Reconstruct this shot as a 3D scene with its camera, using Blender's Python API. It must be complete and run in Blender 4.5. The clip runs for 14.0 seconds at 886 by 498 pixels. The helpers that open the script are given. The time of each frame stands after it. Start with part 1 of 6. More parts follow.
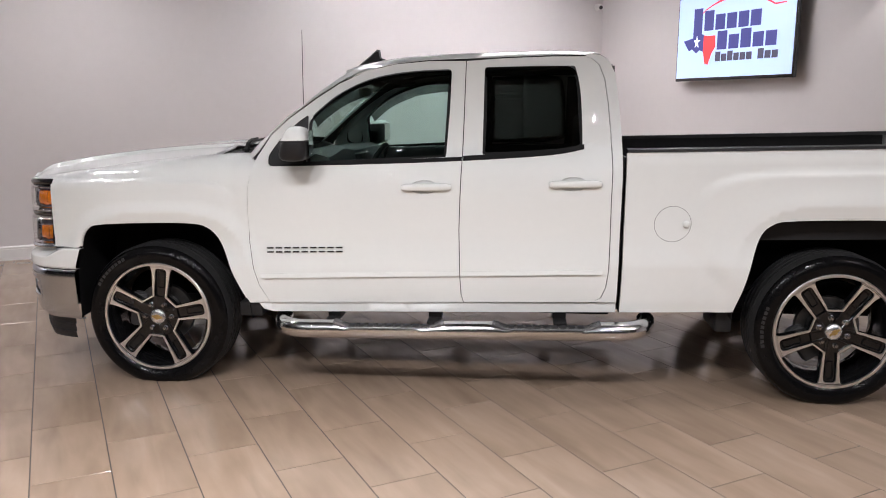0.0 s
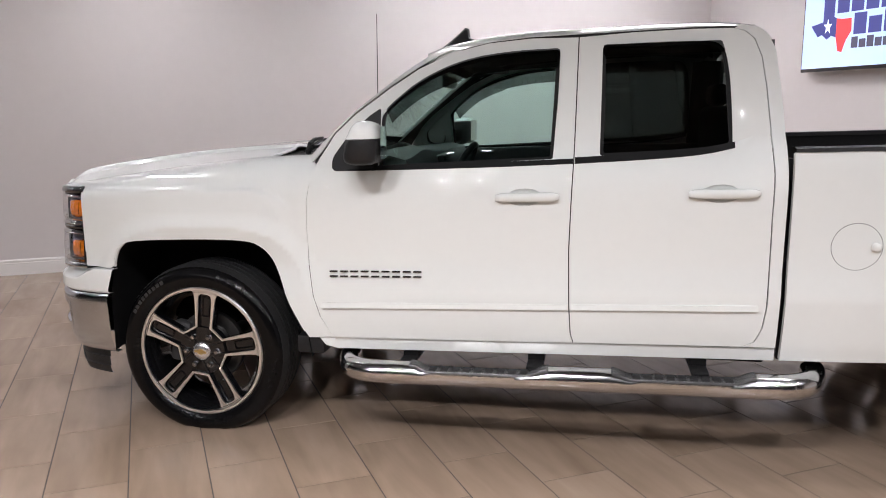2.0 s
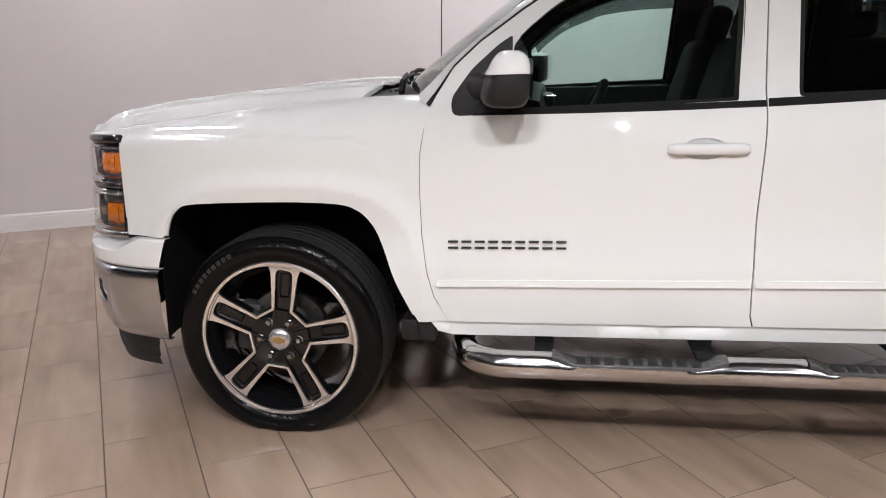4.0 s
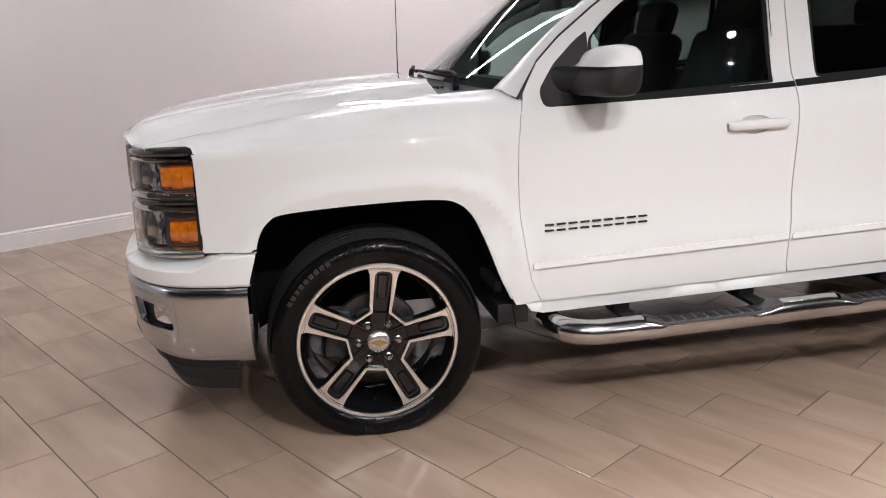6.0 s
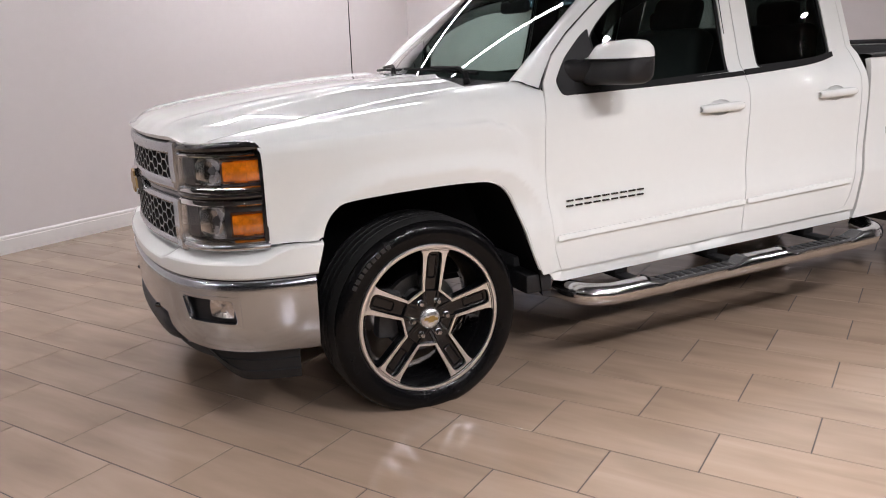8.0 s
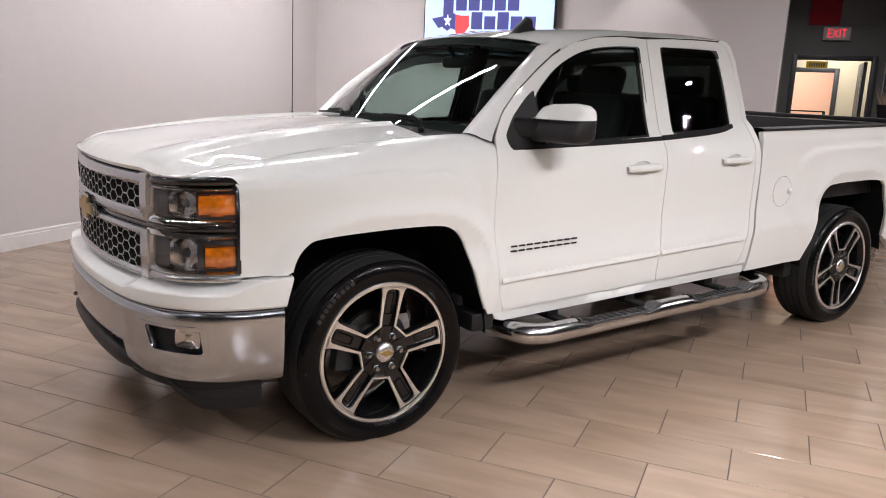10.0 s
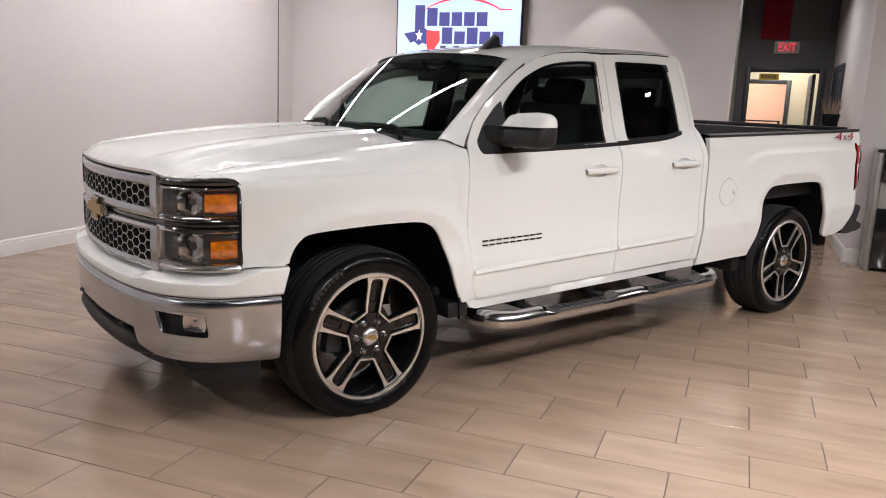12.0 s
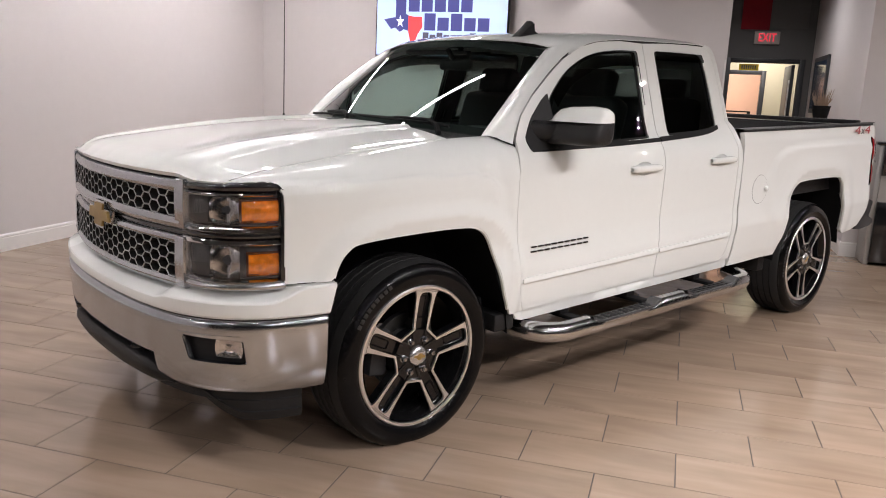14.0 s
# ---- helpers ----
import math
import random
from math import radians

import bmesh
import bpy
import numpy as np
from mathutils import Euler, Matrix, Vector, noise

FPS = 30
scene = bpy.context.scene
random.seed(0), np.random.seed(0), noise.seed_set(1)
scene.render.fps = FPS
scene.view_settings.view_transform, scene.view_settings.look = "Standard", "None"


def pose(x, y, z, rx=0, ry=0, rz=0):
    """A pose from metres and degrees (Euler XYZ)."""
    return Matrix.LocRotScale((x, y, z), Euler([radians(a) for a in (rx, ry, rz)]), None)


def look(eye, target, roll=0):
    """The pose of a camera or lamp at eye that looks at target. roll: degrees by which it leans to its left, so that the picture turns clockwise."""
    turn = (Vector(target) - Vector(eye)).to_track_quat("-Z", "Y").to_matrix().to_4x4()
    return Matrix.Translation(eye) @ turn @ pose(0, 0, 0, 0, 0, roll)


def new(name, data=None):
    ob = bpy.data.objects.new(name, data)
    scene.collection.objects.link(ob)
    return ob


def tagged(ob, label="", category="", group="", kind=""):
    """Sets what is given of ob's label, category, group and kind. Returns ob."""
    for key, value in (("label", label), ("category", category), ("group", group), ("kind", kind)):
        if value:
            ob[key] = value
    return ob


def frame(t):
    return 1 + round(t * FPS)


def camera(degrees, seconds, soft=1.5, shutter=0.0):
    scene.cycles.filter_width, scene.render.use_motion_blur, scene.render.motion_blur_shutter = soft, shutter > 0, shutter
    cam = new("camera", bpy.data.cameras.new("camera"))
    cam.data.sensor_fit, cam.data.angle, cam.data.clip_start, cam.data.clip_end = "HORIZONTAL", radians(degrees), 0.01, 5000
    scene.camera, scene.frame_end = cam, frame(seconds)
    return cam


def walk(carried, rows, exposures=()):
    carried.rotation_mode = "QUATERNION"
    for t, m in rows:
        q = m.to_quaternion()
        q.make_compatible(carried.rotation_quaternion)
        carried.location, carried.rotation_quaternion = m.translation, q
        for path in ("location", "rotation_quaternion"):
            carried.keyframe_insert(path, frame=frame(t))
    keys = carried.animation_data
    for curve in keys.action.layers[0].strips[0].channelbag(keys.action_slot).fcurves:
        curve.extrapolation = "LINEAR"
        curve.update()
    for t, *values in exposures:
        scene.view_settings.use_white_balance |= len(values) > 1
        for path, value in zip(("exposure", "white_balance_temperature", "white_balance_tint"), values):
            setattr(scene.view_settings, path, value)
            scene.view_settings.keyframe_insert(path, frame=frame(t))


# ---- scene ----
cam = camera(59.15, 14.0, soft=1.0)
PATH = [
    (0, (1.991, -5.051, 1.535), (1.7145, -2.1115, 1.0024), 0.22),
    (0.5, (1.956, -4.832, 1.497), (1.5986, -1.8983, 0.9818), -0.15),
    (1, (1.895, -4.602, 1.492), (1.4612, -1.6768, 0.9854), -0.29),
    (1.5, (1.867, -4.399, 1.482), (1.3465, -1.4871, 0.9834), -0.28),
    (2, (1.798, -4.214, 1.477), (1.2260, -1.3148, 0.9578), -0.34),
    (2.5, (1.689, -3.996, 1.453), (1.0499, -1.1170, 0.9000), -0.24),
    (3, (1.401, -3.873, 1.436), (0.8852, -0.9836, 0.8149), 0.27),
    (3.5, (1.203, -3.704, 1.455), (0.7431, -0.8214, 0.7622), 0.13),
    (4, (1.002, -3.661, 1.440), (0.6032, -0.7804, 0.7040), -0.11),
    (4.2, (0.863, -3.672, 1.431), (0.5087, -0.7849, 0.6960), -0.42),
    (6.3, (-0.454, -3.755, 1.459), (0.2639, -0.9425, 0.7001), -1.72),
    (6.5, (-0.561, -3.765, 1.415), (0.2494, -0.9710, 0.6816), -1.97),
    (7, (-0.855, -3.708, 1.452), (0.1586, -0.9992, 0.6562), -2.35),
    (7.5, (-1.108, -3.723, 1.438), (0.0393, -1.0623, 0.6612), -2.42),
    (8, (-1.246, -3.690, 1.423), (0.0201, -1.0723, 0.6845), -2.01),
    (8.5, (-1.321, -3.569, 1.459), (0.1111, -1.0346, 0.7337), 0.39),
    (9, (-1.369, -3.570, 1.455), (0.1906, -1.0926, 0.8009), 1.55),
    (9.2, (-1.417, -3.564, 1.497), (0.2077, -1.1316, 0.8326), 1.49),
    (11.3, (-1.880, -3.972, 1.475), (-0.1461, -1.5848, 0.9312), 2.32),
    (11.5, (-1.888, -3.982, 1.480), (-0.1409, -1.6056, 0.9325), 2.24),
    (12, (-1.894, -3.982, 1.482), (-0.1024, -1.6417, 0.9231), 2.20),
    (12.5, (-1.899, -3.961, 1.480), (-0.0629, -1.6590, 0.9067), 2.09),
    (13, (-1.918, -3.833, 1.484), (-0.0146, -1.5935, 0.8823), 1.67),
    (13.5, (-1.958, -3.654, 1.485), (-0.0351, -1.4320, 0.8826), 2.14),
    (14, (-2.026, -3.395, 1.484), (-0.0794, -1.1921, 0.8885), 2.50),
]
LIGHT = [(0, 0.26, 6400, 15), (2, 0.32, 6380, 15), (3.5, 0.41, 6380, 16), (7, 0.38, 6430, 17), (9, 0.35, 6450, 17), (11.5, 0.33, 6650, 16), (14, 0.33, 6650, 16)]
walk(cam, [(t, look(eye, target, roll)) for t, eye, target, roll in PATH], LIGHT)

# ---- light and world ----
world = bpy.data.worlds.new("room_dark")
world.use_nodes = True
world.node_tree.nodes["Background"].inputs[0].default_value = (0.9, 0.92, 1.0, 1)
world.node_tree.nodes["Background"].inputs[1].default_value = 0.02
scene.world = world

# the room's own axes: u away along the tile rows, w across them
ANG = radians(31.99)
UX, UY = math.cos(ANG), math.sin(ANG)
ROOM = Matrix(((UX, UY, 0, 0), (UY, -UX, 0, 0), (0, 0, 1, 0), (0, 0, 0, 1)))


def room(a, b, z=0.0):
    """A place in the room's axes, as world coordinates."""
    return Vector((a * UX + b * UY, a * UY - b * UX, z))


U_TV, V_BACK, U_NEAR, V_NEAR, CEIL = 5.90, -3.57, -9.0, 9.5, 3.22
U_HALL, V_EDGE, U_PIL, V_PIL = 8.90, 2.19, 5.20, 3.46


# ---- materials ----
def nodes_of(m):
    return m.node_tree.nodes, m.node_tree.links


def mat(name, col, rough=0.5, metal=0.0, coat=0.0, grain=0.0, scale=40.0, bump=0.0, bscale=300.0, spec=0.5, rvar=0.0, stretch=(1, 1, 1)):
    """A plain surface with two scales of tone variation, roughness variation and fine relief."""
    m = bpy.data.materials.new(name)
    m.use_nodes = True
    n, l = nodes_of(m)
    b = n["Principled BSDF"]
    b.inputs["Base Color"].default_value = (*col, 1)
    b.inputs["Roughness"].default_value = rough
    b.inputs["Metallic"].default_value = metal
    b.inputs["Specular IOR Level"].default_value = spec
    b.inputs["Coat Weight"].default_value = coat
    b.inputs["Coat Roughness"].default_value = 0.015
    tc = n.new("ShaderNodeTexCoord")
    mp = n.new("ShaderNodeMapping")
    mp.inputs["Scale"].default_value = stretch
    l.new(tc.outputs["Object"], mp.inputs["Vector"])
    if grain or rvar:
        a = n.new("ShaderNodeTexNoise")
        a.inputs["Scale"].default_value = scale
        a.inputs["Detail"].default_value = 6
        c = n.new("ShaderNodeTexNoise")
        c.inputs["Scale"].default_value = scale * 0.06
        c.inputs["Detail"].default_value = 3
        l.new(mp.outputs["Vector"], a.inputs["Vector"])
        l.new(mp.outputs["Vector"], c.inputs["Vector"])
        s = n.new("ShaderNodeMath")
        s.operation = "ADD"
        l.new(a.outputs["Fac"], s.inputs[0])
        l.new(c.outputs["Fac"], s.inputs[1])
        if grain:
            r = n.new("ShaderNodeMapRange")
            r.inputs[1].default_value, r.inputs[2].default_value = 0.6, 1.4
            r.inputs[3].default_value, r.inputs[4].default_value = 1 - grain, 1 + grain
            l.new(s.outputs[0], r.inputs[0])
            mx = n.new("ShaderNodeMix")
            mx.data_type, mx.blend_type = "RGBA", "MULTIPLY"
            mx.inputs[0].default_value = 1
            mx.inputs[6].default_value = (*col, 1)
            l.new(r.outputs[0], mx.inputs[7])
            l.new(mx.outputs[2], b.inputs["Base Color"])
        if rvar:
            r2 = n.new("ShaderNodeMapRange")
            r2.inputs[1].default_value, r2.inputs[2].default_value = 0.6, 1.4
            r2.inputs[3].default_value, r2.inputs[4].default_value = max(0.02, rough - rvar), rough + rvar
            l.new(s.outputs[0], r2.inputs[0])
            l.new(r2.outputs[0], b.inputs["Roughness"])
    if bump:
        t = n.new("ShaderNodeTexNoise")
        t.inputs["Scale"].default_value = bscale
        t.inputs["Detail"].default_value = 4
        l.new(mp.outputs["Vector"], t.inputs["Vector"])
        bp = n.new("ShaderNodeBump")
        bp.inputs["Strength"].default_value = bump
        bp.inputs["Distance"].default_value = 0.002
        l.new(t.outputs["Fac"], bp.inputs["Height"])
        l.new(bp.outputs["Normal"], b.inputs["Normal"])
    return m


def glow(name, col, power):
    m = bpy.data.materials.new(name)
    m.use_nodes = True
    b = nodes_of(m)[0]["Principled BSDF"]
    b.inputs["Base Color"].default_value = (*col, 1)
    b.inputs["Emission Color"].default_value = (*col, 1)
    b.inputs["Emission Strength"].default_value = power
    return m


def pane(name, tint, clear, rough=0.0, gloss=1.0):
    """Thin tinted glass: mirror gloss, stronger at a slant, over a see-through tint."""
    m = bpy.data.materials.new(name)
    m.use_nodes = True
    n, l = nodes_of(m)
    n.remove(n["Principled BSDF"])
    tr = n.new("ShaderNodeBsdfTransparent")
    tr.inputs[0].default_value = (*[c * clear for c in tint], 1)
    gl = n.new("ShaderNodeBsdfGlossy")
    gl.inputs["Roughness"].default_value = rough
    gl.inputs["Color"].default_value = (1, 1, 1, 1)
    lw = n.new("ShaderNodeLayerWeight")
    lw.inputs["Blend"].default_value = 0.5
    pw = n.new("ShaderNodeMath")
    pw.operation = "POWER"
    pw.inputs[1].default_value = 5.0
    l.new(lw.outputs["Facing"], pw.inputs[0])
    sc = n.new("ShaderNodeMath")
    sc.operation = "MULTIPLY_ADD"
    sc.inputs[1].default_value, sc.inputs[2].default_value = 0.90 * gloss, 0.055 * gloss
    l.new(pw.outputs[0], sc.inputs[0])
    mx = n.new("ShaderNodeMixShader")
    l.new(sc.outputs[0], mx.inputs[0])
    l.new(tr.outputs[0], mx.inputs[1])
    l.new(gl.outputs[0], mx.inputs[2])
    l.new(mx.outputs[0], n["Material Output"].inputs[0])
    return m


PAINT = mat("white_car_paint", (0.782, 0.803, 0.788), 0.5, coat=1.0, rvar=0.03, scale=30, grain=0.012, spec=0.0)
# near-black that stands in for shade in gaps and cells; also the screen bands
BLACK_GAP = mat("black_cavity", (0.012, 0.012, 0.013), 0.8, grain=0.3)
LINER = mat("black_plastic_liner", (0.005, 0.005, 0.0055), 0.85, spec=0.15, grain=0.3, bump=0.3, bscale=120)
TREAD = mat("ribbed_grey_tread", (0.045, 0.045, 0.047), 0.26, spec=0.5, grain=0.3, scale=60, bump=0.2, bscale=500)
PLASTIC = mat("grained_black_plastic", (0.014, 0.014, 0.015), 0.5, spec=0.3, grain=0.15, bump=0.35, bscale=900)
UNSEEN_DARK = mat("dark_storefront_glass", (0.010, 0.011, 0.013), 0.12, grain=0.2, scale=3)
BUMPER_BLACK = mat("satin_black_bumper", (0.010, 0.010, 0.011), 0.33, spec=0.35, grain=0.2, scale=30)
GLOSS_BLACK = mat("gloss_black_plastic", (0.010, 0.010, 0.011), 0.12, coat=0.6, grain=0.1)
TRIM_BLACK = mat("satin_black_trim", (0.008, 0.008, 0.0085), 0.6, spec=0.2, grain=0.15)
RUBBER = mat("tyre_rubber", (0.022, 0.022, 0.0225), 0.60, spec=0.25, grain=0.25, scale=60, bump=0.25, bscale=500, rvar=0.1)
SIDEWALL = mat("dressed_tyre_sidewall", (0.004, 0.004, 0.0044), 0.16, spec=0.16, grain=0.25, scale=40, bump=0.12, bscale=200, rvar=0.08)
CHROME = mat("chrome", (0.66, 0.65, 0.64), 0.07, 1.0, rvar=0.03, scale=15)
CHROME_SOFT = mat("satin_chrome_grille", (0.53, 0.55, 0.58), 0.24, 1.0, rvar=0.05, scale=25)
MESH_SILVER = mat("satin_silver_mesh", (0.33, 0.335, 0.345), 0.34, 0.75, grain=0.08, scale=60)
BUMPER_CHROME = mat("chrome_bumper", (0.50, 0.535, 0.58), 0.15, 1.0, rvar=0.03, scale=9, grain=0.05)
MACHINED = mat("machined_aluminium", (0.88, 0.89, 0.90), 0.30, 1.0, grain=0.015, scale=12)
WHEEL_BLACK = mat("gloss_black_wheel_paint", (0.005, 0.005, 0.0055), 0.09, coat=0.0, spec=0.5, grain=0.15)
STEEL = mat("bare_brake_steel", (0.13, 0.128, 0.125), 0.45, 1.0, grain=0.2, rvar=0.1)
CAST = mat("dark_cast_iron", (0.045, 0.045, 0.047), 0.6, 0.3, grain=0.3)
STAINLESS = mat("polished_stainless", (0.60, 0.61, 0.625), 0.13, 1.0, rvar=0.05, scale=40, grain=0.10, bump=0.5, bscale=38)
GOLD = mat("gold_emblem", (0.36, 0.24, 0.08), 0.34, 0.5, grain=0.1)
LUG = mat("dark_chrome_lug", (0.40, 0.40, 0.41), 0.25, 1.0, grain=0.1)
CAP = mat("wheel_cap_silver", (0.74, 0.74, 0.74), 0.25, 0.9, grain=0.05)
AMBER = mat("amber_lens", (0.80, 0.22, 0.008), 0.10, coat=1.0, grain=0.5, scale=45, bump=0.5, bscale=90)
AMBER_DIM = mat("dim_amber_lens", (0.07, 0.030, 0.018), 0.10, coat=1.0, grain=0.5, scale=35, bump=0.4, bscale=70)
LAMP_DARK = mat("dark_lamp_housing", (0.045, 0.046, 0.05), 0.35, grain=0.2)
LAMP_MIRROR = mat("lamp_reflector", (0.40, 0.41, 0.42), 0.16, 1.0, grain=0.45, scale=30, bump=0.5, bscale=22)
RED_LENS = mat("red_tail_lens", (0.30, 0.006, 0.010), 0.12, coat=1.0, grain=0.2, scale=60)
WINDOW = pane("clear_tinted_glass", (0.78, 0.95, 0.90), 0.90)
PRIVACY = pane("dark_privacy_glass", (0.80, 0.95, 0.90), 0.17)
SCREEN_GLASS = pane("windscreen_glass", (0.80, 0.95, 0.90), 0.66)
VISOR = pane("smoked_acrylic", (0.8, 0.85, 0.85), 0.22)
FOG_BOWL = mat("bright_fog_reflector", (0.70, 0.70, 0.71), 0.14, 0.95, grain=0.3, scale=60, bump=0.5, bscale=50)
LENS = pane("clear_lens", (1, 1, 1), 0.95, gloss=0.9)
CLOTH = mat("black_seat_cloth", (0.016, 0.016, 0.018), 0.9, grain=0.25, bump=0.5, bscale=600)
DASH = mat("dark_grey_dash", (0.055, 0.057, 0.060), 0.6, grain=0.15, bump=0.3, bscale=700)
HEADLINER = mat("grey_headliner", (0.20, 0.20, 0.20), 0.95, grain=0.1)
LETTER = mat("dark_chrome_letters", (0.10, 0.10, 0.105), 0.25, 0.9, grain=0.1)
RED_INK = mat("red_decal", (0.42, 0.03, 0.05), 0.35, grain=0.05)
GREY_INK = mat("grey_decal", (0.10, 0.10, 0.11), 0.35, grain=0.05)
RIBBON = mat("raised_sidewall_lettering", (0.02, 0.02, 0.021), 0.4, grain=0.2)

WALL = mat("grey_wall_paint", (0.65, 0.615, 0.615), 0.55, grain=0.02, scale=12, bump=0.12, bscale=220)
WALL_DARK = mat("dark_grey_wall_paint", (0.115, 0.115, 0.115), 0.6, grain=0.03, scale=12, bump=0.12, bscale=220)
CREAM = mat("cream_wall_paint", (0.62, 0.57, 0.42), 0.6, grain=0.03, scale=12, bump=0.1, bscale=220)
PEACH = mat("peach_wall_paint", (0.70, 0.46, 0.35), 0.6, grain=0.03, scale=12, bump=0.1, bscale=220)
CEILING_DARK = mat("black_ceiling_paint", (0.025, 0.025, 0.026), 0.8, grain=0.05, scale=8, bump=0.1)
CEILING = mat("white_ceiling_paint", (0.70, 0.69, 0.68), 0.8, grain=0.02, scale=8, bump=0.1)
BOARD = mat("white_baseboard_paint", (0.78, 0.76, 0.745), 0.35, grain=0.02, scale=20)
FRAME_DARK = mat("charcoal_door_frame", (0.035, 0.037, 0.042), 0.4, grain=0.1)
GROUT = mat("dark_grout", (0.060, 0.050, 0.043), 0.9, grain=0.3, scale=80)
LED = glow("led_strip", (1.0, 0.985, 0.975), 88.0)
SPOT = glow("downlight_lens", (1.0, 0.985, 0.97), 60.0)
SILVER_SIDE = mat("silver_sheet_panel", (0.42, 0.41, 0.40), 0.35, 0.5, grain=0.05)


def tile_material():
    m = bpy.data.materials.new("taupe_wood_look_porcelain")
    m.use_nodes = True
    n, l = nodes_of(m)
    b = n["Principled BSDF"]
    tc, oi, ge = n.new("ShaderNodeTexCoord"), n.new("ShaderNodeObjectInfo"), n.new("ShaderNodeNewGeometry")
    rnd = n.new("ShaderNodeMath")
    rnd.operation = "ADD"
    l.new(oi.outputs["Random"], rnd.inputs[0])
    l.new(ge.outputs["Random Per Island"], rnd.inputs[1])
    fr = n.new("ShaderNodeMath")
    fr.operation = "FRACT"
    l.new(rnd.outputs[0], fr.inputs[0])
    shift = n.new("ShaderNodeVectorMath")
    shift.operation = "MULTIPLY_ADD"
    comb = n.new("ShaderNodeCombineXYZ")
    for k in range(3):
        l.new(fr.outputs[0], comb.inputs[k])
    l.new(comb.outputs[0], shift.inputs[0])
    shift.inputs[1].default_value = (37.0, 53.0, 11.0)
    l.new(tc.outputs["Object"], shift.inputs[2])

    def grain(scale, stretch, detail):
        mp = n.new("ShaderNodeMapping")
        mp.inputs["Scale"].default_value = stretch
        l.new(shift.outputs[0], mp.inputs["Vector"])
        t = n.new("ShaderNodeTexNoise")
        t.inputs["Scale"].default_value, t.inputs["Detail"].default_value = scale, detail
        t.inputs["Distortion"].default_value = 0.4
        l.new(mp.outputs["Vector"], t.inputs["Vector"])
        return t.outputs["Fac"]

    veins, cloud = grain(9.0, (1.0, 0.16, 1.0), 7), grain(3.0, (1.0, 0.45, 1.0), 3)
    ramp = n.new("ShaderNodeValToRGB")
    ramp.color_ramp.elements[0].position, ramp.color_ramp.elements[0].color = 0.28, (0.220, 0.156, 0.110, 1)
    ramp.color_ramp.elements[1].position, ramp.color_ramp.elements[1].color = 0.74, (0.371, 0.280, 0.212, 1)
    add = n.new("ShaderNodeMath")
    add.operation = "MULTIPLY_ADD"
    add.inputs[1].default_value = 0.55
    half = n.new("ShaderNodeMath")
    half.operation = "MULTIPLY"
    half.inputs[1].default_value = 0.45
    l.new(cloud, half.inputs[0])
    l.new(veins, add.inputs[0])
    l.new(half.outputs[0], add.inputs[2])
    l.new(add.outputs[0], ramp.inputs[0])
    tone = n.new("ShaderNodeMapRange")
    tone.inputs[3].default_value, tone.inputs[4].default_value = 0.945, 1.055
    l.new(fr.outputs[0], tone.inputs[0])
    mx = n.new("ShaderNodeMix")
    mx.data_type, mx.blend_type = "RGBA", "MULTIPLY"
    mx.inputs[0].default_value = 1
    l.new(ramp.outputs[0], mx.inputs[6])
    l.new(tone.outputs[0], mx.inputs[7])
    l.new(mx.outputs[2], b.inputs["Base Color"])
    rr = n.new("ShaderNodeMapRange")
    rr.inputs[3].default_value, rr.inputs[4].default_value = 0.07, 0.20
    l.new(cloud, rr.inputs[0])
    l.new(rr.outputs[0], b.inputs["Roughness"])
    bp = n.new("ShaderNodeBump")
    bp.inputs["Strength"].default_value, bp.inputs["Distance"].default_value = 0.08, 0.001
    l.new(veins, bp.inputs["Height"])
    l.new(bp.outputs["Normal"], b.inputs["Normal"])
    return m


TILE = tile_material()


# ---- building tools ----
def mesh_from(name, verts, faces, material, normals=None, smooth=True, sharp=None):
    me = bpy.data.meshes.new(name)
    me.from_pydata([tuple(v) for v in verts], [], faces)
    me.materials.append(material)
    if smooth:
        me.polygons.foreach_set("use_smooth", [True] * len(me.polygons))
        if sharp:
            me.set_sharp_from_angle(angle=radians(sharp))
    if normals is not None:
        me.normals_split_custom_set(normals)
    me.update()
    return me


def empty(name, **tags):
    ob = new(name)
    ob.empty_display_size = 0.1
    return tagged(ob, **tags)


def hang(name, me, parent, label="", kind=""):
    ob = new(name, me)
    ob.parent = parent
    return tagged(ob, label=label, kind=kind)


def part(name, bm, material, parent, label="", sharp=35):
    """Links a bmesh as one mesh object under a thing or a part."""
    me = bpy.data.meshes.new(name)
    bmesh.ops.recalc_face_normals(bm, faces=bm.faces)
    bm.to_mesh(me)
    bm.free()
    me.materials.append(material)
    me.polygons.foreach_set("use_smooth", [True] * len(me.polygons))
    me.set_sharp_from_angle(angle=radians(sharp))
    return hang(name, me, parent, label)


def box(bm, lo, hi, bevel=0.0, m=None, seg=2):
    """Adds a box between two corners, its edges rounded."""
    lo, hi = Vector(lo), Vector(hi)
    r = bmesh.ops.create_cube(bm, size=1.0)["verts"]
    for v in r:
        v.co = Vector([lo[k] + (v.co[k] + 0.5) * (hi[k] - lo[k]) for k in range(3)])
    if bevel:
        edges = list({e for v in r for e in v.link_edges})
        out = bmesh.ops.bevel(bm, geom=edges, offset=bevel, segments=seg, affect="EDGES", profile=0.5)
        r = list({v for f in out["faces"] for v in f.verts} | {v for v in r if v.is_valid})
    if m is not None:
        bmesh.ops.transform(bm, matrix=m, verts=[v for v in r if v.is_valid])
    return r


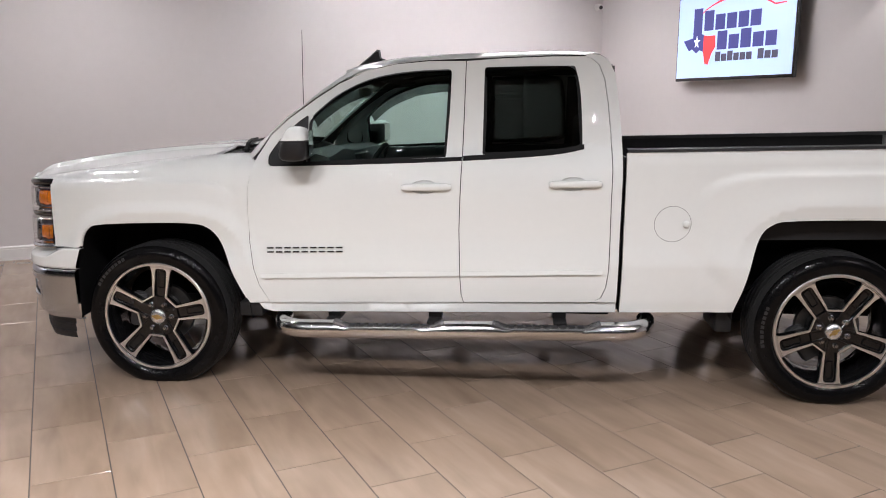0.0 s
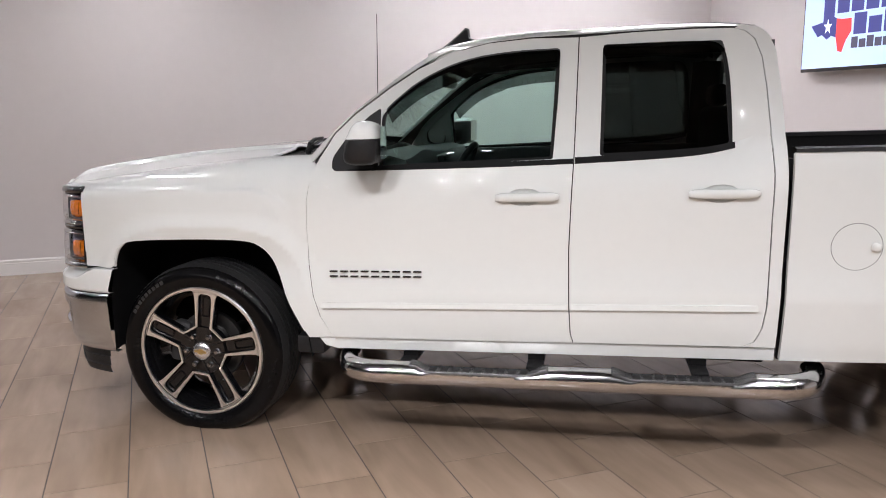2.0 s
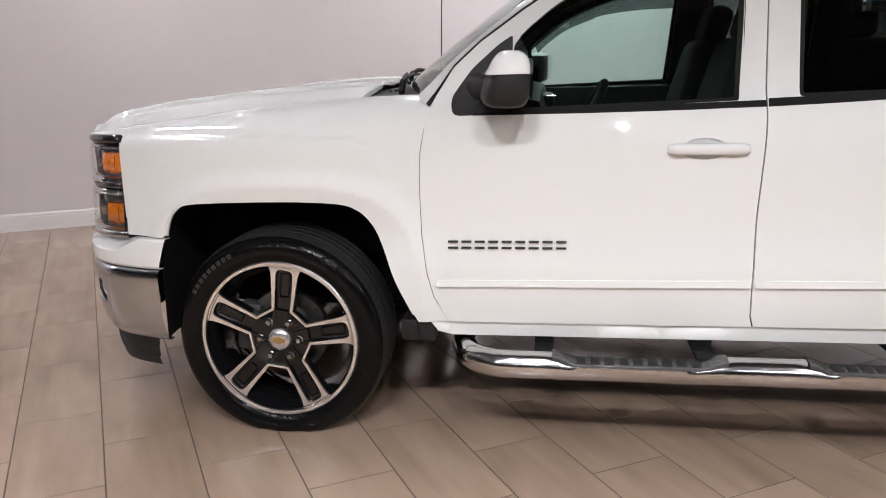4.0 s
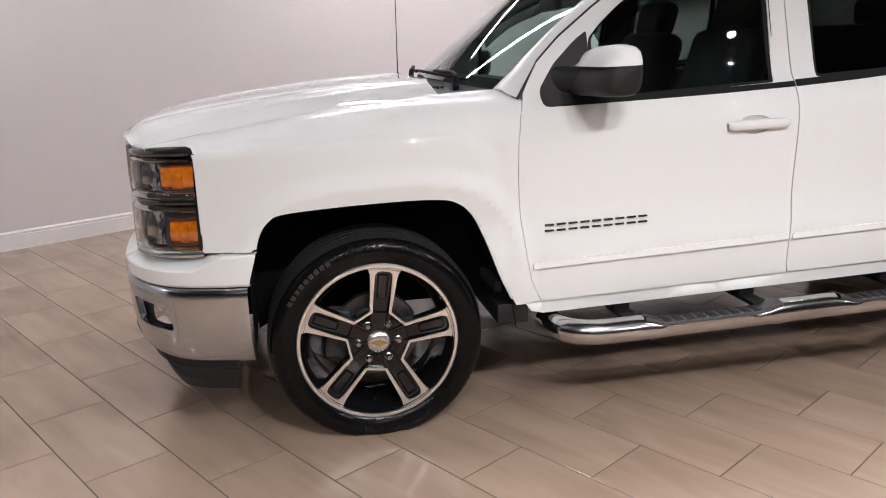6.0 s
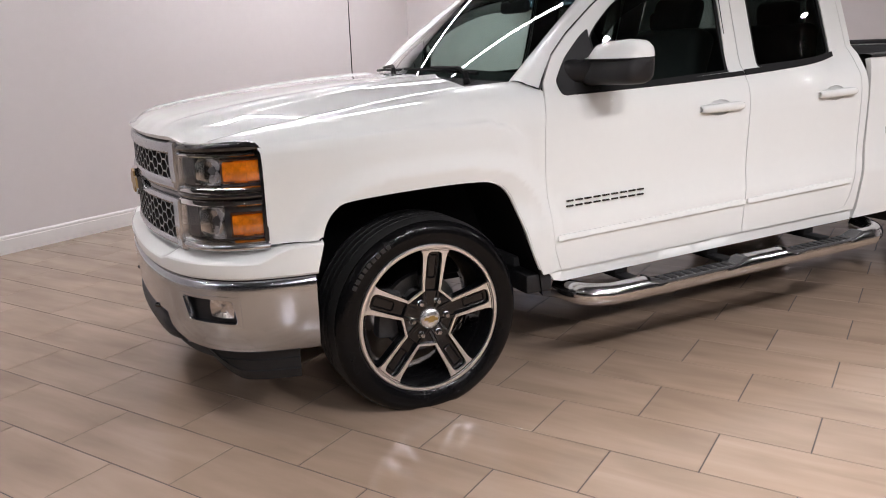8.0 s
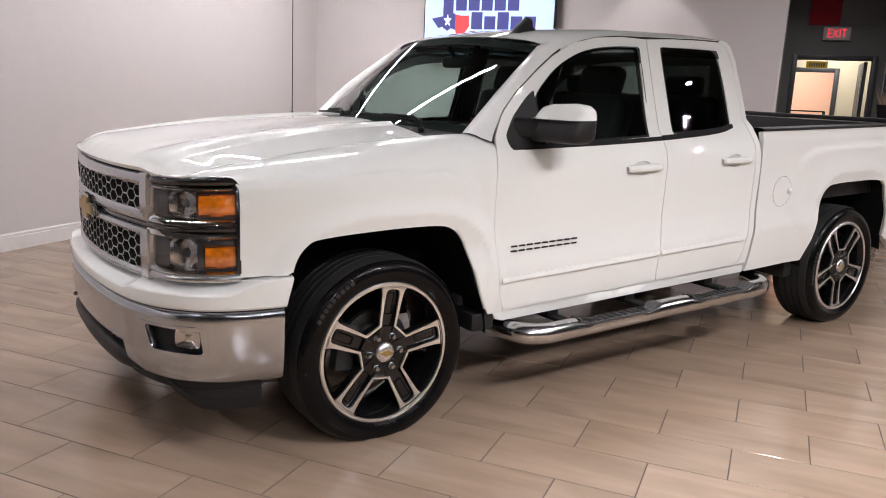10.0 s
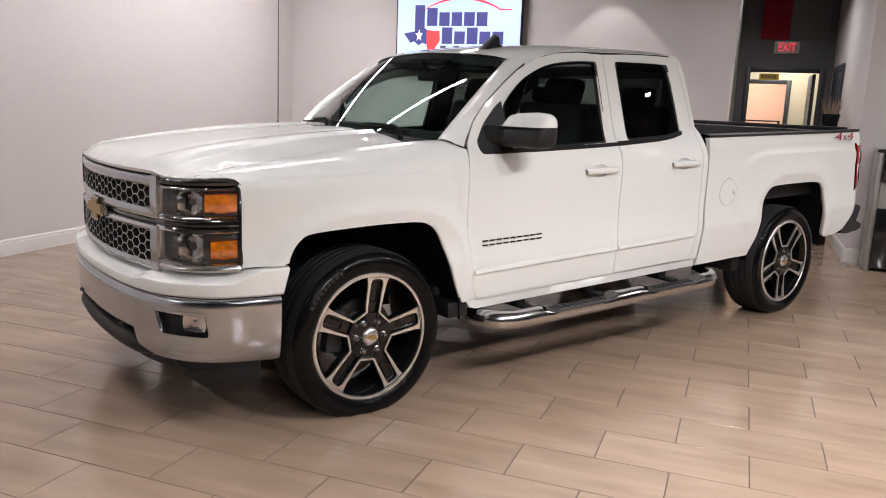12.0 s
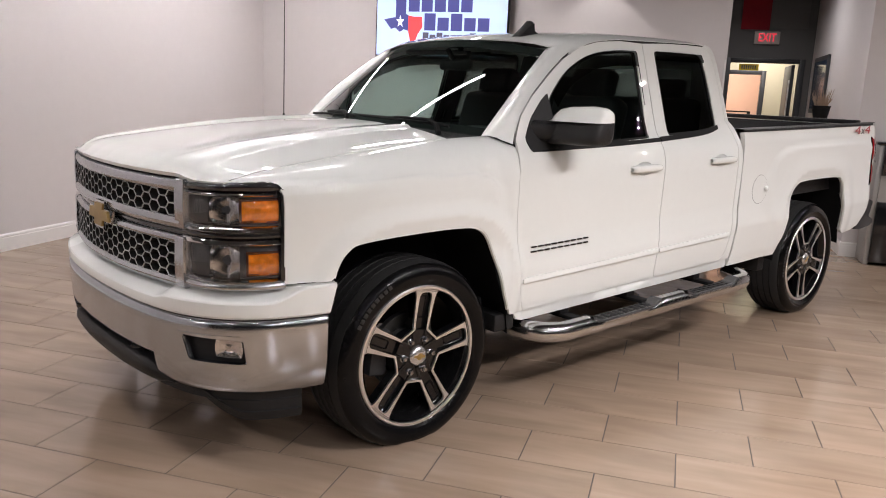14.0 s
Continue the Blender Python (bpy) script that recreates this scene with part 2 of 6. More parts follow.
def boxed(name, lo, hi, material, parent, bevel=0.004, m=None, label="", seg=2):
    bm = bmesh.new()
    box(bm, lo, hi, bevel, m, seg)
    return part(name, bm, material, parent, label)


def tube(bm, pts, radius, seg=10, caps=True, squash=(1, 1)):
    """A round bar along points; radius may be a list."""
    pts = [Vector(p) for p in pts]
    rad = radius if isinstance(radius, (list, tuple)) else [radius] * len(pts)
    rings, up = [], Vector((0, 0, 1))
    for k, p in enumerate(pts):
        d = (pts[min(k + 1, len(pts) - 1)] - pts[max(k - 1, 0)]).normalized()
        a = d.cross(up if abs(d.z) < 0.95 else Vector((1, 0, 0))).normalized()
        b = a.cross(d).normalized()
        rings.append([bm.verts.new(p + rad[k] * (squash[0] * math.cos(t) * a + squash[1] * math.sin(t) * b)) for t in [2 * math.pi * s / seg for s in range(seg)]])
    for r, s in zip(rings, rings[1:]):
        for k in range(seg):
            bm.faces.new((r[k], r[(k + 1) % seg], s[(k + 1) % seg], s[k]))
    if caps:
        bm.faces.new(rings[0][::-1])
        bm.faces.new(rings[-1])


def lathe(bm, prof, seg=64, axis="y", close=False):
    """Turns a profile of (radius, along) about an axis."""
    rings = []
    for r, h in prof:
        ring = []
        for s in range(seg):
            t = 2 * math.pi * s / seg
            c, d = r * math.cos(t), r * math.sin(t)
            ring.append(bm.verts.new({"y": (c, h, d), "z": (c, d, h), "x": (h, c, d)}[axis]))
        rings.append(ring)
    pairs = list(zip(rings, rings[1:])) + ([(rings[-1], rings[0])] if close else [])
    for r, s in pairs:
        for k in range(seg):
            bm.faces.new((r[k], r[(k + 1) % seg], s[(k + 1) % seg], s[k]))
    return rings


def spline(pts, n=6):
    """Catmull-Rom through the points."""
    p = [np.array(q, float) for q in pts]
    p = [2 * p[0] - p[1], *p, 2 * p[-1] - p[-2]]
    out = []
    for a, b, c, d in zip(p, p[1:], p[2:], p[3:]):
        for k in range(n):
            t = k / n
            out.append(0.5 * (2 * b + (c - a) * t + (2 * a - 5 * b + 4 * c - d) * t * t + (3 * b - a - 3 * c + d) * t ** 3))
    out.append(p[-2])
    return [tuple(q) for q in out]


def round_corners(pts, r, n=5):
    """A closed polygon with its corners rounded by about r (one number, or one for each corner)."""
    out, k = [], len(pts)
    for i in range(k):
        a, b, c = (np.array(pts[j % k], float) for j in (i - 1, i, i + 1))
        ri = r[i] if isinstance(r, (list, tuple)) else r
        if ri <= 0:
            out.append(tuple(b))
            continue
        da, dc = a - b, c - b
        s = min(ri, 0.49 * np.linalg.norm(da), 0.49 * np.linalg.norm(dc))
        p, q = b + da / np.linalg.norm(da) * s, b + dc / np.linalg.norm(dc) * s
        for j in range(n + 1):
            t = j / n
            out.append(tuple((1 - t) ** 2 * p + 2 * t * (1 - t) * b + t * t * q))
    return out


RAKE = 0.025


def sheared(p):
    """The body sits nose down on its wheels."""
    return (p[0], p[1], p[2] + RAKE * p[0])


def skin(name, outline, surf, material, parent, holes=(), depth=0.03, step=0.05, side=-1, label="", shear=True):
    """A body panel: an outline in (x, s), with holes, laid on a curved surface surf(x, s) -> (y, z) with y > 0 outwards, and folded inwards at its edges."""
    bm = bmesh.new()
    edges = []
    for loop in (outline, *holes):
        vs = [bm.verts.new((p[0], p[1], 0)) for p in loop]
        edges += [bm.edges.new((vs[k], vs[(k + 1) % len(vs)])) for k in range(len(vs))]
    bmesh.ops.triangle_fill(bm, edges=edges, use_beauty=True)
    xs, ss = [p[0] for p in outline], [p[1] for p in outline]
    for axis, lo, hi in ((0, min(xs), max(xs)), (1, min(ss), max(ss))):
        no = (1, 0, 0) if axis == 0 else (0, 1, 0)
        for k in range(1, int((hi - lo) / step) + 1):
            c = lo + k * step
            bmesh.ops.bisect_plane(bm, geom=bm.verts[:] + bm.edges[:] + bm.faces[:], plane_co=(c, c, 0), plane_no=no, dist=1e-5)
    bm.normal_update()
    for f in bm.faces:
        if f.normal.z < 0:
            f.normal_flip()
    bm.verts.index_update()
    flat = [(v.co.x, v.co.y) for v in bm.verts]

    def place(x, s):
        y, z = surf(x, s)
        return np.array((x, side * y, z + (RAKE * x if shear else 0)))

    pts, nor = [], []
    for x, s in flat:
        p = place(x, s)
        a, b = place(x + 1e-3, s) - place(x - 1e-3, s), place(x, s + 1e-3) - place(x, s - 1e-3)
        nn = np.cross(a, b)
        nn /= np.linalg.norm(nn) + 1e-12
        if nn[1] * side < -0.2 or (abs(nn[1]) < 0.2 and nn[2] < 0):
            nn = -nn
        pts.append(p)
        nor.append(nn)
    flip = side > 0
    faces, normals = [], []
    for f in bm.faces:
        idx = [v.index for v in f.verts]
        idx = idx[::-1] if flip else idx
        faces.append(idx)
        normals += [tuple(nor[i]) for i in idx]
    inner = {}
    for e in bm.edges:
        if len(e.link_faces) != 1:
            continue
        lp = e.link_loops[0]
        a, b = lp.vert.index, lp.link_loop_next.vert.index
        for i in (a, b):
            if i not in inner:
                inner[i] = len(pts)
                pts.append(pts[i] - nor[i] * depth)
        idx = [b, a, inner[a], inner[b]]
        idx = idx[::-1] if flip else idx
        p = [pts[i] for i in idx]
        nn = np.cross(p[1] - p[0], p[2] - p[0])
        nn = nn / (np.linalg.norm(nn) + 1e-12)
        faces.append(idx)
        normals += [tuple(nn)] * 4
    bm.free()
    return hang(name, mesh_from(name, pts, faces, material, normals), parent, label)


def loft(name, rows, material, parent, label="", drop=None, sharp=40, flip=False, skip=None, shear=True, thick=0.0):
    """A surface through rows of points. drop folds its rim by that vector; skip(i, j) leaves out a face."""
    n, m = len(rows), len(rows[0])
    f3 = sheared if shear else tuple
    verts = [Vector(f3(p)) for r in rows for p in r]
    faces = [(i * m + j, i * m + j + 1, (i + 1) * m + j + 1, (i + 1) * m + j) for i in range(n - 1) for j in range(m - 1) if not (skip and skip(i, j))]
    bm = bmesh.new()
    vs = [bm.verts.new(v) for v in verts]
    for f in faces:
        try:
            bm.faces.new([vs[k] for k in (f[::-1] if flip else f)])
        except ValueError:
            pass
    loose = [v for v in bm.verts if not v.link_faces]
    bmesh.ops.delete(bm, geom=loose, context="VERTS")
    if thick:
        bm.normal_update()
        bmesh.ops.solidify(bm, geom=bm.faces[:], thickness=thick)
    elif drop is not None:
        rim = [e for e in bm.edges if len(e.link_faces) == 1]
        out = bmesh.ops.extrude_edge_only(bm, edges=rim)["geom"]
        for v in out:
            if isinstance(v, bmesh.types.BMVert):
                v.co += Vector(drop)
    me = bpy.data.meshes.new(name)
    bm.to_mesh(me)
    bm.free()
    me.materials.append(material)
    me.polygons.foreach_set("use_smooth", [True] * len(me.polygons))
    me.set_sharp_from_angle(angle=radians(sharp))
    return hang(name, me, parent, label)


def prism(bm, poly, place, depth):
    """A flat polygon (a, b) laid by place(a, b, d), d from 0 to depth."""
    lo = [bm.verts.new(place(a, b, 0)) for a, b in poly]
    hi = [bm.verts.new(place(a, b, depth)) for a, b in poly]
    k = len(poly)
    bm.faces.new(hi)
    bm.faces.new(lo[::-1])
    for i in range(k):
        bm.faces.new((lo[i], lo[(i + 1) % k], hi[(i + 1) % k], hi[i]))


# ---- the room ----
def wall(name, lo, hi, material, label=""):
    bm = bmesh.new()
    box(bm, lo, hi, 0, ROOM)
    me = bpy.data.meshes.new(name)
    bmesh.ops.recalc_face_normals(bm, faces=bm.faces)
    bm.to_mesh(me)
    bm.free()
    me.materials.append(material)
    return tagged(new(name, me), label=label, kind="structure")


HALL_DOOR = (2.37, 3.30, 2.075)
wall("wall_back", (U_NEAR, V_BACK - 0.15, 0), (U_TV + 0.15, V_BACK, CEIL), WALL, "smooth light grey painted showroom wall")
wall("wall_screen", (U_TV, V_BACK, 0), (U_TV + 0.15, V_EDGE, CEIL), WALL, "light grey painted wall carrying a screen")
wall("wall_hall", (U_TV + 0.15, V_EDGE - 0.15, 0), (U_HALL, V_EDGE - 0.002, CEIL), WALL_DARK)
wall("wall_pillar", (U_PIL, V_PIL, 0), (U_HALL + 0.12, V_NEAR, CEIL), WALL, "light grey wall beside the hallway")
# two unseen walls, added and kept near-black so glass and paint reflect dark
wall("wall_near", (U_NEAR, V_NEAR, 0), (U_HALL + 0.12, V_NEAR + 0.15, CEIL), UNSEEN_DARK, "unseen dark wall added to keep reflections dark")
wall("wall_far_left", (U_NEAR - 0.15, V_BACK - 0.15, 0), (U_NEAR, V_NEAR + 0.15, CEIL), UNSEEN_DARK, "unseen dark wall added to keep reflections dark")
d0, d1, dz = HALL_DOOR
wall("wall_hall_end", (U_HALL, V_EDGE - 0.15, 0), (U_HALL + 0.12, d0, CEIL), WALL_DARK, "dark grey hallway end wall")
wall("wall_hall_end", (U_HALL, d1, 0), (U_HALL + 0.12, V_PIL, CEIL), WALL_DARK, "dark grey hallway end wall")
wall("wall_hall_end", (U_HALL, d0, dz), (U_HALL + 0.12, d1, CEIL), WALL_DARK, "dark grey hallway end wall")
wall("ceiling", (U_NEAR - 0.15, V_BACK - 0.15, CEIL), (U_HALL + 0.12, V_NEAR + 0.15, CEIL + 0.12), CEILING_DARK, "black painted showroom ceiling")
# the two lit rooms behind the hallway door
wall("wall_office_left", (U_HALL + 0.12, 1.2, 0), (13.4, 1.3, 2.6), CREAM)
wall("wall_office_right", (U_HALL + 0.12, 5.4, 0), (13.4, 5.5, 2.6), CREAM)
wall("wall_office_mid", (10.6, 3.0, 0), (10.7, 5.4, 2.6), CREAM, "cream painted office wall")
wall("wall_office_mid", (10.6, 1.3, 2.0), (10.7, 3.0, 2.6), CREAM, "cream painted office wall")
wall("wall_office_mid", (10.6, 1.3, 0), (10.7, 2.16, 2.0), CREAM, "cream painted office wall")
wall("wall_office_back", (13.4, 1.2, 0), (13.5, 5.5, 2.6), PEACH, "peach painted office wall")
wall("ceiling_office", (U_HALL + 0.12, 1.2, 2.6), (13.5, 5.5, 2.7), CEILING)


def trim_run(a, b, out, name="baseboard"):
    """A moulded baseboard along a wall's foot, from a to b in the room's axes; out points into the room."""
    prof = [(0.0, 0.0), (0.016, 0.0), (0.016, 0.112), (0.012, 0.117), (0.014, 0.121), (0.014, 0.134), (0.008, 0.145), (0.0, 0.147)]
    rows = [[room(p[0] + out[0] * (d - 0.003), p[1] + out[1] * (d - 0.003), h) for d, h in prof] for p in (a, b)]
    bm = bmesh.new()
    vs = [[bm.verts.new(q) for q in r] for r in rows]
    for k in range(len(prof) - 1):
        bm.faces.new((vs[0][k], vs[0][k + 1], vs[1][k + 1], vs[1][k]))
    bm.faces.new(vs[0])
    bm.faces.new(vs[1][::-1])
    me = bpy.data.meshes.new(name)
    bmesh.ops.recalc_face_normals(bm, faces=bm.faces)
    bm.to_mesh(me)
    bm.free()
    me.materials.append(BOARD)
    return tagged(new(name, me), label="white painted moulded baseboard", kind="structure")


trim_run((U_NEAR, V_BACK), (U_TV, V_BACK), (0, 1))
trim_run((U_TV, V_BACK), (U_TV, V_EDGE), (-1, 0))
trim_run((U_PIL, V_PIL - 0.012), (U_PIL, V_NEAR), (-1, 0))
trim_run((U_PIL - 0.012, V_PIL), (U_HALL, V_PIL), (0, -1))
trim_run((U_HALL, V_EDGE), (U_HALL, d0 - 0.08), (-1, 0))

# floor: grout bed with tiles laid in half bond
PU, OU, PV, OV = 0.31306, 0.08455, 0.31265, 0.03592
floor = wall("floor", (U_NEAR - 0.15, V_BACK - 0.15, -0.12), (13.5, V_NEAR + 0.15, -0.0022), GROUT, "taupe wood-look porcelain floor tiles in half bond")


def tile_shape(bm, m, gap=0.0046):
    a, b = PU / 2 - gap / 2, PV - gap / 2
    c, e = 0.0014, 0.0011
    lo = [bm.verts.new(m @ Vector((x, y, -0.008))) for x, y in ((-a, -b), (a, -b), (a, b), (-a, b))]
    mid = [bm.verts.new(m @ Vector((x, y, -e))) for x, y in ((-a, -b), (a, -b), (a, b), (-a, b))]
    top = [bm.verts.new(m @ Vector((x, y, 0))) for x, y in ((-a + c, -b + c), (a - c, -b + c), (a - c, b - c), (-a + c, b - c))]
    bm.faces.new(top)
    for k in range(4):
        j = (k + 1) % 4
        bm.faces.new((lo[k], lo[j], mid[j], mid[k]))
        bm.faces.new((mid[k], mid[j], top[j], top[k]))


bm = bmesh.new()
tile_shape(bm, Matrix())
TILE_MESH = bpy.data.meshes.new("tile")
bm.to_mesh(TILE_MESH)
bm.free()
TILE_MESH.materials.append(TILE)

# lighting: slim LED bars and small round downlights on the ceiling
def led_bar(a, b0, b1, along="v", wide=0.024):
    ob = empty("led_light_bar", label="slim white LED bar on the ceiling", category="light bar", group="ceiling light bars")
    lo, hi = ((a - wide, b0, CEIL - 0.035), (a + wide, b1, CEIL - 0.002)) if along == "v" else ((b0, a - wide, CEIL - 0.035), (b1, a + wide, CEIL - 0.002))
    boxed("housing", lo, hi, TRIM_BLACK, ob, 0.004, ROOM)
    w = wide * 0.8
    lo, hi = ((a - w, b0 + 0.01, CEIL - 0.039), (a + w, b1 - 0.01, CEIL - 0.0352)) if along == "v" else ((b0 + 0.01, a - w, CEIL - 0.039), (b1 - 0.01, a + w, CEIL - 0.0352))
    boxed("diffuser", lo, hi, LED, ob, 0.0, ROOM)
    return ob


for a, b0, b1, way in ((1.0, -2.3, 0.08, "v"), (-2.65, 1.6, 5.3, "u"), (-0.65, 2.3, 5.3, "u"), (-1.5, -2.4, 0.1, "v")):
    led_bar(a, b0, b1, way)


def downlight(a, b, watts=42.0, beam=0.0):
    ob = empty("downlight", label="small round ceiling downlight, some of them added as fill", category="downlight", group="ceiling downlights")
    p = room(a, b, CEIL)
    bm = bmesh.new()
    lathe(bm, [(0.036, -0.004), (0.054, -0.006), (0.058, -0.001), (0.036, -0.001)], 24, "z", True)
    bmesh.ops.translate(bm, verts=bm.verts, vec=p)
    part("bezel", bm, TRIM_BLACK, ob)
    bm = bmesh.new()
    lathe(bm, [(0.001, -0.003), (0.035, -0.003), (0.035, -0.0012)], 24, "z")
    bmesh.ops.translate(bm, verts=bm.verts, vec=p)
    part("lens", bm, SPOT, ob)
    if beam:
        lamp = bpy.data.lights.new("downlight_beam", "SPOT")
        lamp.energy, lamp.color, lamp.spot_size, lamp.spot_blend, lamp.shadow_soft_size = watts, (1.0, 0.98, 0.955), radians(beam), 0.06 if beam > 60 else 0.7, 0.05
        new("downlight_beam", lamp).matrix_world = Matrix.Translation(p - Vector((0, 0, 0.012)))
        return
    lamp = bpy.data.lights.new("downlight_beam", "AREA")
    lamp.shape, lamp.size, lamp.energy, lamp.color, lamp.spread = "DISK", 0.065, watts, (1.0, 0.985, 0.972), radians(150)
    new("downlight_beam", lamp).matrix_world = Matrix.Translation(p - Vector((0, 0, 0.012)))


# twin spots along the middle of the room, single ones further out
# narrow floor beams; the pairs at -2.7 and -2.6 are added as floor fill
for a, b, watts in ((-4.6, 2.48, 100.0), (-2.7, 0.9, 112.0), (-2.6, 2.75, 80.0), (-0.6, 2.48, 58.0), (2.4, 2.48, 38.0)):
    downlight(a - 0.12, b - 0.07, beam=56.0, watts=watts)
    downlight(a + 0.12, b + 0.07, beam=56.0, watts=watts)
for a, b, watts in ((-6.3, 4.7, 36.0), (-4.0, 4.3, 36.0), (-1.715, 3.765, 37.0)):
    downlight(a - 0.15, b - 0.065, watts)
    downlight(a + 0.15, b + 0.065, watts)
for a, b, watts in ((-0.79, 4.08, 50.0), (1.0, 4.6, 34.0), (3.05, 5.55, 34.0), (-4.0, 7.6, 60.0), (-0.6, 7.6, 50.0), (3.4, 6.6, 16.0)):
    downlight(a, b, watts)
# mostly added fill: washers for the far walls, one lamp for the truck's front
for a, b, watts in ((-6.0, -3.0, 45.0), (-4.4, -0.6, 12.0), (-3.7, -3.0, 8.0), (-0.6, -2.6, 10.0), (-1.6, -1.2, 2.0), (4.3, -1.6, 11.0)):
    downlight(a, b, watts)
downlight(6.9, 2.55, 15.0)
downlight(5.47, 0.79, beam=77.0, watts=26.0)
downlight(4.5, 2.5, 10.0)

# ---- wall screen ----
tv = empty("wall_screen_display", label="large flat black-framed screen showing a showroom sign", category="television")
T0, T1, TZ0, TZ1, TU = -1.93, -0.26, 1.855, 2.80, 5.74
boxed("housing", (TU + 0.004, T0, TZ0), (TU + 0.05, T1, TZ1), GLOSS_BLACK, tv, 0.006, ROOM)
boxed("wall_mount", (TU + 0.05, -1.35, 2.1), (U_TV - 0.002, -0.85, 2.55), TRIM_BLACK, tv, 0.004, ROOM)
SCREEN = glow("lit_screen_pale_blue", (0.55, 0.73, 0.98), 0.36)
INK_NAVY, INK_RED, INK_WHITE, INK_DARK = (glow("lit_screen_" + n, c, 0.9) for n, c in (("navy", (0.035, 0.04, 0.16)), ("red", (0.62, 0.045, 0.05)), ("white", (0.85, 0.92, 1.0)), ("ink", (0.05, 0.05, 0.08))))
panel = boxed("screen", (TU, T0 + 0.016, TZ0 + 0.034), (TU + 0.0045, T1 - 0.024, TZ1 - 0.014), SCREEN, tv, 0.0, ROOM)


def on_screen(a, b, d):
    """a across from the left, b up from the bottom, both 0 to 1; d out of the screen."""
    return room(TU - 0.0008 - d, T0 + 0.012 + a * (T1 - T0 - 0.024), TZ0 + 0.03 + b * (TZ1 - TZ0 - 0.042))


def ink(name, polys, material, d=0.0012, label=""):
    bm = bmesh.new()
    for p in polys:
        prism(bm, p, lambda a, b, e: on_screen(a, b, e), d)
    return part(name, bm, material, panel, label)


STATE_L = [(0.150, 0.855), (0.230, 0.855), (0.230, 0.545), (0.250, 0.525), (0.250, 0.325), (0.215, 0.345), (0.185, 0.310), (0.145, 0.365), (0.115, 0.345), (0.060, 0.470), (0.150, 0.500)]
STATE_R = [(0.250, 0.525), (0.290, 0.510), (0.355, 0.510), (0.360, 0.375), (0.325, 0.285), (0.300, 0.160), (0.270, 0.175), (0.250, 0.325)]
ink("emblem_blue_half", [STATE_L], INK_NAVY)
ink("emblem_red_half", [STATE_R], INK_RED)
star = [(0.187 + (0.052 if k % 2 == 0 else 0.02) * 0.62 * math.sin(k * math.pi / 5), 0.445 + (0.085 if k % 2 == 0 else 0.034) * math.cos(k * math.pi / 5)) for k in range(10)]
ink("emblem_star", [star], INK_WHITE, 0.002)
arc = [(0.23 + 0.69 * t, 0.80 + 0.16 * math.sin(math.pi * min(1, t * 1.15)) ** 0.8) for t in [k / 24 for k in range(25)]]
band = [arc[k] for k in range(25)] + [(a, b - 0.012 - 0.02 * math.sin(math.pi * k / 24)) for k, (a, b) in reversed(list(enumerate(arc)))]
ink("emblem_swoosh", [band], INK_RED)


def word(n, a0, a1, b0, b1, tall=()):
    """Plain bars in the place of the letters of one word."""
    w = (a1 - a0) / n
    return [[(a0 + k * w, b0), (a0 + k * w + 0.84 * w, b0), (a0 + k * w + 0.84 * w, b1 if k in tall else b0 + 0.76 * (b1 - b0)), (a0 + k * w, b1 if k in tall else b0 + 0.76 * (b1 - b0))] for k in range(n)]


for bars, colour in ((word(5, 0.25, 0.75, 0.575, 0.815, (0,)), INK_NAVY), (word(5, 0.375, 0.88, 0.335, 0.555, (0, 2)), INK_NAVY), (word(6, 0.365, 0.685, 0.195, 0.31, (0, 2)) + word(3, 0.725, 0.89, 0.195, 0.31, (0,)), INK_DARK)):
    for bar in bars:
        ink("lettering_bar", [bar], colour, 0.0016)

# ---- small things on the walls ----
cam_thing = empty("security_camera", label="small white wall security camera with dark lens", category="security camera")
bm = bmesh.new()
c0 = room(5.80, V_BACK, 2.89)
lathe(bm, [(0.001, 0.0), (0.045, 0.0), (0.045, 0.012), (0.02, 0.016), (0.02, 0.04)], 20, "z")
bmesh.ops.transform(bm, matrix=Matrix.Translation(c0) @ room(0, 1).to_track_quat("Z", "Y").to_matrix().to_4x4(), verts=bm.verts)
part("wall_plate", bm, BOARD, cam_thing)
ax = (room(-0.3, 1.0) + Vector((0, 0, -0.35))).normalized().to_track_quat("Z", "Y").to_matrix().to_4x4()
bm = bmesh.new()
lathe(bm, [(0.001, -0.03), (0.03, -0.03), (0.036, -0.02), (0.036, 0.05), (0.028, 0.055)], 20, "z")
bmesh.ops.transform(bm, matrix=Matrix.Translation(c0 + room(0, 0.06)) @ ax, verts=bm.verts)
part("housing", bm, BOARD, cam_thing)
bm = bmesh.new()
lathe(bm, [(0.001, 0.052), (0.026, 0.052), (0.028, 0.045)], 20, "z")
bmesh.ops.transform(bm, matrix=Matrix.Translation(c0 + room(0, 0.06)) @ ax, verts=bm.verts)
part("lens", bm, GLOSS_BLACK, cam_thing)

door = tagged(new("door_1"), label="open hallway doorway with charcoal metal frame", kind="structure")
f0, f1, fz = d0 - 0.07, d1 + 0.07, dz + 0.06
for lo, hi in (((f0, 0), (d0, fz)), ((d1, 0), (f1, fz)), ((d0, dz), (d1, fz))):
    boxed("door_frame", (U_HALL - 0.025, lo[0], lo[1]), (U_HALL + 0.14, hi[0], hi[1]), FRAME_DARK, door, 0.004, ROOM)
leaf = boxed("door_leaf", (U_HALL + 0.15, d1 - 0.085, 0.01), (U_HALL + 1.0, d1 - 0.04, dz - 0.01), FRAME_DARK, door, 0.004, ROOM)
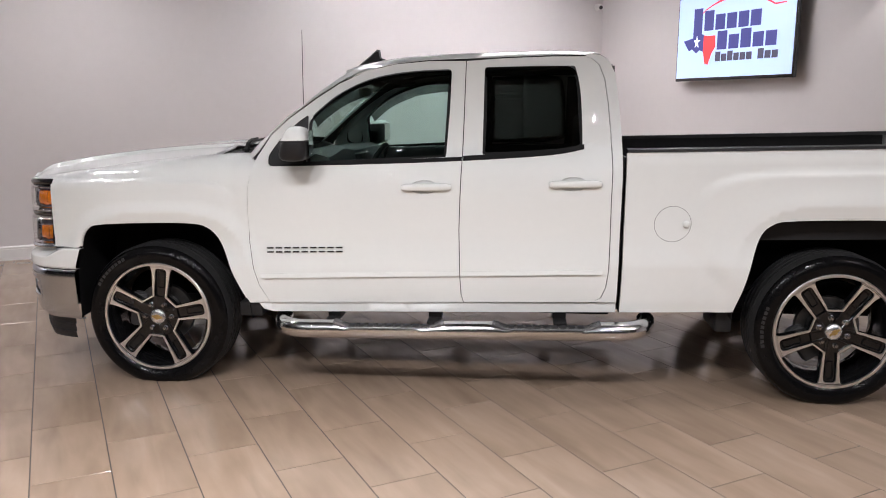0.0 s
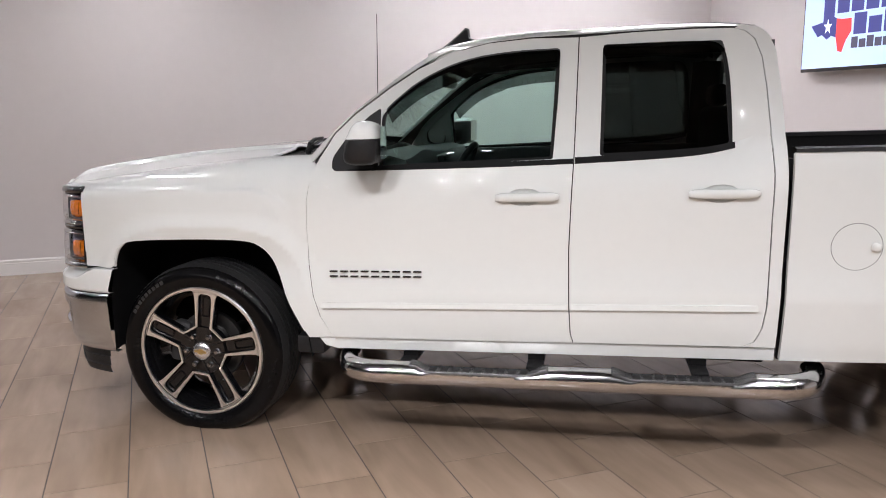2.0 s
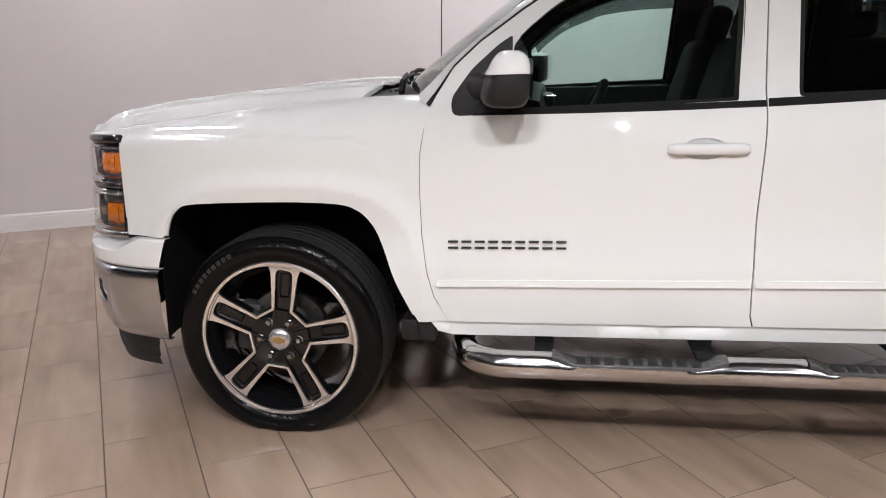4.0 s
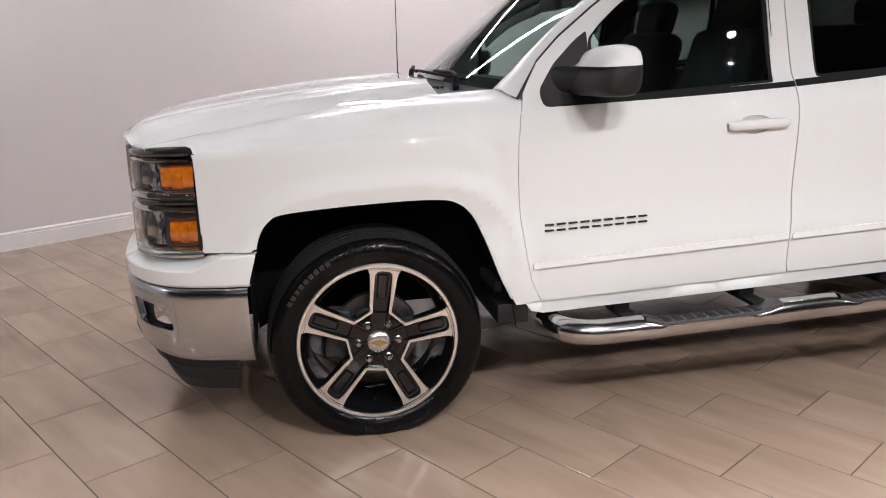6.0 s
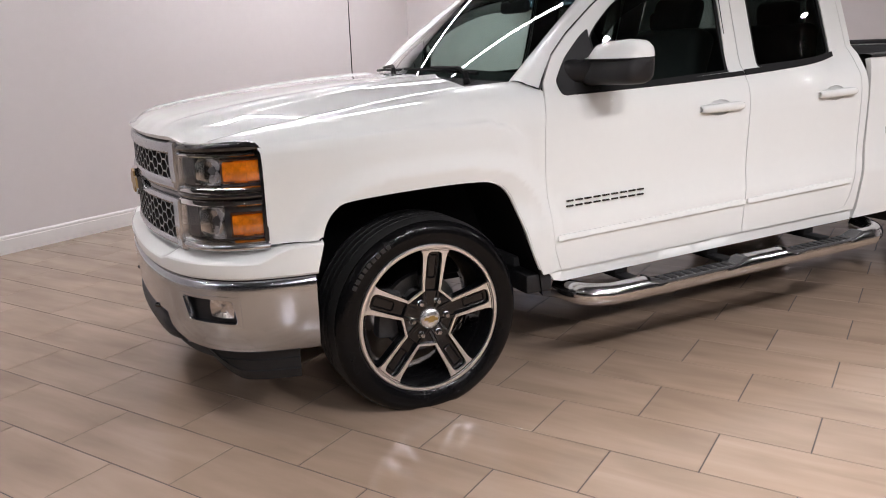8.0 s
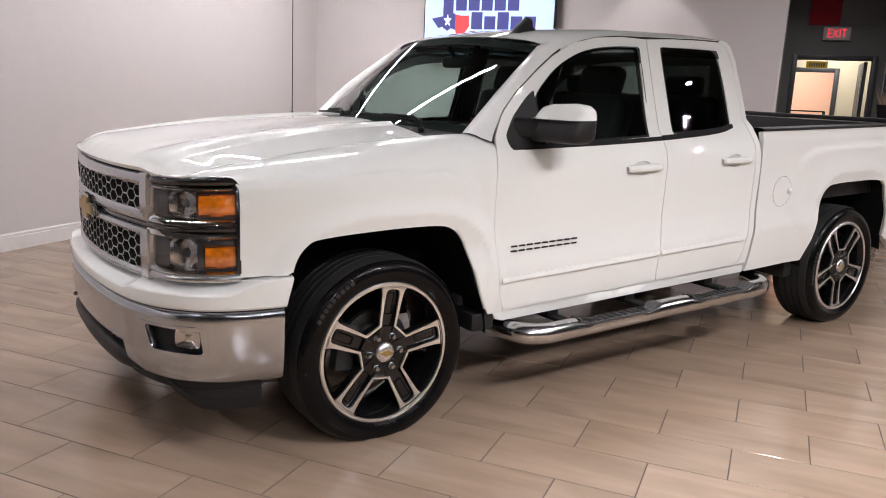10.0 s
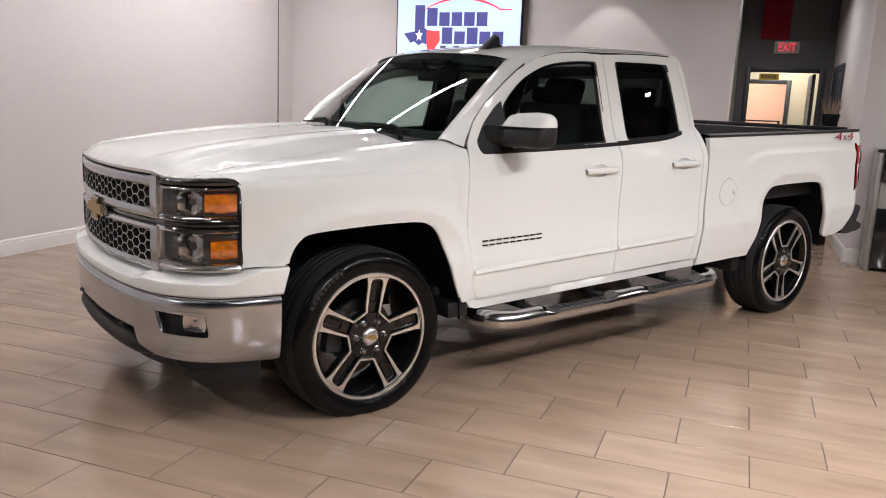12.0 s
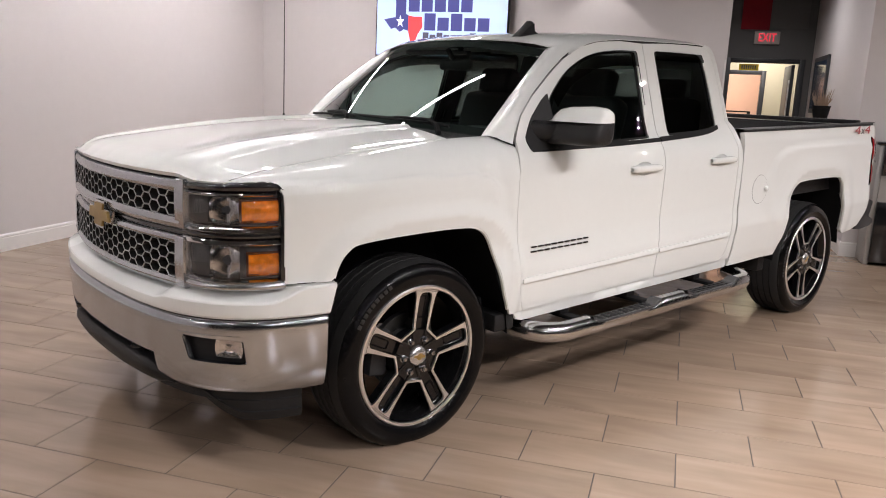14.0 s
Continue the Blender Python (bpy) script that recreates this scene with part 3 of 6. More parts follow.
boxed("kick_strip", (U_HALL + 0.16, d1 - 0.10, 0.9), (U_HALL + 0.19, d1 - 0.086, 1.85), BOARD, leaf, 0.002, ROOM)
door2 = tagged(new("door_2"), label="inner office doorway with charcoal frame", kind="structure")
for lo, hi in (((2.10, 0), (2.17, 2.03)), ((2.945, 0), (3.015, 2.03)), ((2.17, 1.965), (2.945, 2.03))):
    boxed("door_frame", (10.57, lo[0], lo[1]), (10.72, hi[0], hi[1]), FRAME_DARK, door2, 0.004, ROOM)
rack = empty("metal_rack", label="low dark metal rack in the peach room", category="rack")
for b in (2.35, 2.95):
    for a in (12.3, 12.7):
        boxed("post", (a - 0.015, b - 0.015, 0), (a + 0.015, b + 0.015, 1.35), TRIM_BLACK, rack, 0.002, ROOM)
for z in (0.3, 0.75, 1.18, 1.34):
    boxed("rail", (12.285, 2.35, z - 0.012), (12.315, 2.95, z + 0.012), TRIM_BLACK, rack, 0.002, ROOM)
for n, (a, b, sa, sb, e, col) in {"office_light": (9.8, 2.9, 0.9, 0.5, 27, (1, 0.96, 0.88)), "back_room_light": (12.2, 2.4, 1.0, 0.8, 52, (1, 0.90, 0.80))}.items():
    lamp = bpy.data.lights.new(n, "AREA")
    lamp.shape, lamp.size, lamp.size_y, lamp.energy, lamp.color = "RECTANGLE", sa, sb, e, col
    ob = new(n, lamp)
    ob.matrix_world = Matrix.Translation(room(a, b, 2.58)) @ Matrix.Rotation(ANG, 4, "Z")

sign = empty("exit_sign", label="white exit sign with lit red letters above the doorway", category="exit sign")
boxed("housing", (U_HALL - 0.055, 2.65, 2.335), (U_HALL - 0.002, 2.99, 2.51), mat("sign_housing", (0.5, 0.47, 0.44), 0.5, grain=0.05), sign, 0.006, ROOM)
EXIT_RED = glow("lit_red_letters", (1.0, 0.045, 0.08), 0.7)
FACE_TURN = Matrix(((UY, 0, -UX, 0), (-UX, 0, -UY, 0), (0, 1, 0, 0), (0, 0, 0, 1)))


def writing(name, text, size, m, material, parent, label="", thick=0.002):
    cu = bpy.data.curves.new(name, "FONT")
    cu.body, cu.size, cu.extrude, cu.align_x, cu.align_y = text, size, thick, "CENTER", "CENTER"
    tmp = new("text_source", cu)
    bpy.context.view_layer.update()
    me = bpy.data.meshes.new_from_object(tmp.evaluated_get(bpy.context.evaluated_depsgraph_get()))
    bpy.data.objects.remove(tmp)
    me.transform(m)
    me.materials.clear()
    me.materials.append(material)
    return hang(name, me, parent, label)


writing("lettering", "EXIT", 0.165, Matrix.Translation(room(U_HALL - 0.058, 2.82, 2.42)) @ FACE_TURN @ Matrix.Diagonal((0.72, 1, 1, 1)), EXIT_RED, sign, "lit red letters")

flag = empty("wall_flag", label="dark red and pale cloth flag hung on the hallway wall", category="flag")


def cloth(name, b0, b1, z0, z1, material):
    rows = []
    for i in range(13):
        b = b0 + (b1 - b0) * i / 12
        rows.append([room(U_HALL - 0.03 - 0.012 * math.sin(9 * b + 2 * z), b, z) for z in [z0 + (z1 - z0) * j / 8 for j in range(9)]])
    return loft(name, rows, material, flag, thick=0.003, shear=False)


cloth("red_field", 2.455, 2.84, 2.535, 3.15, mat("red_flag_cloth", (0.30, 0.008, 0.018), 0.85, grain=0.15, bump=0.3, bscale=500))
cloth("pale_field", 2.84, 3.35, 2.555, 3.15, mat("pale_flag_cloth", (0.16, 0.158, 0.155), 0.85, grain=0.06, bump=0.3, bscale=500))

plate = empty("hanging_plate", label="small yellow plate with dark lettering hung in the doorway", category="plate")
boxed("panel", (U_HALL + 0.03, 2.49, 1.965), (U_HALL + 0.034, 2.76, 2.055), mat("yellow_plate", (0.80, 0.58, 0.03), 0.4, grain=0.1), plate, 0.0, ROOM)
for k in range(7):
    bm = bmesh.new()
    box(bm, (U_HALL + 0.0275, 2.525 + k * 0.030, 1.985), (U_HALL + 0.03, 2.525 + k * 0.030 + 0.018, 2.035), 0, ROOM)
    part("lettering_bar", bm, GREY_INK, plate)

notice = empty("wall_window", label="narrow dark framed window in the hallway wall", category="window")
boxed("window_frame", (7.35, V_PIL - 0.03, 1.40), (8.45, V_PIL - 0.002, 2.13), FRAME_DARK, notice, 0.004, ROOM)
boxed("pane", (7.41, V_PIL - 0.034, 1.46), (8.39, V_PIL - 0.031, 2.07), mat("dim_blue_pane", (0.03, 0.05, 0.09), 0.1, grain=0.1), notice, 0.0, ROOM)
stand = empty("hall_stand", label="black hallway stand holding pale dried grasses", category="stand")
boxed("body", (6.28, V_PIL - 0.28, 0.0), (6.48, V_PIL - 0.08, 1.34), TRIM_BLACK, stand, 0.006, ROOM)
bm = bmesh.new()
lathe(bm, [(0.001, 0), (0.07, 0), (0.10, 0.16), (0.095, 0.16), (0.066, 0.01), (0.001, 0.01)], 20, "z")
bmesh.ops.translate(bm, verts=bm.verts, vec=room(6.38, V_PIL - 0.18, 1.34))
basket = part("basket", bm, TRIM_BLACK, stand)
rnd = random.Random(4)
bm = bmesh.new()
for k in range(60):
    t, r = rnd.uniform(0, 6.28), rnd.uniform(0.02, 0.13)
    p = room(6.38, V_PIL - 0.18, 1.36)
    tube(bm, [p + Vector((0.02 * math.cos(t), 0.02 * math.sin(t), 0)), p + Vector((r * 0.6 * math.cos(t), r * 0.6 * math.sin(t), 0.16)), p + Vector((r * math.cos(t), r * math.sin(t), rnd.uniform(0.22, 0.34)))], [0.002, 0.006, 0.001], 5)
part("dried_grass", bm, mat("dried_grass", (0.36, 0.27, 0.20), 0.9, grain=0.2), basket)
boxed("corner_guard", (U_TV - 0.004, V_EDGE - 0.02, 0.9), (U_TV - 0.001, V_EDGE - 0.004, 1.95), BOARD, empty("wall_corner_guard", label="thin white strip on the wall's edge", category="strip"), 0.0, ROOM)

# ---- water dispenser beside the pillar ----
wd = empty("water_dispenser", label="black and silver floor-standing water dispenser", category="water dispenser")
A0, A1, B0, B1 = 4.80, U_PIL - 0.03, 3.60, 3.96
boxed("side_panel", (A0 + 0.02, B0, 0.0), (A1, B0 + 0.05, 1.155), SILVER_SIDE, wd, 0.012, ROOM)
boxed("side_panel", (A0 + 0.02, B1 - 0.05, 0.0), (A1, B1, 1.155), SILVER_SIDE, wd, 0.012, ROOM)
boxed("cabinet", (A0 + 0.03, B0 + 0.05, 0.02), (A1, B1 - 0.05, 1.16), LAMP_DARK, wd, 0.004, ROOM)
low = boxed("lower_door", (A0 - 0.012, B0 + 0.045, 0.03), (A0 + 0.03, B1 - 0.045, 0.62), GLOSS_BLACK, wd, 0.012, ROOM)
boxed("badge", (A0 - 0.0145, B0 + 0.13, 0.585), (A0 - 0.0122, B0 + 0.20, 0.597), BOARD, low, 0.0, ROOM)
boxed("drip_recess", (A0 + 0.022, B0 + 0.05, 0.62), (A0 + 0.03, B1 - 0.05, 0.87), SILVER_SIDE, wd, 0.0, ROOM)
top = boxed("tap_panel", (A0 - 0.015, B0 + 0.045, 0.875), (A0 + 0.03, B1 - 0.045, 1.145), GLOSS_BLACK, wd, 0.012, ROOM)
boxed("handle_strip", (A0 - 0.021, B0 + 0.07, 0.912), (A0 - 0.015, B1 - 0.07, 0.924), CHROME, top, 0.001, ROOM)
BLUE_LED = glow("blue_led", (0.1, 0.3, 1.0), 4.0)
for k, col in enumerate((BOARD, BLUE_LED, EXIT_RED)):
    boxed("indicator", (A0 - 0.0175, B0 + 0.12 + k * 0.06, 1.105), (A0 - 0.0152, B0 + 0.13 + k * 0.06, 1.115), col, top, 0.0, ROOM)
boxed("top_cover", (A0, B0 - 0.005, 1.155), (A1, B1 + 0.005, 1.185), GLOSS_BLACK, wd, 0.008, ROOM)


# ---- the pickup truck ----
truck = empty("pickup_truck", label="white four-door pickup truck with black and silver wheels", category="pickup truck")

ZK = (0.30, 0.40, 0.46, 0.52, 0.60, 0.67, 0.79, 0.95, 1.06, 1.12, 1.165, 1.205, 1.24, 1.28)
WK = (0.925, 0.945, 0.960, 0.972, 0.982, 0.991, 0.9805, 0.9835, 0.984, 0.979, 0.968, 0.948, 0.920, 0.893)
FINE = np.linspace(0.30, 1.28, 99)
FW = np.interp(FINE, ZK, WK)
for _ in range(3):
    FW[1:-1] = 0.25 * FW[:-2] + 0.5 * FW[1:-1] + 0.25 * FW[2:]


def ease(t):
    t = min(1.0, max(0.0, t))
    return t * t * (3 - 2 * t)


def flare(x, z):
    """The lip round the wheel arches: a crest set off from the arch, tucked in below it."""
    out = 0.0
    for xc in (0.03, 3.63):
        d = ((abs(x - xc) / 0.475) ** 3.2 + (max(z - 0.40, 0) / 0.505) ** 3.2) ** (1 / 3.2)
        if d < 1.5:
            out += (0.020 if xc < 1 else 0.013) * (1 - ease((d - 1.12) / (0.16 if xc < 1 else 0.30))) - 0.13 * max(0.0, 1.125 - d) * ease((z - 0.60) / 0.25)
    return out


def wing_bulge(x, z):
    """The front wing stands proud below a crease that runs back from the lamp and turns down ahead of the door."""
    d = ((max(x + 0.02, 0.0) / 0.545) ** 5 + (max(z - 0.40, 0.0) / 0.745) ** 5) ** 0.2
    soft = 0.028 + 0.17 * ease((x - 0.28) / 0.22) * ease((1.12 - z) / 0.12)
    return 0.016 * (1 - ease((d - 1.0 + 0.6 * soft) / soft))


def bed_bulge(x, z):
    """The bed side swells over the rear wheel, with a crease under the rail and a slanted front edge."""
    a = (0.73 - 0.9 * max(0.0, 0.78 - z)) if x < 3.63 else 1.25
    d = ((abs(x - 3.63) / max(a, 0.3)) ** 5 + (max(z - 0.66, 0.0) / 0.475) ** 5) ** 0.2
    soft = 0.10 if z > 1.02 else 0.10 + 0.14 * ease((1.02 - z) / 0.14)
    return 0.011 * (1 - ease((d - 1.0 + 0.5 * soft) / soft))


def width(x, z):
    """Half the body's width at a place along it and a height."""
    w = float(np.interp(z, FINE, FW)) if z < 1.28 else 0.893 - 0.31 * (z - 1.28)
    if x < -0.15:
        w -= 0.066 * ((-0.15 - x) / 0.45) ** 2
    if z < 1.2:
        w += flare(x, z) * ease((1.2 - z) / 0.25)
    if z > 1.30:
        w -= 0.10 * ease((x - 2.33) / 0.35) * 0.5
    return w


def side(x, s):
    return width(x, s), s


HOOD_X = (-1.0, -0.90, -0.82, -0.70, -0.50, -0.20, 0.03, 0.28, 0.62)
HOOD_Z = (1.176, 1.203, 1.219, 1.237, 1.260, 1.284, 1.296, 1.302, 1.306)


def hood_top(x):
    """Height of the hood at its creases; smooth along the truck."""
    return sum(float(np.interp(x + d, HOOD_X, HOOD_Z)) for d in (-0.08, -0.04, 0, 0.04, 0.08)) / 5


def hood_edge(x):
    """Half the hood's width: it narrows a little towards the front, then flares out over the lamps."""
    return 0.7565 - 0.010 * ease((-0.25 - x) / 0.36) + 0.050 * ease((-0.60 - x) / 0.20)


def edge_drop(x):
    """How far the hood's side edge lies under its creases."""
    return 0.072 - 0.040 * ease((x + 0.72) / 1.2)


def fender(x, s):
    """The wing: its side up to the shoulder, then over to the hood's edge."""
    back = 0.016 * ease((0.53 - x) / 0.10)
    if s <= 1.10:
        return width(x, s) - back + wing_bulge(x, s) * ease((0.53 - x) / 0.10), s
    t = min(1.0, (s - 1.10) / 0.30)
    w0, zt = width(x, 1.10) - back, hood_top(x) - edge_drop(x)
    p0, p2 = (w0, 1.10), (hood_edge(x) + 0.0075, zt)
    p1 = (w0 - 0.022, zt - 0.016)
    a, b, c = (1 - t) ** 2, 2 * t * (1 - t), t * t
    z = a * p0[1] + b * p1[1] + c * p2[1]
    return a * p0[0] + b * p1[0] + c * p2[0] + wing_bulge(x, z) * ease((0.53 - x) / 0.10), z


ARCH_F = spline([(-0.452, 0.640), (-0.436, 0.72), (-0.414, 0.82), (-0.374, 0.882), (-0.30, 0.908), (0.0, 0.917), (0.23, 0.911), (0.318, 0.890), (0.376, 0.836), (0.420, 0.745), (0.470, 0.61), (0.525, 0.49)], 5)
ARCH_R = spline([(3.125, 0.410), (3.165, 0.56), (3.200, 0.72), (3.235, 0.83), (3.29, 0.881), (3.37, 0.897), (3.65, 0.901), (3.93, 0.893), (4.01, 0.862), (4.055, 0.80), (4.09, 0.66), (4.125, 0.47)], 5)
SEAM_A = [(0.648, 0.460), (0.600, 0.56), (0.578, 0.65), (0.556, 0.80), (0.549, 0.95), (0.551, 1.08), (0.565, 1.18), (0.590, 1.262)]
SEAM_B = [(1.718, 0.462), (1.706, 0.50), (1.698, 0.62), (1.692, 0.86), (1.697, 1.05), (1.703, 1.23), (1.706, 1.45), (1.709, 1.742)]
SEAM_C = [(2.395, 0.463), (2.442, 0.485), (2.467, 0.545), (2.477, 0.63), (2.479, 0.80), (2.477, 1.0), (2.480, 1.167), (2.476, 1.337), (2.459, 1.511), (2.441, 1.629), (2.411, 1.705), (2.372, 1.738), (2.33, 1.750)]
GAP = 0.0024
shift = lambda pts, dx: [(x + dx, z) for x, z in pts]
FRONT_FRAME = [(0.590, 1.275), (0.655, 1.369), (0.745, 1.452), (0.896, 1.560), (1.018, 1.637), (1.17, 1.703), (1.324, 1.735), (1.509, 1.747), (1.706, 1.748)]
FWIN = [(0.868, 1.218), (0.862, 1.440), (0.905, 1.487), (1.02, 1.582), (1.173, 1.651), (1.296, 1.679), (1.449, 1.694), (1.633, 1.696), (1.628, 1.47), (1.616, 1.240)]
RWIN = [(1.808, 1.250), (1.809, 1.466), (1.809, 1.706), (2.055, 1.708), (2.292, 1.702), (2.318, 1.573), (2.328, 1.397), (2.330, 1.280), (2.245, 1.262), (2.09, 1.250)]
FWIN = round_corners(FWIN, [0.01, 0.02, 0.04, 0.1, 0.1, 0.08, 0.08, 0.02, 0.1, 0.01])
RWIN = round_corners(RWIN, [0.012, 0.1, 0.02, 0.1, 0.06, 0.1, 0.1, 0.015, 0.05, 0.05])


def flat_inside(pts, d):
    """A polygon drawn in towards its middle by about d."""
    c = np.mean(np.array(pts), axis=0)
    out = []
    for p in pts:
        q = np.array(p) - c
        out.append(tuple(c + q * (1 - d / max(0.05, np.linalg.norm(q)))))
    return out


def cup_line(x0, x1, zc, grow=0.0):
    xc = 0.5 * (x0 + x1) - 0.012
    return [(xc + (0.074 + grow) * math.cos(t), zc + (0.036 + grow) * math.sin(t)) for t in [2 * math.pi * k / 28 for k in range(28)]]


HANDLES = ((1.386, 1.649, 1.088), (2.159, 2.427, 1.094))
for sgn in (-1, 1):
    # wings
    rear = [(x - GAP, z) for x, z in SEAM_A]
    out = [(0.525, 0.49), (0.540, 0.462), *rear, (0.575, 1.33), (0.55, 1.40)]
    out += [(x, 1.40) for x in (0.3, 0.0, -0.3, -0.55, -0.70, -0.780)]
    out += [(-0.788, 1.395), (-0.774, 1.37), (-0.744, 1.335), (-0.705, 1.295), (-0.662, 1.252), (-0.634, 1.215), (-0.617, 1.17), (-0.610, 1.12), (-0.608, 1.05), (-0.608, 0.90), (-0.608, 0.772), (-0.44, 0.772)]
    arch = [p for p in ARCH_F if p[1] > 0.772 or p[0] > 0]
    wing = skin("wing", out + arch[:-1], fender, PAINT, truck, step=0.02, side=sgn, depth=0.014)
    # doors
    outline = [*reversed(SEAM_A), *[(x, z) for x, z in [(0.66, 0.459), (1.4, 0.459)]], *shift(SEAM_B, -GAP), *reversed(FRONT_FRAME[1:-1])]
    fdoor = skin("front_door", outline, side, PAINT, truck, holes=[FWIN, cup_line(*HANDLES[0])], side=sgn, step=0.045, depth=0.014)
    outline = [*reversed(shift(SEAM_B, GAP)), (1.9, 0.462), *SEAM_C, (2.174, 1.754), (1.934, 1.752)]
    rdoor = skin("rear_door", outline, side, PAINT, truck, holes=[RWIN, cup_line(*HANDLES[1])], side=sgn, step=0.045, depth=0.014)
    # cab corner behind the rear door, with the frame round the door tops
    corner = [*shift(SEAM_C, 2 * GAP), (2.36, 1.765), (2.42, 1.752), (2.468, 1.722), (2.499, 1.657), (2.520, 1.50), (2.535, 1.335), (2.532, 1.1), (2.530, 0.9), (2.528, 0.4615)]
    skin("cab_corner", corner, side, PAINT, truck, side=sgn, step=0.045, depth=0.014)
    # black strips set behind the door gaps to stand in for their shade
    for owner, line, wide in ((fdoor, SEAM_A[:-1], 0.02), (rdoor, SEAM_B, 0.022), (rdoor, SEAM_C[:-2], 0.02), (fdoor, FRONT_FRAME[1:], 0.0), (fdoor, [(0.64, 0.458), (1.4, 0.458), (2.4, 0.460)], 0.0)):
        if wide:
            strip = [(x - wide, z) for x, z in line] + [(x + wide, z) for x, z in reversed(line)]
        else:
            strip = [(x, z - 0.012) for x, z in line] + [(x, z + 0.007) for x, z in reversed(line)]
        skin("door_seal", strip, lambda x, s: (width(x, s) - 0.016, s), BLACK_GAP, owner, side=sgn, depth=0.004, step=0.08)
    skin("sill", [(0.585, 0.4555), (0.66, 0.4565), (1.4, 0.4565), (2.39, 0.4565), (2.528, 0.4565), (2.528, 0.404), (0.66, 0.404), (0.61, 0.420)], lambda x, s: (width(x, s) - 0.001 - 0.012 * ease((s - 0.444) / 0.012), s), PAINT, truck, side=sgn, step=0.06)
    # belt and trim mouldings
    bz = spline([(0.730, 1.2055), (0.924, 1.207), (1.351, 1.2115), (1.70, 1.219)], 4)
    skin("belt_moulding", [(x, z + 0.004) for x, z in bz] + [(x, z + 0.022) for x, z in reversed(bz)], lambda x, s: (width(x, s) + 0.007, s), TRIM_BLACK, fdoor, side=sgn, depth=0.02, step=0.3)
    bz = spline([(1.708, 1.219), (1.946, 1.228), (2.12, 1.237), (2.24, 1.249), (2.338, 1.268)], 4)
    skin("belt_moulding", [(x, z + 0.004) for x, z in bz] + [(x, z + 0.027) for x, z in reversed(bz)], lambda x, s: (width(x, s) + 0.007, s), TRIM_BLACK, rdoor, side=sgn, depth=0.02, step=0.3)
    for dr, x0, x1 in ((fdoor, 0.606, 1.690), (rdoor, 1.708, 2.448)):
        zz = lambda x: 0.613 + 0.0095 * (x - 0.6)
        trim = round_corners([(x0, zz(x0) - 0.011), (x1, zz(x1) - 0.011), (x1, zz(x1) + 0.013), (x0, zz(x0) + 0.013)], 0.006, 3)
        skin("side_moulding", trim, lambda x, s: (width(x, s) + 0.012 - 0.20 * (s - 0.602 - 0.0095 * (x - 0.6)), s), PAINT, dr, side=sgn, depth=0.013, step=0.04)
    # window glass, seals and smoked visors
    for dr, win, glass in ((fdoor, FWIN, WINDOW), (rdoor, RWIN, PRIVACY)):
        g = skin("window_pane", flat_inside(win, -0.012), lambda x, s: (width(x, s) - 0.016, s), glass, dr, side=sgn, depth=0.004, step=0.12)
        skin("window_seal", flat_inside(win, -0.004), lambda x, s: (width(x, s) - 0.006, s), TRIM_BLACK, dr, holes=[flat_inside(win, 0.016)], side=sgn, depth=0.01, step=0.3)
    vis = [p for p in FWIN if p[1] > 1.462 and p[0] < 1.634]
    vis = [p for p in FWIN[FWIN.index(vis[0]):] if p[1] > 1.462 and p[0] < 1.634]
    low = [(x + (0.03 if x < 1.2 else 0.0), z - 0.055 - 0.02 * ease((x - 0.9) / 0.4)) for x, z in vis]
    skin("rain_visor", [(x, z + 0.004) for x, z in vis] + low[::-1], lambda x, s: (width(x, s) + 0.012, s), VISOR, fdoor, side=sgn, depth=0.004, step=0.2)
    vis2 = [(1.812, 1.706), (2.285, 1.702), (2.30, 1.655), (1.812, 1.658)]
    skin("rain_visor", round_corners(vis2, 0.012, 3), lambda x, s: (width(x, s) + 0.012, s), VISOR, rdoor, side=sgn, depth=0.004, step=0.2)
    # mirror sail
    sail = round_corners([(0.656, 1.209), (0.652, 1.268), (0.719, 1.362), (0.809, 1.443), (0.858, 1.474), (0.866, 1.212)], [0.036, 0.02, 0.02, 0.02, 0.01, 0.005], 3)
    skin("mirror_sail", sail, lambda x, s: (width(x, s) + 0.006, s), PLASTIC, fdoor, side=sgn, depth=0.02, step=0.2)
    # bed side
    BZ = (0.30, 0.41, 0.47, 0.55, 0.665, 0.79, 1.06, 1.14, 1.19, 1.225, 1.26)
    BW = (0.925, 0.948, 0.964, 0.976, 0.990, 0.979, 0.977, 0.975, 0.972, 0.966, 0.955)

    def bed_side(x, s):
        w = sum(float(np.interp(s + d, BZ, BW)) for d in (-0.012, 0.0, 0.012)) / 3 + flare(x, s) * ease((1.2 - s) / 0.25) + bed_bulge(x, s)
        return w - 0.05 * ease((x - 4.49) / 0.2) ** 2 * 1.0, s

    top = [(4.645, 1.250), (4.2, 1.252), (3.4, 1.252), (2.553, 1.250)]
    out = [(2.549, 0.405), (2.8, 0.405), *ARCH_R, (4.16, 0.445), (4.33, 0.445), (4.45, 0.475), (4.62, 0.66), (4.66, 0.80), *top]
    bed = skin("bed_side", out, bed_side, PAINT, truck, side=sgn, step=0.022, label="white cargo bed side with flared arch")
    rail = [[(x, sgn * (0.965 - 0.05 * ease((x - 4.45) / 0.2) ** 2), 1.250), (x, sgn * (0.962 - 0.05 * ease((x - 4.45) / 0.2) ** 2), 1.264), (x, sgn * 0.93, 1.270), (x, sgn * 0.875, 1.268), (x, sgn * 0.868, 1.245)] for x in (2.556, 2.9, 3.4, 3.9, 4.3, 4.45, 4.55, 4.65)]
    loft("bed_rail_cap", rail, PLASTIC, bed, sharp=50, flip=sgn > 0)
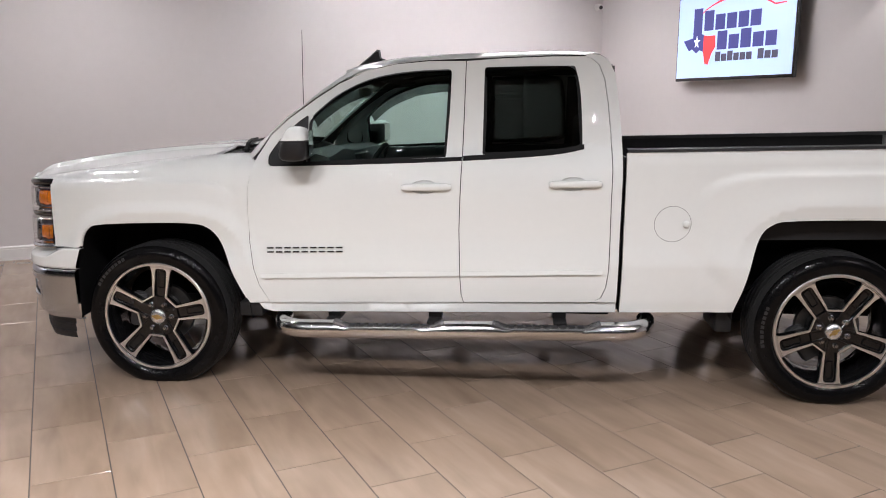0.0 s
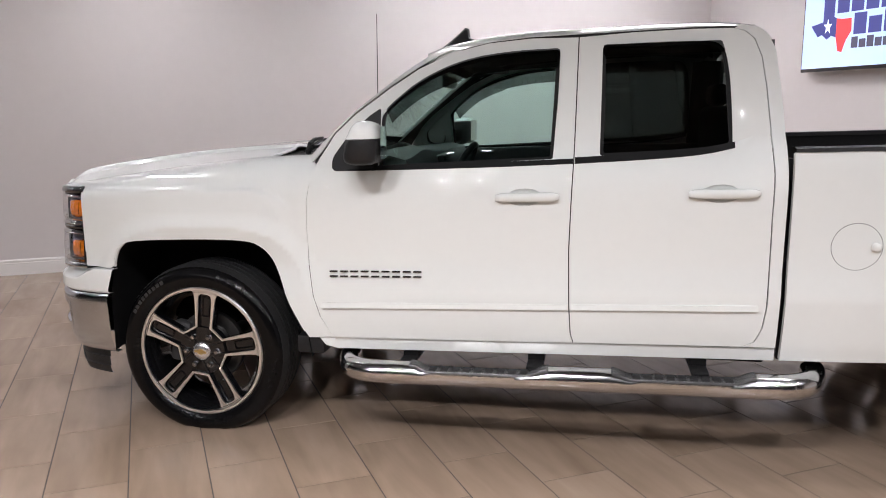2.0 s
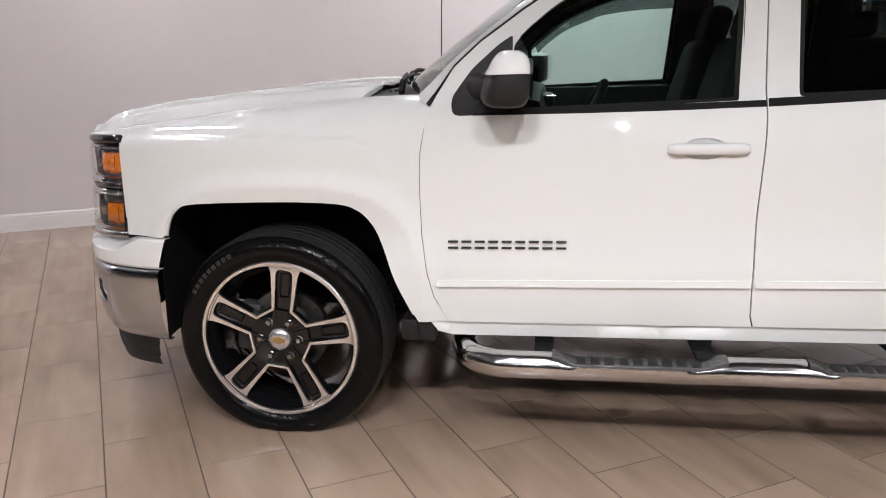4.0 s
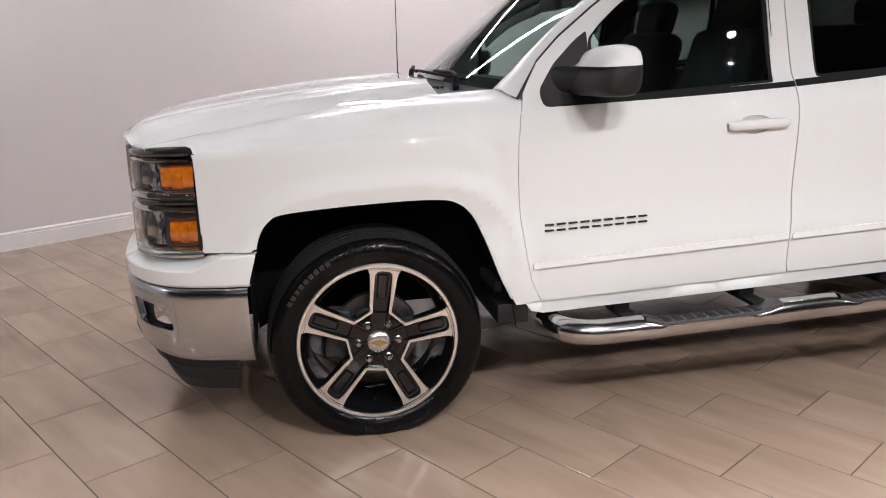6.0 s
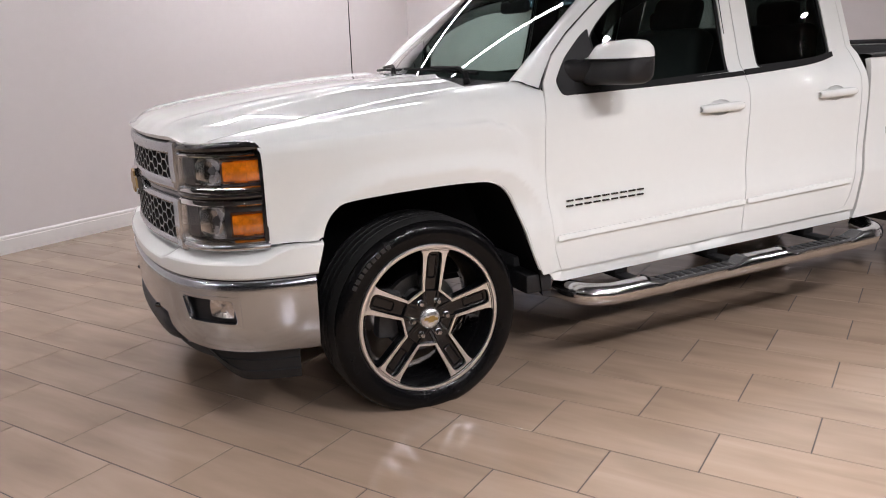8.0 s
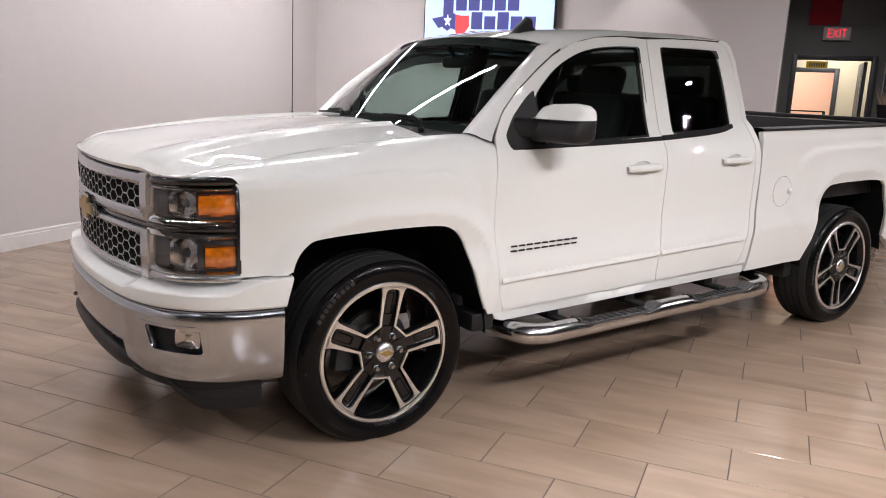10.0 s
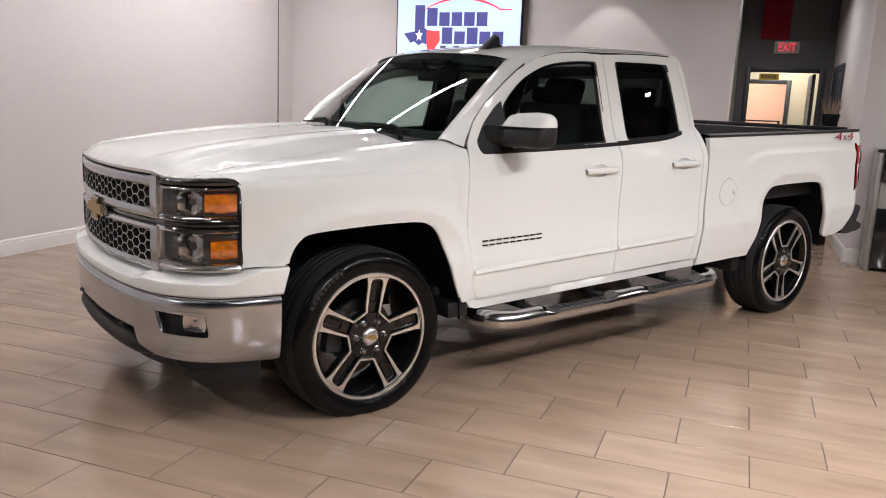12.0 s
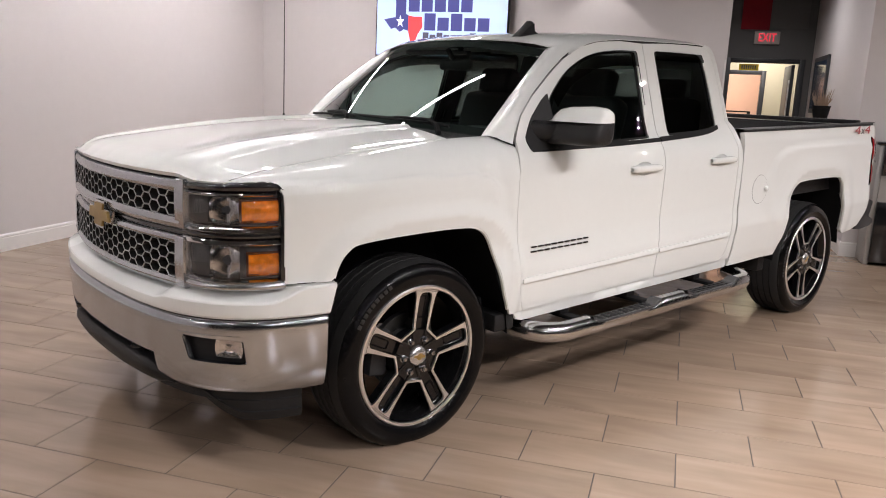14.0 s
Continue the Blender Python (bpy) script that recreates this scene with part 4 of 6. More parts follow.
    loft("bed_inner_wall", [[(x, sgn * 0.88, 1.25), (x, sgn * 0.885, 0.78)] for x in (2.57, 3.5, 4.6)], PLASTIC, bed)
    # fuel flap
    if sgn < 0:
        ring = lambda r, x0=2.795, z0=0.882: [(x0 + r * math.cos(t), z0 + r * math.sin(t)) for t in [2 * math.pi * k / 40 for k in range(40)]]
        skin("fuel_flap_gap", ring(0.0932), lambda x, s: (bed_side(x, s)[0] + 0.0004, s), BLACK_GAP, bed, holes=[ring(0.0915)], depth=0.001, step=0.3)
        flap = skin("fuel_flap", ring(0.0912), lambda x, s: (bed_side(x, s)[0] + 0.0012, s), PAINT, bed, depth=0.002, step=0.04)
        bm = bmesh.new()
        bmesh.ops.create_uvsphere(bm, u_segments=20, v_segments=12, radius=1.0)
        bmesh.ops.transform(bm, matrix=Matrix.Translation(sheared((2.862, -0.989, 0.882))) @ Matrix.Diagonal((0.018, 0.014, 0.019, 1)), verts=bm.verts)
        part("fuel_flap_pull", bm, PAINT, flap)
        for text, x, mt, sx in (("4", 4.195, RED_INK, 2.3), ("x", 4.285, GREY_INK, 1.3), ("4", 4.375, RED_INK, 2.3)):
            writing("decal_lettering", text, 0.092, Matrix.Translation((x, -0.984, 1.219 + RAKE * x)) @ Matrix.Rotation(radians(90), 4, "X") @ Matrix.Diagonal((sx, 0.95, 1, 1)), mt, bed, "red and grey decal lettering", 0.0006)
    # wheel houses
    for arch, x0, x1 in ((ARCH_F, -0.46, 0.50), (ARCH_R, 3.12, 4.13)):
        pts = [(arch[0][0] - 0.0, 0.36)] + list(arch) + [(arch[-1][0] + 0.02, 0.36)]
        rows = [[(x + (0.0), sgn * y, z + dz) for x, z in pts] for y, dz in ((0.965, 0.004), (0.93, 0.012), (0.62, 0.03), (0.56, -0.02))]
        inner = [(0.03 if x0 < 1 else 3.63, sgn * 0.55, 0.6)] * len(pts)
        loft("wheel_house", rows + [inner], LINER, truck, "black plastic wheel arch liner", flip=sgn > 0)
        lip = []
        for off, y in ((0.0, 0.0), (0.006, 0.001), (0.008, -0.010), (0.002, -0.018)):
            fun = fender if x0 < 1 else bed_side
            c = (0.03, 0.45) if x0 < 1 else (3.63, 0.45)
            row = []
            for x, z in (arch if x0 > 1 else [p for p in arch if p[1] > 0.772 or p[0] > 0]):
                d = np.array((x - c[0], z - c[1]))
                d = d / np.linalg.norm(d)
                row.append((x - d[0] * off, sgn * (fun(x, z)[0] - 0.003 + y), z - d[1] * off))
            lip.append(row)
        loft("arch_lip", lip, PAINT, truck, flip=sgn < 0)
    # mud flaps behind the front wheel and ahead of the rear one
    boxed("front_mud_guard", (0.47, min(sgn * 0.60, sgn * 0.955), 0.39), (0.60, max(sgn * 0.60, sgn * 0.955), 0.475), PLASTIC, truck, 0.012)
    boxed("rear_mud_guard", (3.06, min(sgn * 0.62, sgn * 0.90), 0.36), (3.15, max(sgn * 0.62, sgn * 0.90), 0.52), PLASTIC, truck, 0.015)
    # door handles
    for dr, x0, x1, zc in ((fdoor, 1.386, 1.649, 1.088), (rdoor, 2.159, 2.427, 1.094)):
        xc = 0.5 * (x0 + x1) - 0.012
        skin("handle_cup", cup_line(x0, x1, zc, 0.0015), lambda x, s, xc=xc, zc=zc: (width(x, s) - 0.0005 - 0.013 * max(0, 1 - ((x - xc) / 0.0765) ** 2 - ((s - zc) / 0.0385) ** 2) ** 0.5, s), PAINT, dr, side=sgn, depth=0.003, step=0.012)
        rows = []
        for k in range(25):
            t = k / 24
            x = x0 + (x1 - x0) * t
            end = (1 - abs(2 * t - 1) ** 12) ** 0.5
            h, dep = 0.0190 * max(0.62, end), 0.032 * (0.55 + 0.45 * end)
            w = width(x, zc)
            rows.append([(x, sgn * (w - 0.002), zc + h)] + [(x, sgn * (w + dep * math.sin(math.pi * j / 8) ** 0.4), zc + h * math.cos(math.pi * j / 8)) for j in range(9)] + [(x, sgn * (w - 0.002), zc - h)])
        hd = loft("door_handle", rows, PAINT, dr, flip=sgn > 0, sharp=60)
        if sgn < 0 and dr is fdoor:
            bm = bmesh.new()
            lathe(bm, [(0.001, 0.0), (0.009, 0.0), (0.010, 0.004)], 20, "y")
            bmesh.ops.translate(bm, verts=bm.verts, vec=sheared((1.618, -(width(1.618, zc) + 0.0225), zc)))
            part("lock_cylinder", bm, CHROME_SOFT, hd)
    # wing mirror
    msh = []
    for y, sx, sz, dz in ((0.915, 0.45, 0.50, -0.035), (0.935, 0.85, 0.80, -0.02), (0.965, 0.97, 0.93, -0.008), (1.02, 1.0, 0.97, 0.0), (1.06, 1.0, 0.98, 0.0), (1.13, 0.99, 1.0, 0.002), (1.175, 0.92, 0.95, 0.0), (1.196, 0.78, 0.84, -0.002), (1.206, 0.52, 0.6, -0.004), (1.209, 0.01, 0.01, -0.005)):
        ring = []
        for j in range(25):
            a = 2 * math.pi * j / 24
            cx, cz = math.copysign(abs(math.cos(a)) ** 0.6, math.cos(a)), math.copysign(abs(math.sin(a)) ** 0.55, math.sin(a))
            cx *= 1.42 - 0.40 * (cz + 1) if cx < 0 else 1.0
            ring.append((0.838 + (0.05 if sgn > 0 else 0.0) + 0.12 * (y - 0.93) + 0.072 * sx * cx, sgn * (y if sgn < 0 else 0.93 + 0.75 * (y - 0.93)), 1.330 + dz + 0.090 * sz * cz))
        msh.append(ring)
    lo_rows = [[(x, y, min(z, 1.346 if sgn < 0 else 1.392)) for x, y, z in r] for r in msh]
    hi_rows = [[(x - 0.002, y * 1.002, max(z, 1.350 if sgn < 0 else 1.396)) for x, y, z in r] for r in msh]
    mir = loft("wing_mirror", lo_rows, PLASTIC, fdoor, "black grained mirror housing", flip=sgn < 0, sharp=45)
    loft("mirror_cap", hi_rows, PAINT, mir, "white painted mirror cap", flip=sgn < 0, sharp=45)
    loft("mirror_glass", [[(0.9125 + (0.05 if sgn > 0 else 0.0) + 0.12 * (y - 0.93), sgn * (y if sgn < 0 else 0.93 + 0.75 * (y - 0.93)), z) for z in (1.264, 1.3, 1.36, 1.396)] for y in (0.985, 1.04, 1.10, 1.150)], CHROME, mir, shear=True)
    arm = []
    for x0, y, z0, hx, hz in ((0.752, 0.868, 1.300, 0.060, 0.052), (0.758, 0.900, 1.298, 0.056, 0.048), (0.775, 0.930, 1.298, 0.050, 0.042), (0.800, 0.960, 1.300, 0.046, 0.040), (0.815, 0.990, 1.302, 0.040, 0.036)):
        arm.append([(x0 + hx * math.copysign(abs(math.cos(a)) ** 0.7, math.cos(a)), sgn * y, z0 + hz * math.copysign(abs(math.sin(a)) ** 0.7, math.sin(a))) for a in [2 * math.pi * j / 20 for j in range(21)]])
    loft("mirror_arm", arm, PLASTIC, mir, flip=sgn < 0)
    # tail lamp
    tl = []
    for z in (0.795, 0.812, 0.88, 0.955, 0.985, 1.03, 1.10, 1.145, 1.162):
        e = 0.014 * (1 if 0.80 < z < 1.15 else 0) - (0.008 if 0.95 < z < 0.99 else 0)
        x0 = 4.490 + 0.045 * (1.16 - z) / 0.36
        tl.append([(x0, sgn * (bed_side(x0, z)[0] - 0.002), z), (x0 + 0.015, sgn * (bed_side(x0 + 0.015, z)[0] + 0.6 * e), z), (4.645, sgn * (bed_side(4.645, z)[0] + e), z), (4.69, sgn * (0.905 + e), z), (4.712, sgn * 0.872, z), (4.712, sgn * 0.80, z), (4.64, sgn * 0.79, z)])
    lamp = loft("tail_lamp", tl, RED_LENS, truck, "red tail lamp", flip=sgn > 0, sharp=50)
    loft("lamp_bezel", [[(4.480 + 0.045 * (1.16 - z) / 0.36, sgn * (bed_side(4.56, z)[0] + 0.004), z), (4.497 + 0.045 * (1.16 - z) / 0.36, sgn * (bed_side(4.57, z)[0] + 0.010), z)] for z in (0.79, 0.9, 1.0, 1.1, 1.165)], GLOSS_BLACK, lamp, thick=0.005)
    loft("lamp_divider", [[(x, sgn * (bed_side(x, 0.97)[0] + 0.013), 0.962), (x, sgn * (bed_side(x, 0.97)[0] + 0.013), 0.978)] for x in (4.58, 4.61, 4.64)], GLOSS_BLACK, lamp, thick=0.003)

# badge on the front door: plain bars in the place of the letters
for k in range(9):
    x0 = 0.650 + k * 0.0475
    bm = bmesh.new()
    for lo, hi in (((x0, 0.743), (x0 + 0.036, 0.7505)), ((x0, 0.7655), (x0 + 0.036, 0.773))):
        box(bm, (lo[0], -0.992, lo[1]), (hi[0], -0.984, hi[1]), 0.0015)
    bmesh.ops.transform(bm, matrix=Matrix(((1, 0, 0, 0), (0, 1, 0, 0), (RAKE, 0, 1, 0), (0, 0, 0, 1))), verts=bm.verts)
    part("badge_bar", bm, LETTER, truck, "dark chrome badge bar")

# ---- roof, pillars, windscreen ----
def screen_base(y):
    return 0.370 + 0.135 * (abs(y) / 0.72) ** 2, 1.302 - 0.026 * (abs(y) / 0.72) ** 2


def screen_top(y):
    return 0.950 + 0.075 * (abs(y) / 0.62) ** 2, 1.742 - 0.050 * (abs(y) / 0.62) ** 2


rows = []
for i in range(13):
    t = i / 12
    row = []
    for j in range(25):
        k = -1 + 2 * j / 24
        xb, zb = screen_base(0.75 * k)
        xt, zt = screen_top(0.65 * k)
        bow = 0.006 * math.sin(math.pi * t)
        row.append((xb + (xt - xb) * t - bow * 0.6, 0.75 * k + (0.65 - 0.75) * k * t, zb + (zt - zb) * t + bow * 0.8))
    rows.append(row)
ws = loft("windscreen", rows, SCREEN_GLASS, truck, "tinted glass windscreen", flip=True)
band = lambda r, s: [[tuple(np.array(p) + np.array((0.004, 0, -0.005))) for p in rows[i][r[0]:r[1]]] for i in s]
loft("black_band", band((0, 25), (11, 12)), BLACK_GAP, ws)
loft("black_band", band((0, 25), (0, 1)), BLACK_GAP, ws)
# inside mirror
bm = bmesh.new()
box(bm, (0.99, -0.13, 1.60), (1.03, 0.13, 1.665), 0.02, seg=3)
tube(bm, [(0.99, 0, 1.66), (0.945, 0, 1.712)], 0.014, 8)
part("inside_mirror", bm, PLASTIC, truck)


def roof_edge(x):
    """The foot of the roof skin: half width and height at a place along the cab."""
    z = float(np.interp(x, (1.0, 1.1, 1.2, 1.324, 1.509, 1.706, 2.17, 2.33, 2.42, 2.468, 2.50), (1.637, 1.680, 1.716, 1.742, 1.756, 1.758, 1.764, 1.762, 1.755, 1.726, 1.66)))
    return z


rows = []
XS = [0.965, 1.03, 1.10, 1.16, 1.24, 1.34, 1.5, 1.7, 1.95, 2.15, 2.28, 2.36, 2.42, 2.455, 2.475]
for x in XS:
    ze = roof_edge(x)
    we = width(x, ze)
    zc = float(np.interp(x, (0.965, 1.03, 1.10, 1.2, 1.35, 1.6, 2.0, 2.25, 2.36, 2.42, 2.455, 2.475), (1.742, 1.757, 1.770, 1.785, 1.798, 1.810, 1.812, 1.806, 1.796, 1.782, 1.762, 1.738)))
    row = []
    for j in range(33):
        k = -1 + 2 * j / 32
        a = abs(k)
        y = we * math.copysign(1 - (1 - a) ** 1.0, k)
        drop = (zc - ze) * (0.38 * a ** 2 + 0.62 * a ** 9)
        xx = x
        if x < 1.11:
            f = 1 - (x - 0.965) / 0.145
            xx = x + f * (-0.012 + 0.072 * (abs(y) / 0.62) ** 2)
        row.append((xx, y, zc - drop))
    rows.append(row)
roof = loft("roof", rows, PAINT, truck, "white roof panel", drop=(0, 0, -0.003), flip=True, sharp=50)
for sgn in (-1, 1):
    # black strip for the dark line between roof and door frames
    loft("roof_seal", [[(x, sgn * (width(x, roof_edge(x)) - d), roof_edge(x) + h) for h, d in ((0.003, 0.030), (-0.002, 0.009), (-0.018, 0.007))] for x in [1.17 + 1.28 * j / 32 for j in range(33)]], BLACK_GAP, roof, flip=sgn > 0)
    # windscreen pillars: from the screen's edge round to the door frame
    pil = []
    for x, z in [(0.560, 1.245), (0.590, 1.282), (0.655, 1.376), (0.745, 1.459), (0.896, 1.567), (1.018, 1.644), (1.10, 1.686), (1.17, 1.712)]:
        t = min(1.0, max(0.0, (z - 1.27) / (1.70 - 1.27)))
        xb, zb = screen_base(0.75)
        xt, zt = screen_top(0.65)
        bow = 0.006 * math.sin(math.pi * t)
        q = np.array((xb + (xt - xb) * t - bow * 0.6, 0.75 - 0.10 * t, zb + (zt - zb) * t + bow * 0.8))
        e = np.array((x, width(x, z) - 0.001, z + 0.002))
        m1 = 0.5 * (q + e) + np.array((-0.012, 0.016, 0.010))
        pil.append([(p[0], sgn * p[1], p[2]) for p in (e - np.array((0, 0.02, 0)), e, 0.35 * q + 0.65 * e + np.array((-0.010, 0.010, 0.004)), m1, 0.75 * q + 0.25 * e + np.array((-0.009, 0.008, 0.010)), q, q - np.array((0, 0.0, 0.02)))])
    loft("windscreen_pillar", pil, PAINT, truck, flip=sgn > 0, sharp=60)
    loft("pillar_trim", [[(p[0] + 0.012, p[1] - sgn * 0.010, p[2] - 0.010) for p in r[1:6]] for r in pil], DASH, truck, flip=sgn > 0, sharp=60)
# roof antenna fin
bm = bmesh.new()
poly = [(1.055, 1.755), (1.235, 1.768), (1.215, 1.782), (1.185, 1.795), (1.178, 1.838), (1.163, 1.842), (1.12, 1.805)]
c = np.mean(np.array(poly), axis=0)
ring = lambda y, s: [bm.verts.new(sheared((c[0] + (x - c[0]) * s, y - 0.40, 1.755 + (z - 1.755) * s))) for x, z in poly]
rr = [ring(-0.032, 0.86), ring(-0.014, 1.0), ring(0.014, 1.0), ring(0.032, 0.86)]
for a, b in zip(rr, rr[1:]):
    for k in range(len(poly)):
        bm.faces.new((a[k], a[(k + 1) % len(poly)], b[(k + 1) % len(poly)], b[k]))
bm.faces.new(rr[0])
bm.faces.new(rr[-1][::-1])
part("roof_antenna", bm, PLASTIC, truck, "dark grey roof antenna fin")
bm = bmesh.new()
tube(bm, [(0.375, 0.818, 1.27), (0.375, 0.818, 1.31)], [0.012, 0.007], 10)
tube(bm, [(0.375, 0.818, 1.30), (0.377, 0.818, 1.7), (0.379, 0.818, 2.10)], [0.0032, 0.0028, 0.0022], 8)
part("mast_antenna", bm, TRIM_BLACK, truck, "thin black mast antenna")

# ---- hood ----
def nose(y):
    """The front line of hood and grille in plan."""
    return float(np.interp(abs(y), (0, 0.15, 0.30, 0.45, 0.55, 0.60, 0.64, 0.70, 0.76), (-0.945, -0.941, -0.928, -0.904, -0.884, -0.873, -0.866, -0.848, -0.80)))


def hood_nose(y):
    """The hood's front edge, set a little back over the lamps."""
    return float(np.interp(abs(y), (0, 0.15, 0.30, 0.45, 0.55, 0.60, 0.64, 0.70, 0.76), (-0.949, -0.945, -0.932, -0.908, -0.884, -0.866, -0.849, -0.822, -0.786)))


rows = []
N = 34
for i in range(N + 1):
    t = i / N
    row = []
    for j in range(107):
        k = -1 + 2 * j / 106
        y = 0.7565 * k
        a = abs(y)
        x1 = 0.315 - 0.02 * (a / 0.76) ** 2
        x0 = hood_nose(y)
        x = x0 + (x1 - x0) * (0.62 * t + 0.38 * t * t)
        base = hood_top(max(x, -0.90) + 0.0)
        d = x - x0
        roll = 0.030 * (1 - min(1, d / 0.12)) ** 2
        crown = 0.010 * (1 - (a / 0.45) ** 2) if a < 0.45 else -edge_drop(x) * ((a - 0.45) / 0.31) ** 1.3
        ac = 0.605 - 0.145 * t
        ridge = (0.013 * math.exp(-(max(0.0, ac - a) / 0.10) ** 2) * (1 - ease((a - ac) / 0.030)) - 0.004 * math.exp(-(((a - ac + 0.17) / 0.05) ** 2))) * ease(d / 0.12)
        z = base + crown + ridge - roll
        lead = 1.168 - 0.019 * ease((a - 0.56) / 0.10)
        z = lead + (z - lead) * ease(d / 0.05) if d < 0.05 else z
        row.append((x, hood_edge(x) * k, z))
    rows.append(row)
hood = loft("hood", rows, PAINT, truck, "white hood with raised creases", drop=(0.006, 0, -0.014), flip=True, sharp=60)
for sgn in (-1, 1):
    edge = lambda x: hood_top(x) - edge_drop(x)
    # black strips under and along the hood's edge draw the gap's shade
    loft("hood_seal", [[(x, sgn * (hood_edge(x) - 0.012), edge(x) - 0.008), (x, sgn * (hood_edge(x) + 0.018), edge(x) - 0.006)] for x in [-0.77 + 1.31 * j / 20 for j in range(21)]], BLACK_GAP, hood)
    loft("hood_seal", [[(x, sgn * (hood_edge(x) + 0.0004), edge(x) + 0.0003), (x, sgn * (hood_edge(x) + 0.004), edge(x) - 0.0015), (x, sgn * (hood_edge(x) + 0.007), edge(x) - 0.003)] for x in [-0.765 + 0.20 * j / 10 for j in range(11)]], BLACK_GAP, hood)
# the same black shade strip under the hood's front edge
loft("hood_seal", [[(nose(y) + 0.006, y, 1.130), (nose(y) + 0.014, y, 1.150), (nose(y) + 0.06, y, 1.152)] for y in [-0.70 + 1.4 * j / 30 for j in range(31)]], BLACK_GAP, hood)
# cowl and wipers
rows = []
for j in range(31):
    y = -0.755 + 1.51 * j / 30
    a = abs(y)
    x1 = 0.315 - 0.02 * (a / 0.76) ** 2
    xb, zb = screen_base(min(a, 0.75))
    z0 = hood_top(x1) - (edge_drop(x1) * ((a - 0.45) / 0.31) ** 1.3 if a > 0.45 else -0.004)
    rows.append([(x1 - 0.03, y, z0 - 0.030), (x1 + 0.006, y, z0 - 0.030), (x1 + 0.05, y, z0 - 0.034), (0.4 * x1 + 0.6 * xb, y, 0.5 * (z0 + zb) - 0.030), (xb - 0.02, y, zb - 0.014), (xb + 0.02, y, zb - 0.004)])
cowl = loft("cowl_panel", rows, PLASTIC, truck, "black cowl panel")
for y in (-0.60, -0.36, 0.0, 0.36, 0.60):
    bm = bmesh.new()
    for k in range(5):
        box(bm, (0.335 + k * 0.020, y - 0.08, hood_top(0.35) - 0.036 - 0.03 * (abs(y) > 0.5)), (0.345 + k * 0.020, y + 0.08, hood_top(0.35) - 0.024 - 0.03 * (abs(y) > 0.5)), 0.002)
    bmesh.ops.transform(bm, matrix=Matrix(((1, 0, 0, 0), (0, 1, 0, 0), (RAKE, 0, 1, 0), (0, 0, 0, 1))), verts=bm.verts)
    part("cowl_vent", bm, PLASTIC, cowl)
for y0, y1 in ((-0.62, 0.02), (0.02, 0.64)):
    m = lambda y, d, h=0.0: sheared((screen_base(y)[0] - 0.020 + d * 0.5, y, screen_base(y)[1] + 0.022 + d * 0.4 + h))
    bm = bmesh.new()
    tube(bm, [m(y0 + 0.05, -0.05, -0.02), m(y0 + 0.07, -0.03, 0.018), m(0.8 * y0 + 0.2 * y1, 0.0, 0.022), m(0.45 * y0 + 0.55 * y1, 0.02, 0.010)], [0.014, 0.013, 0.010, 0.006], 8)
    bmesh.ops.create_uvsphere(bm, u_segments=12, v_segments=8, radius=0.014, matrix=Matrix.Translation(m(y0 + 0.05, -0.05, -0.008)))
    wiper = part("wiper", bm, TRIM_BLACK, truck, "black windscreen wiper")
    bm = bmesh.new()
    tube(bm, [m(y0 + 0.02, 0.008, 0.0), m(0.5 * (y0 + y1), 0.014), m(y1 - 0.02, 0.02)], 0.007, 6)
    part("blade", bm, TRIM_BLACK, wiper)

# ---- front end ----
def bump_line(k):
    """The bumper's line in plan for k from -1 (near side) to 1."""
    a = abs(k)
    ks = (0, 0.14, 0.28, 0.42, 0.52, 0.60, 0.68, 0.76, 0.84, 0.92, 1.0)
    xs = (-0.990, -0.987, -0.977, -0.958, -0.934, -0.903, -0.858, -0.794, -0.708, -0.590, -0.462)
    ys = (0, 0.16, 0.32, 0.47, 0.59, 0.68, 0.765, 0.845, 0.915, 0.962, 0.985)
    return float(np.interp(a, ks, xs)), math.copysign(float(np.interp(a, ks, ys)), k)


KS = sorted({round(-1 + 2 * j / 80, 4) for j in range(81)} | {-0.575, -0.812, 0.575, 0.812})
SMOOTH = []
raw = [bump_line(k) for k in KS]
for i in range(len(raw)):
    lo, hi = max(0, i - 3), min(len(raw), i + 4)
    half = min(i - lo, hi - 1 - i)
    SMOOTH.append(tuple(np.mean(np.array(raw[i - half:i + half + 1]), axis=0)))
NORM = []
for i in range(len(KS)):
    a, b = np.array(SMOOTH[max(0, i - 1)]), np.array(SMOOTH[min(len(KS) - 1, i + 1)])
    t = b - a
    n_ = np.array((-abs(t[1]), 0.0)) if i == len(KS) // 2 else np.array((-t[1], t[0]))
    n_ = n_ / np.linalg.norm(n_)
    NORM.append(n_ if n_[0] < 0 or abs(SMOOTH[i][1]) > 0.9 else -n_)
for i in range(len(KS)):
    if NORM[i][0] > 0.05 or NORM[i][1] * SMOOTH[i][1] < -1e-3:
        NORM[i] = -NORM[i]


def band_rows(prof):
    """Rows along the bumper's line for a profile of (height, inset), inset possibly a function of the line's k."""
    out = []
    for z, ins in prof:
        row = []
        for i, k in enumerate(KS):
            zz = z(k) if callable(z) else z
            d = ins(k) if callable(ins) else ins
            row.append((SMOOTH[i][0] - NORM[i][0] * d, SMOOTH[i][1] - NORM[i][1] * d, zz))
        out.append(row)
    return out


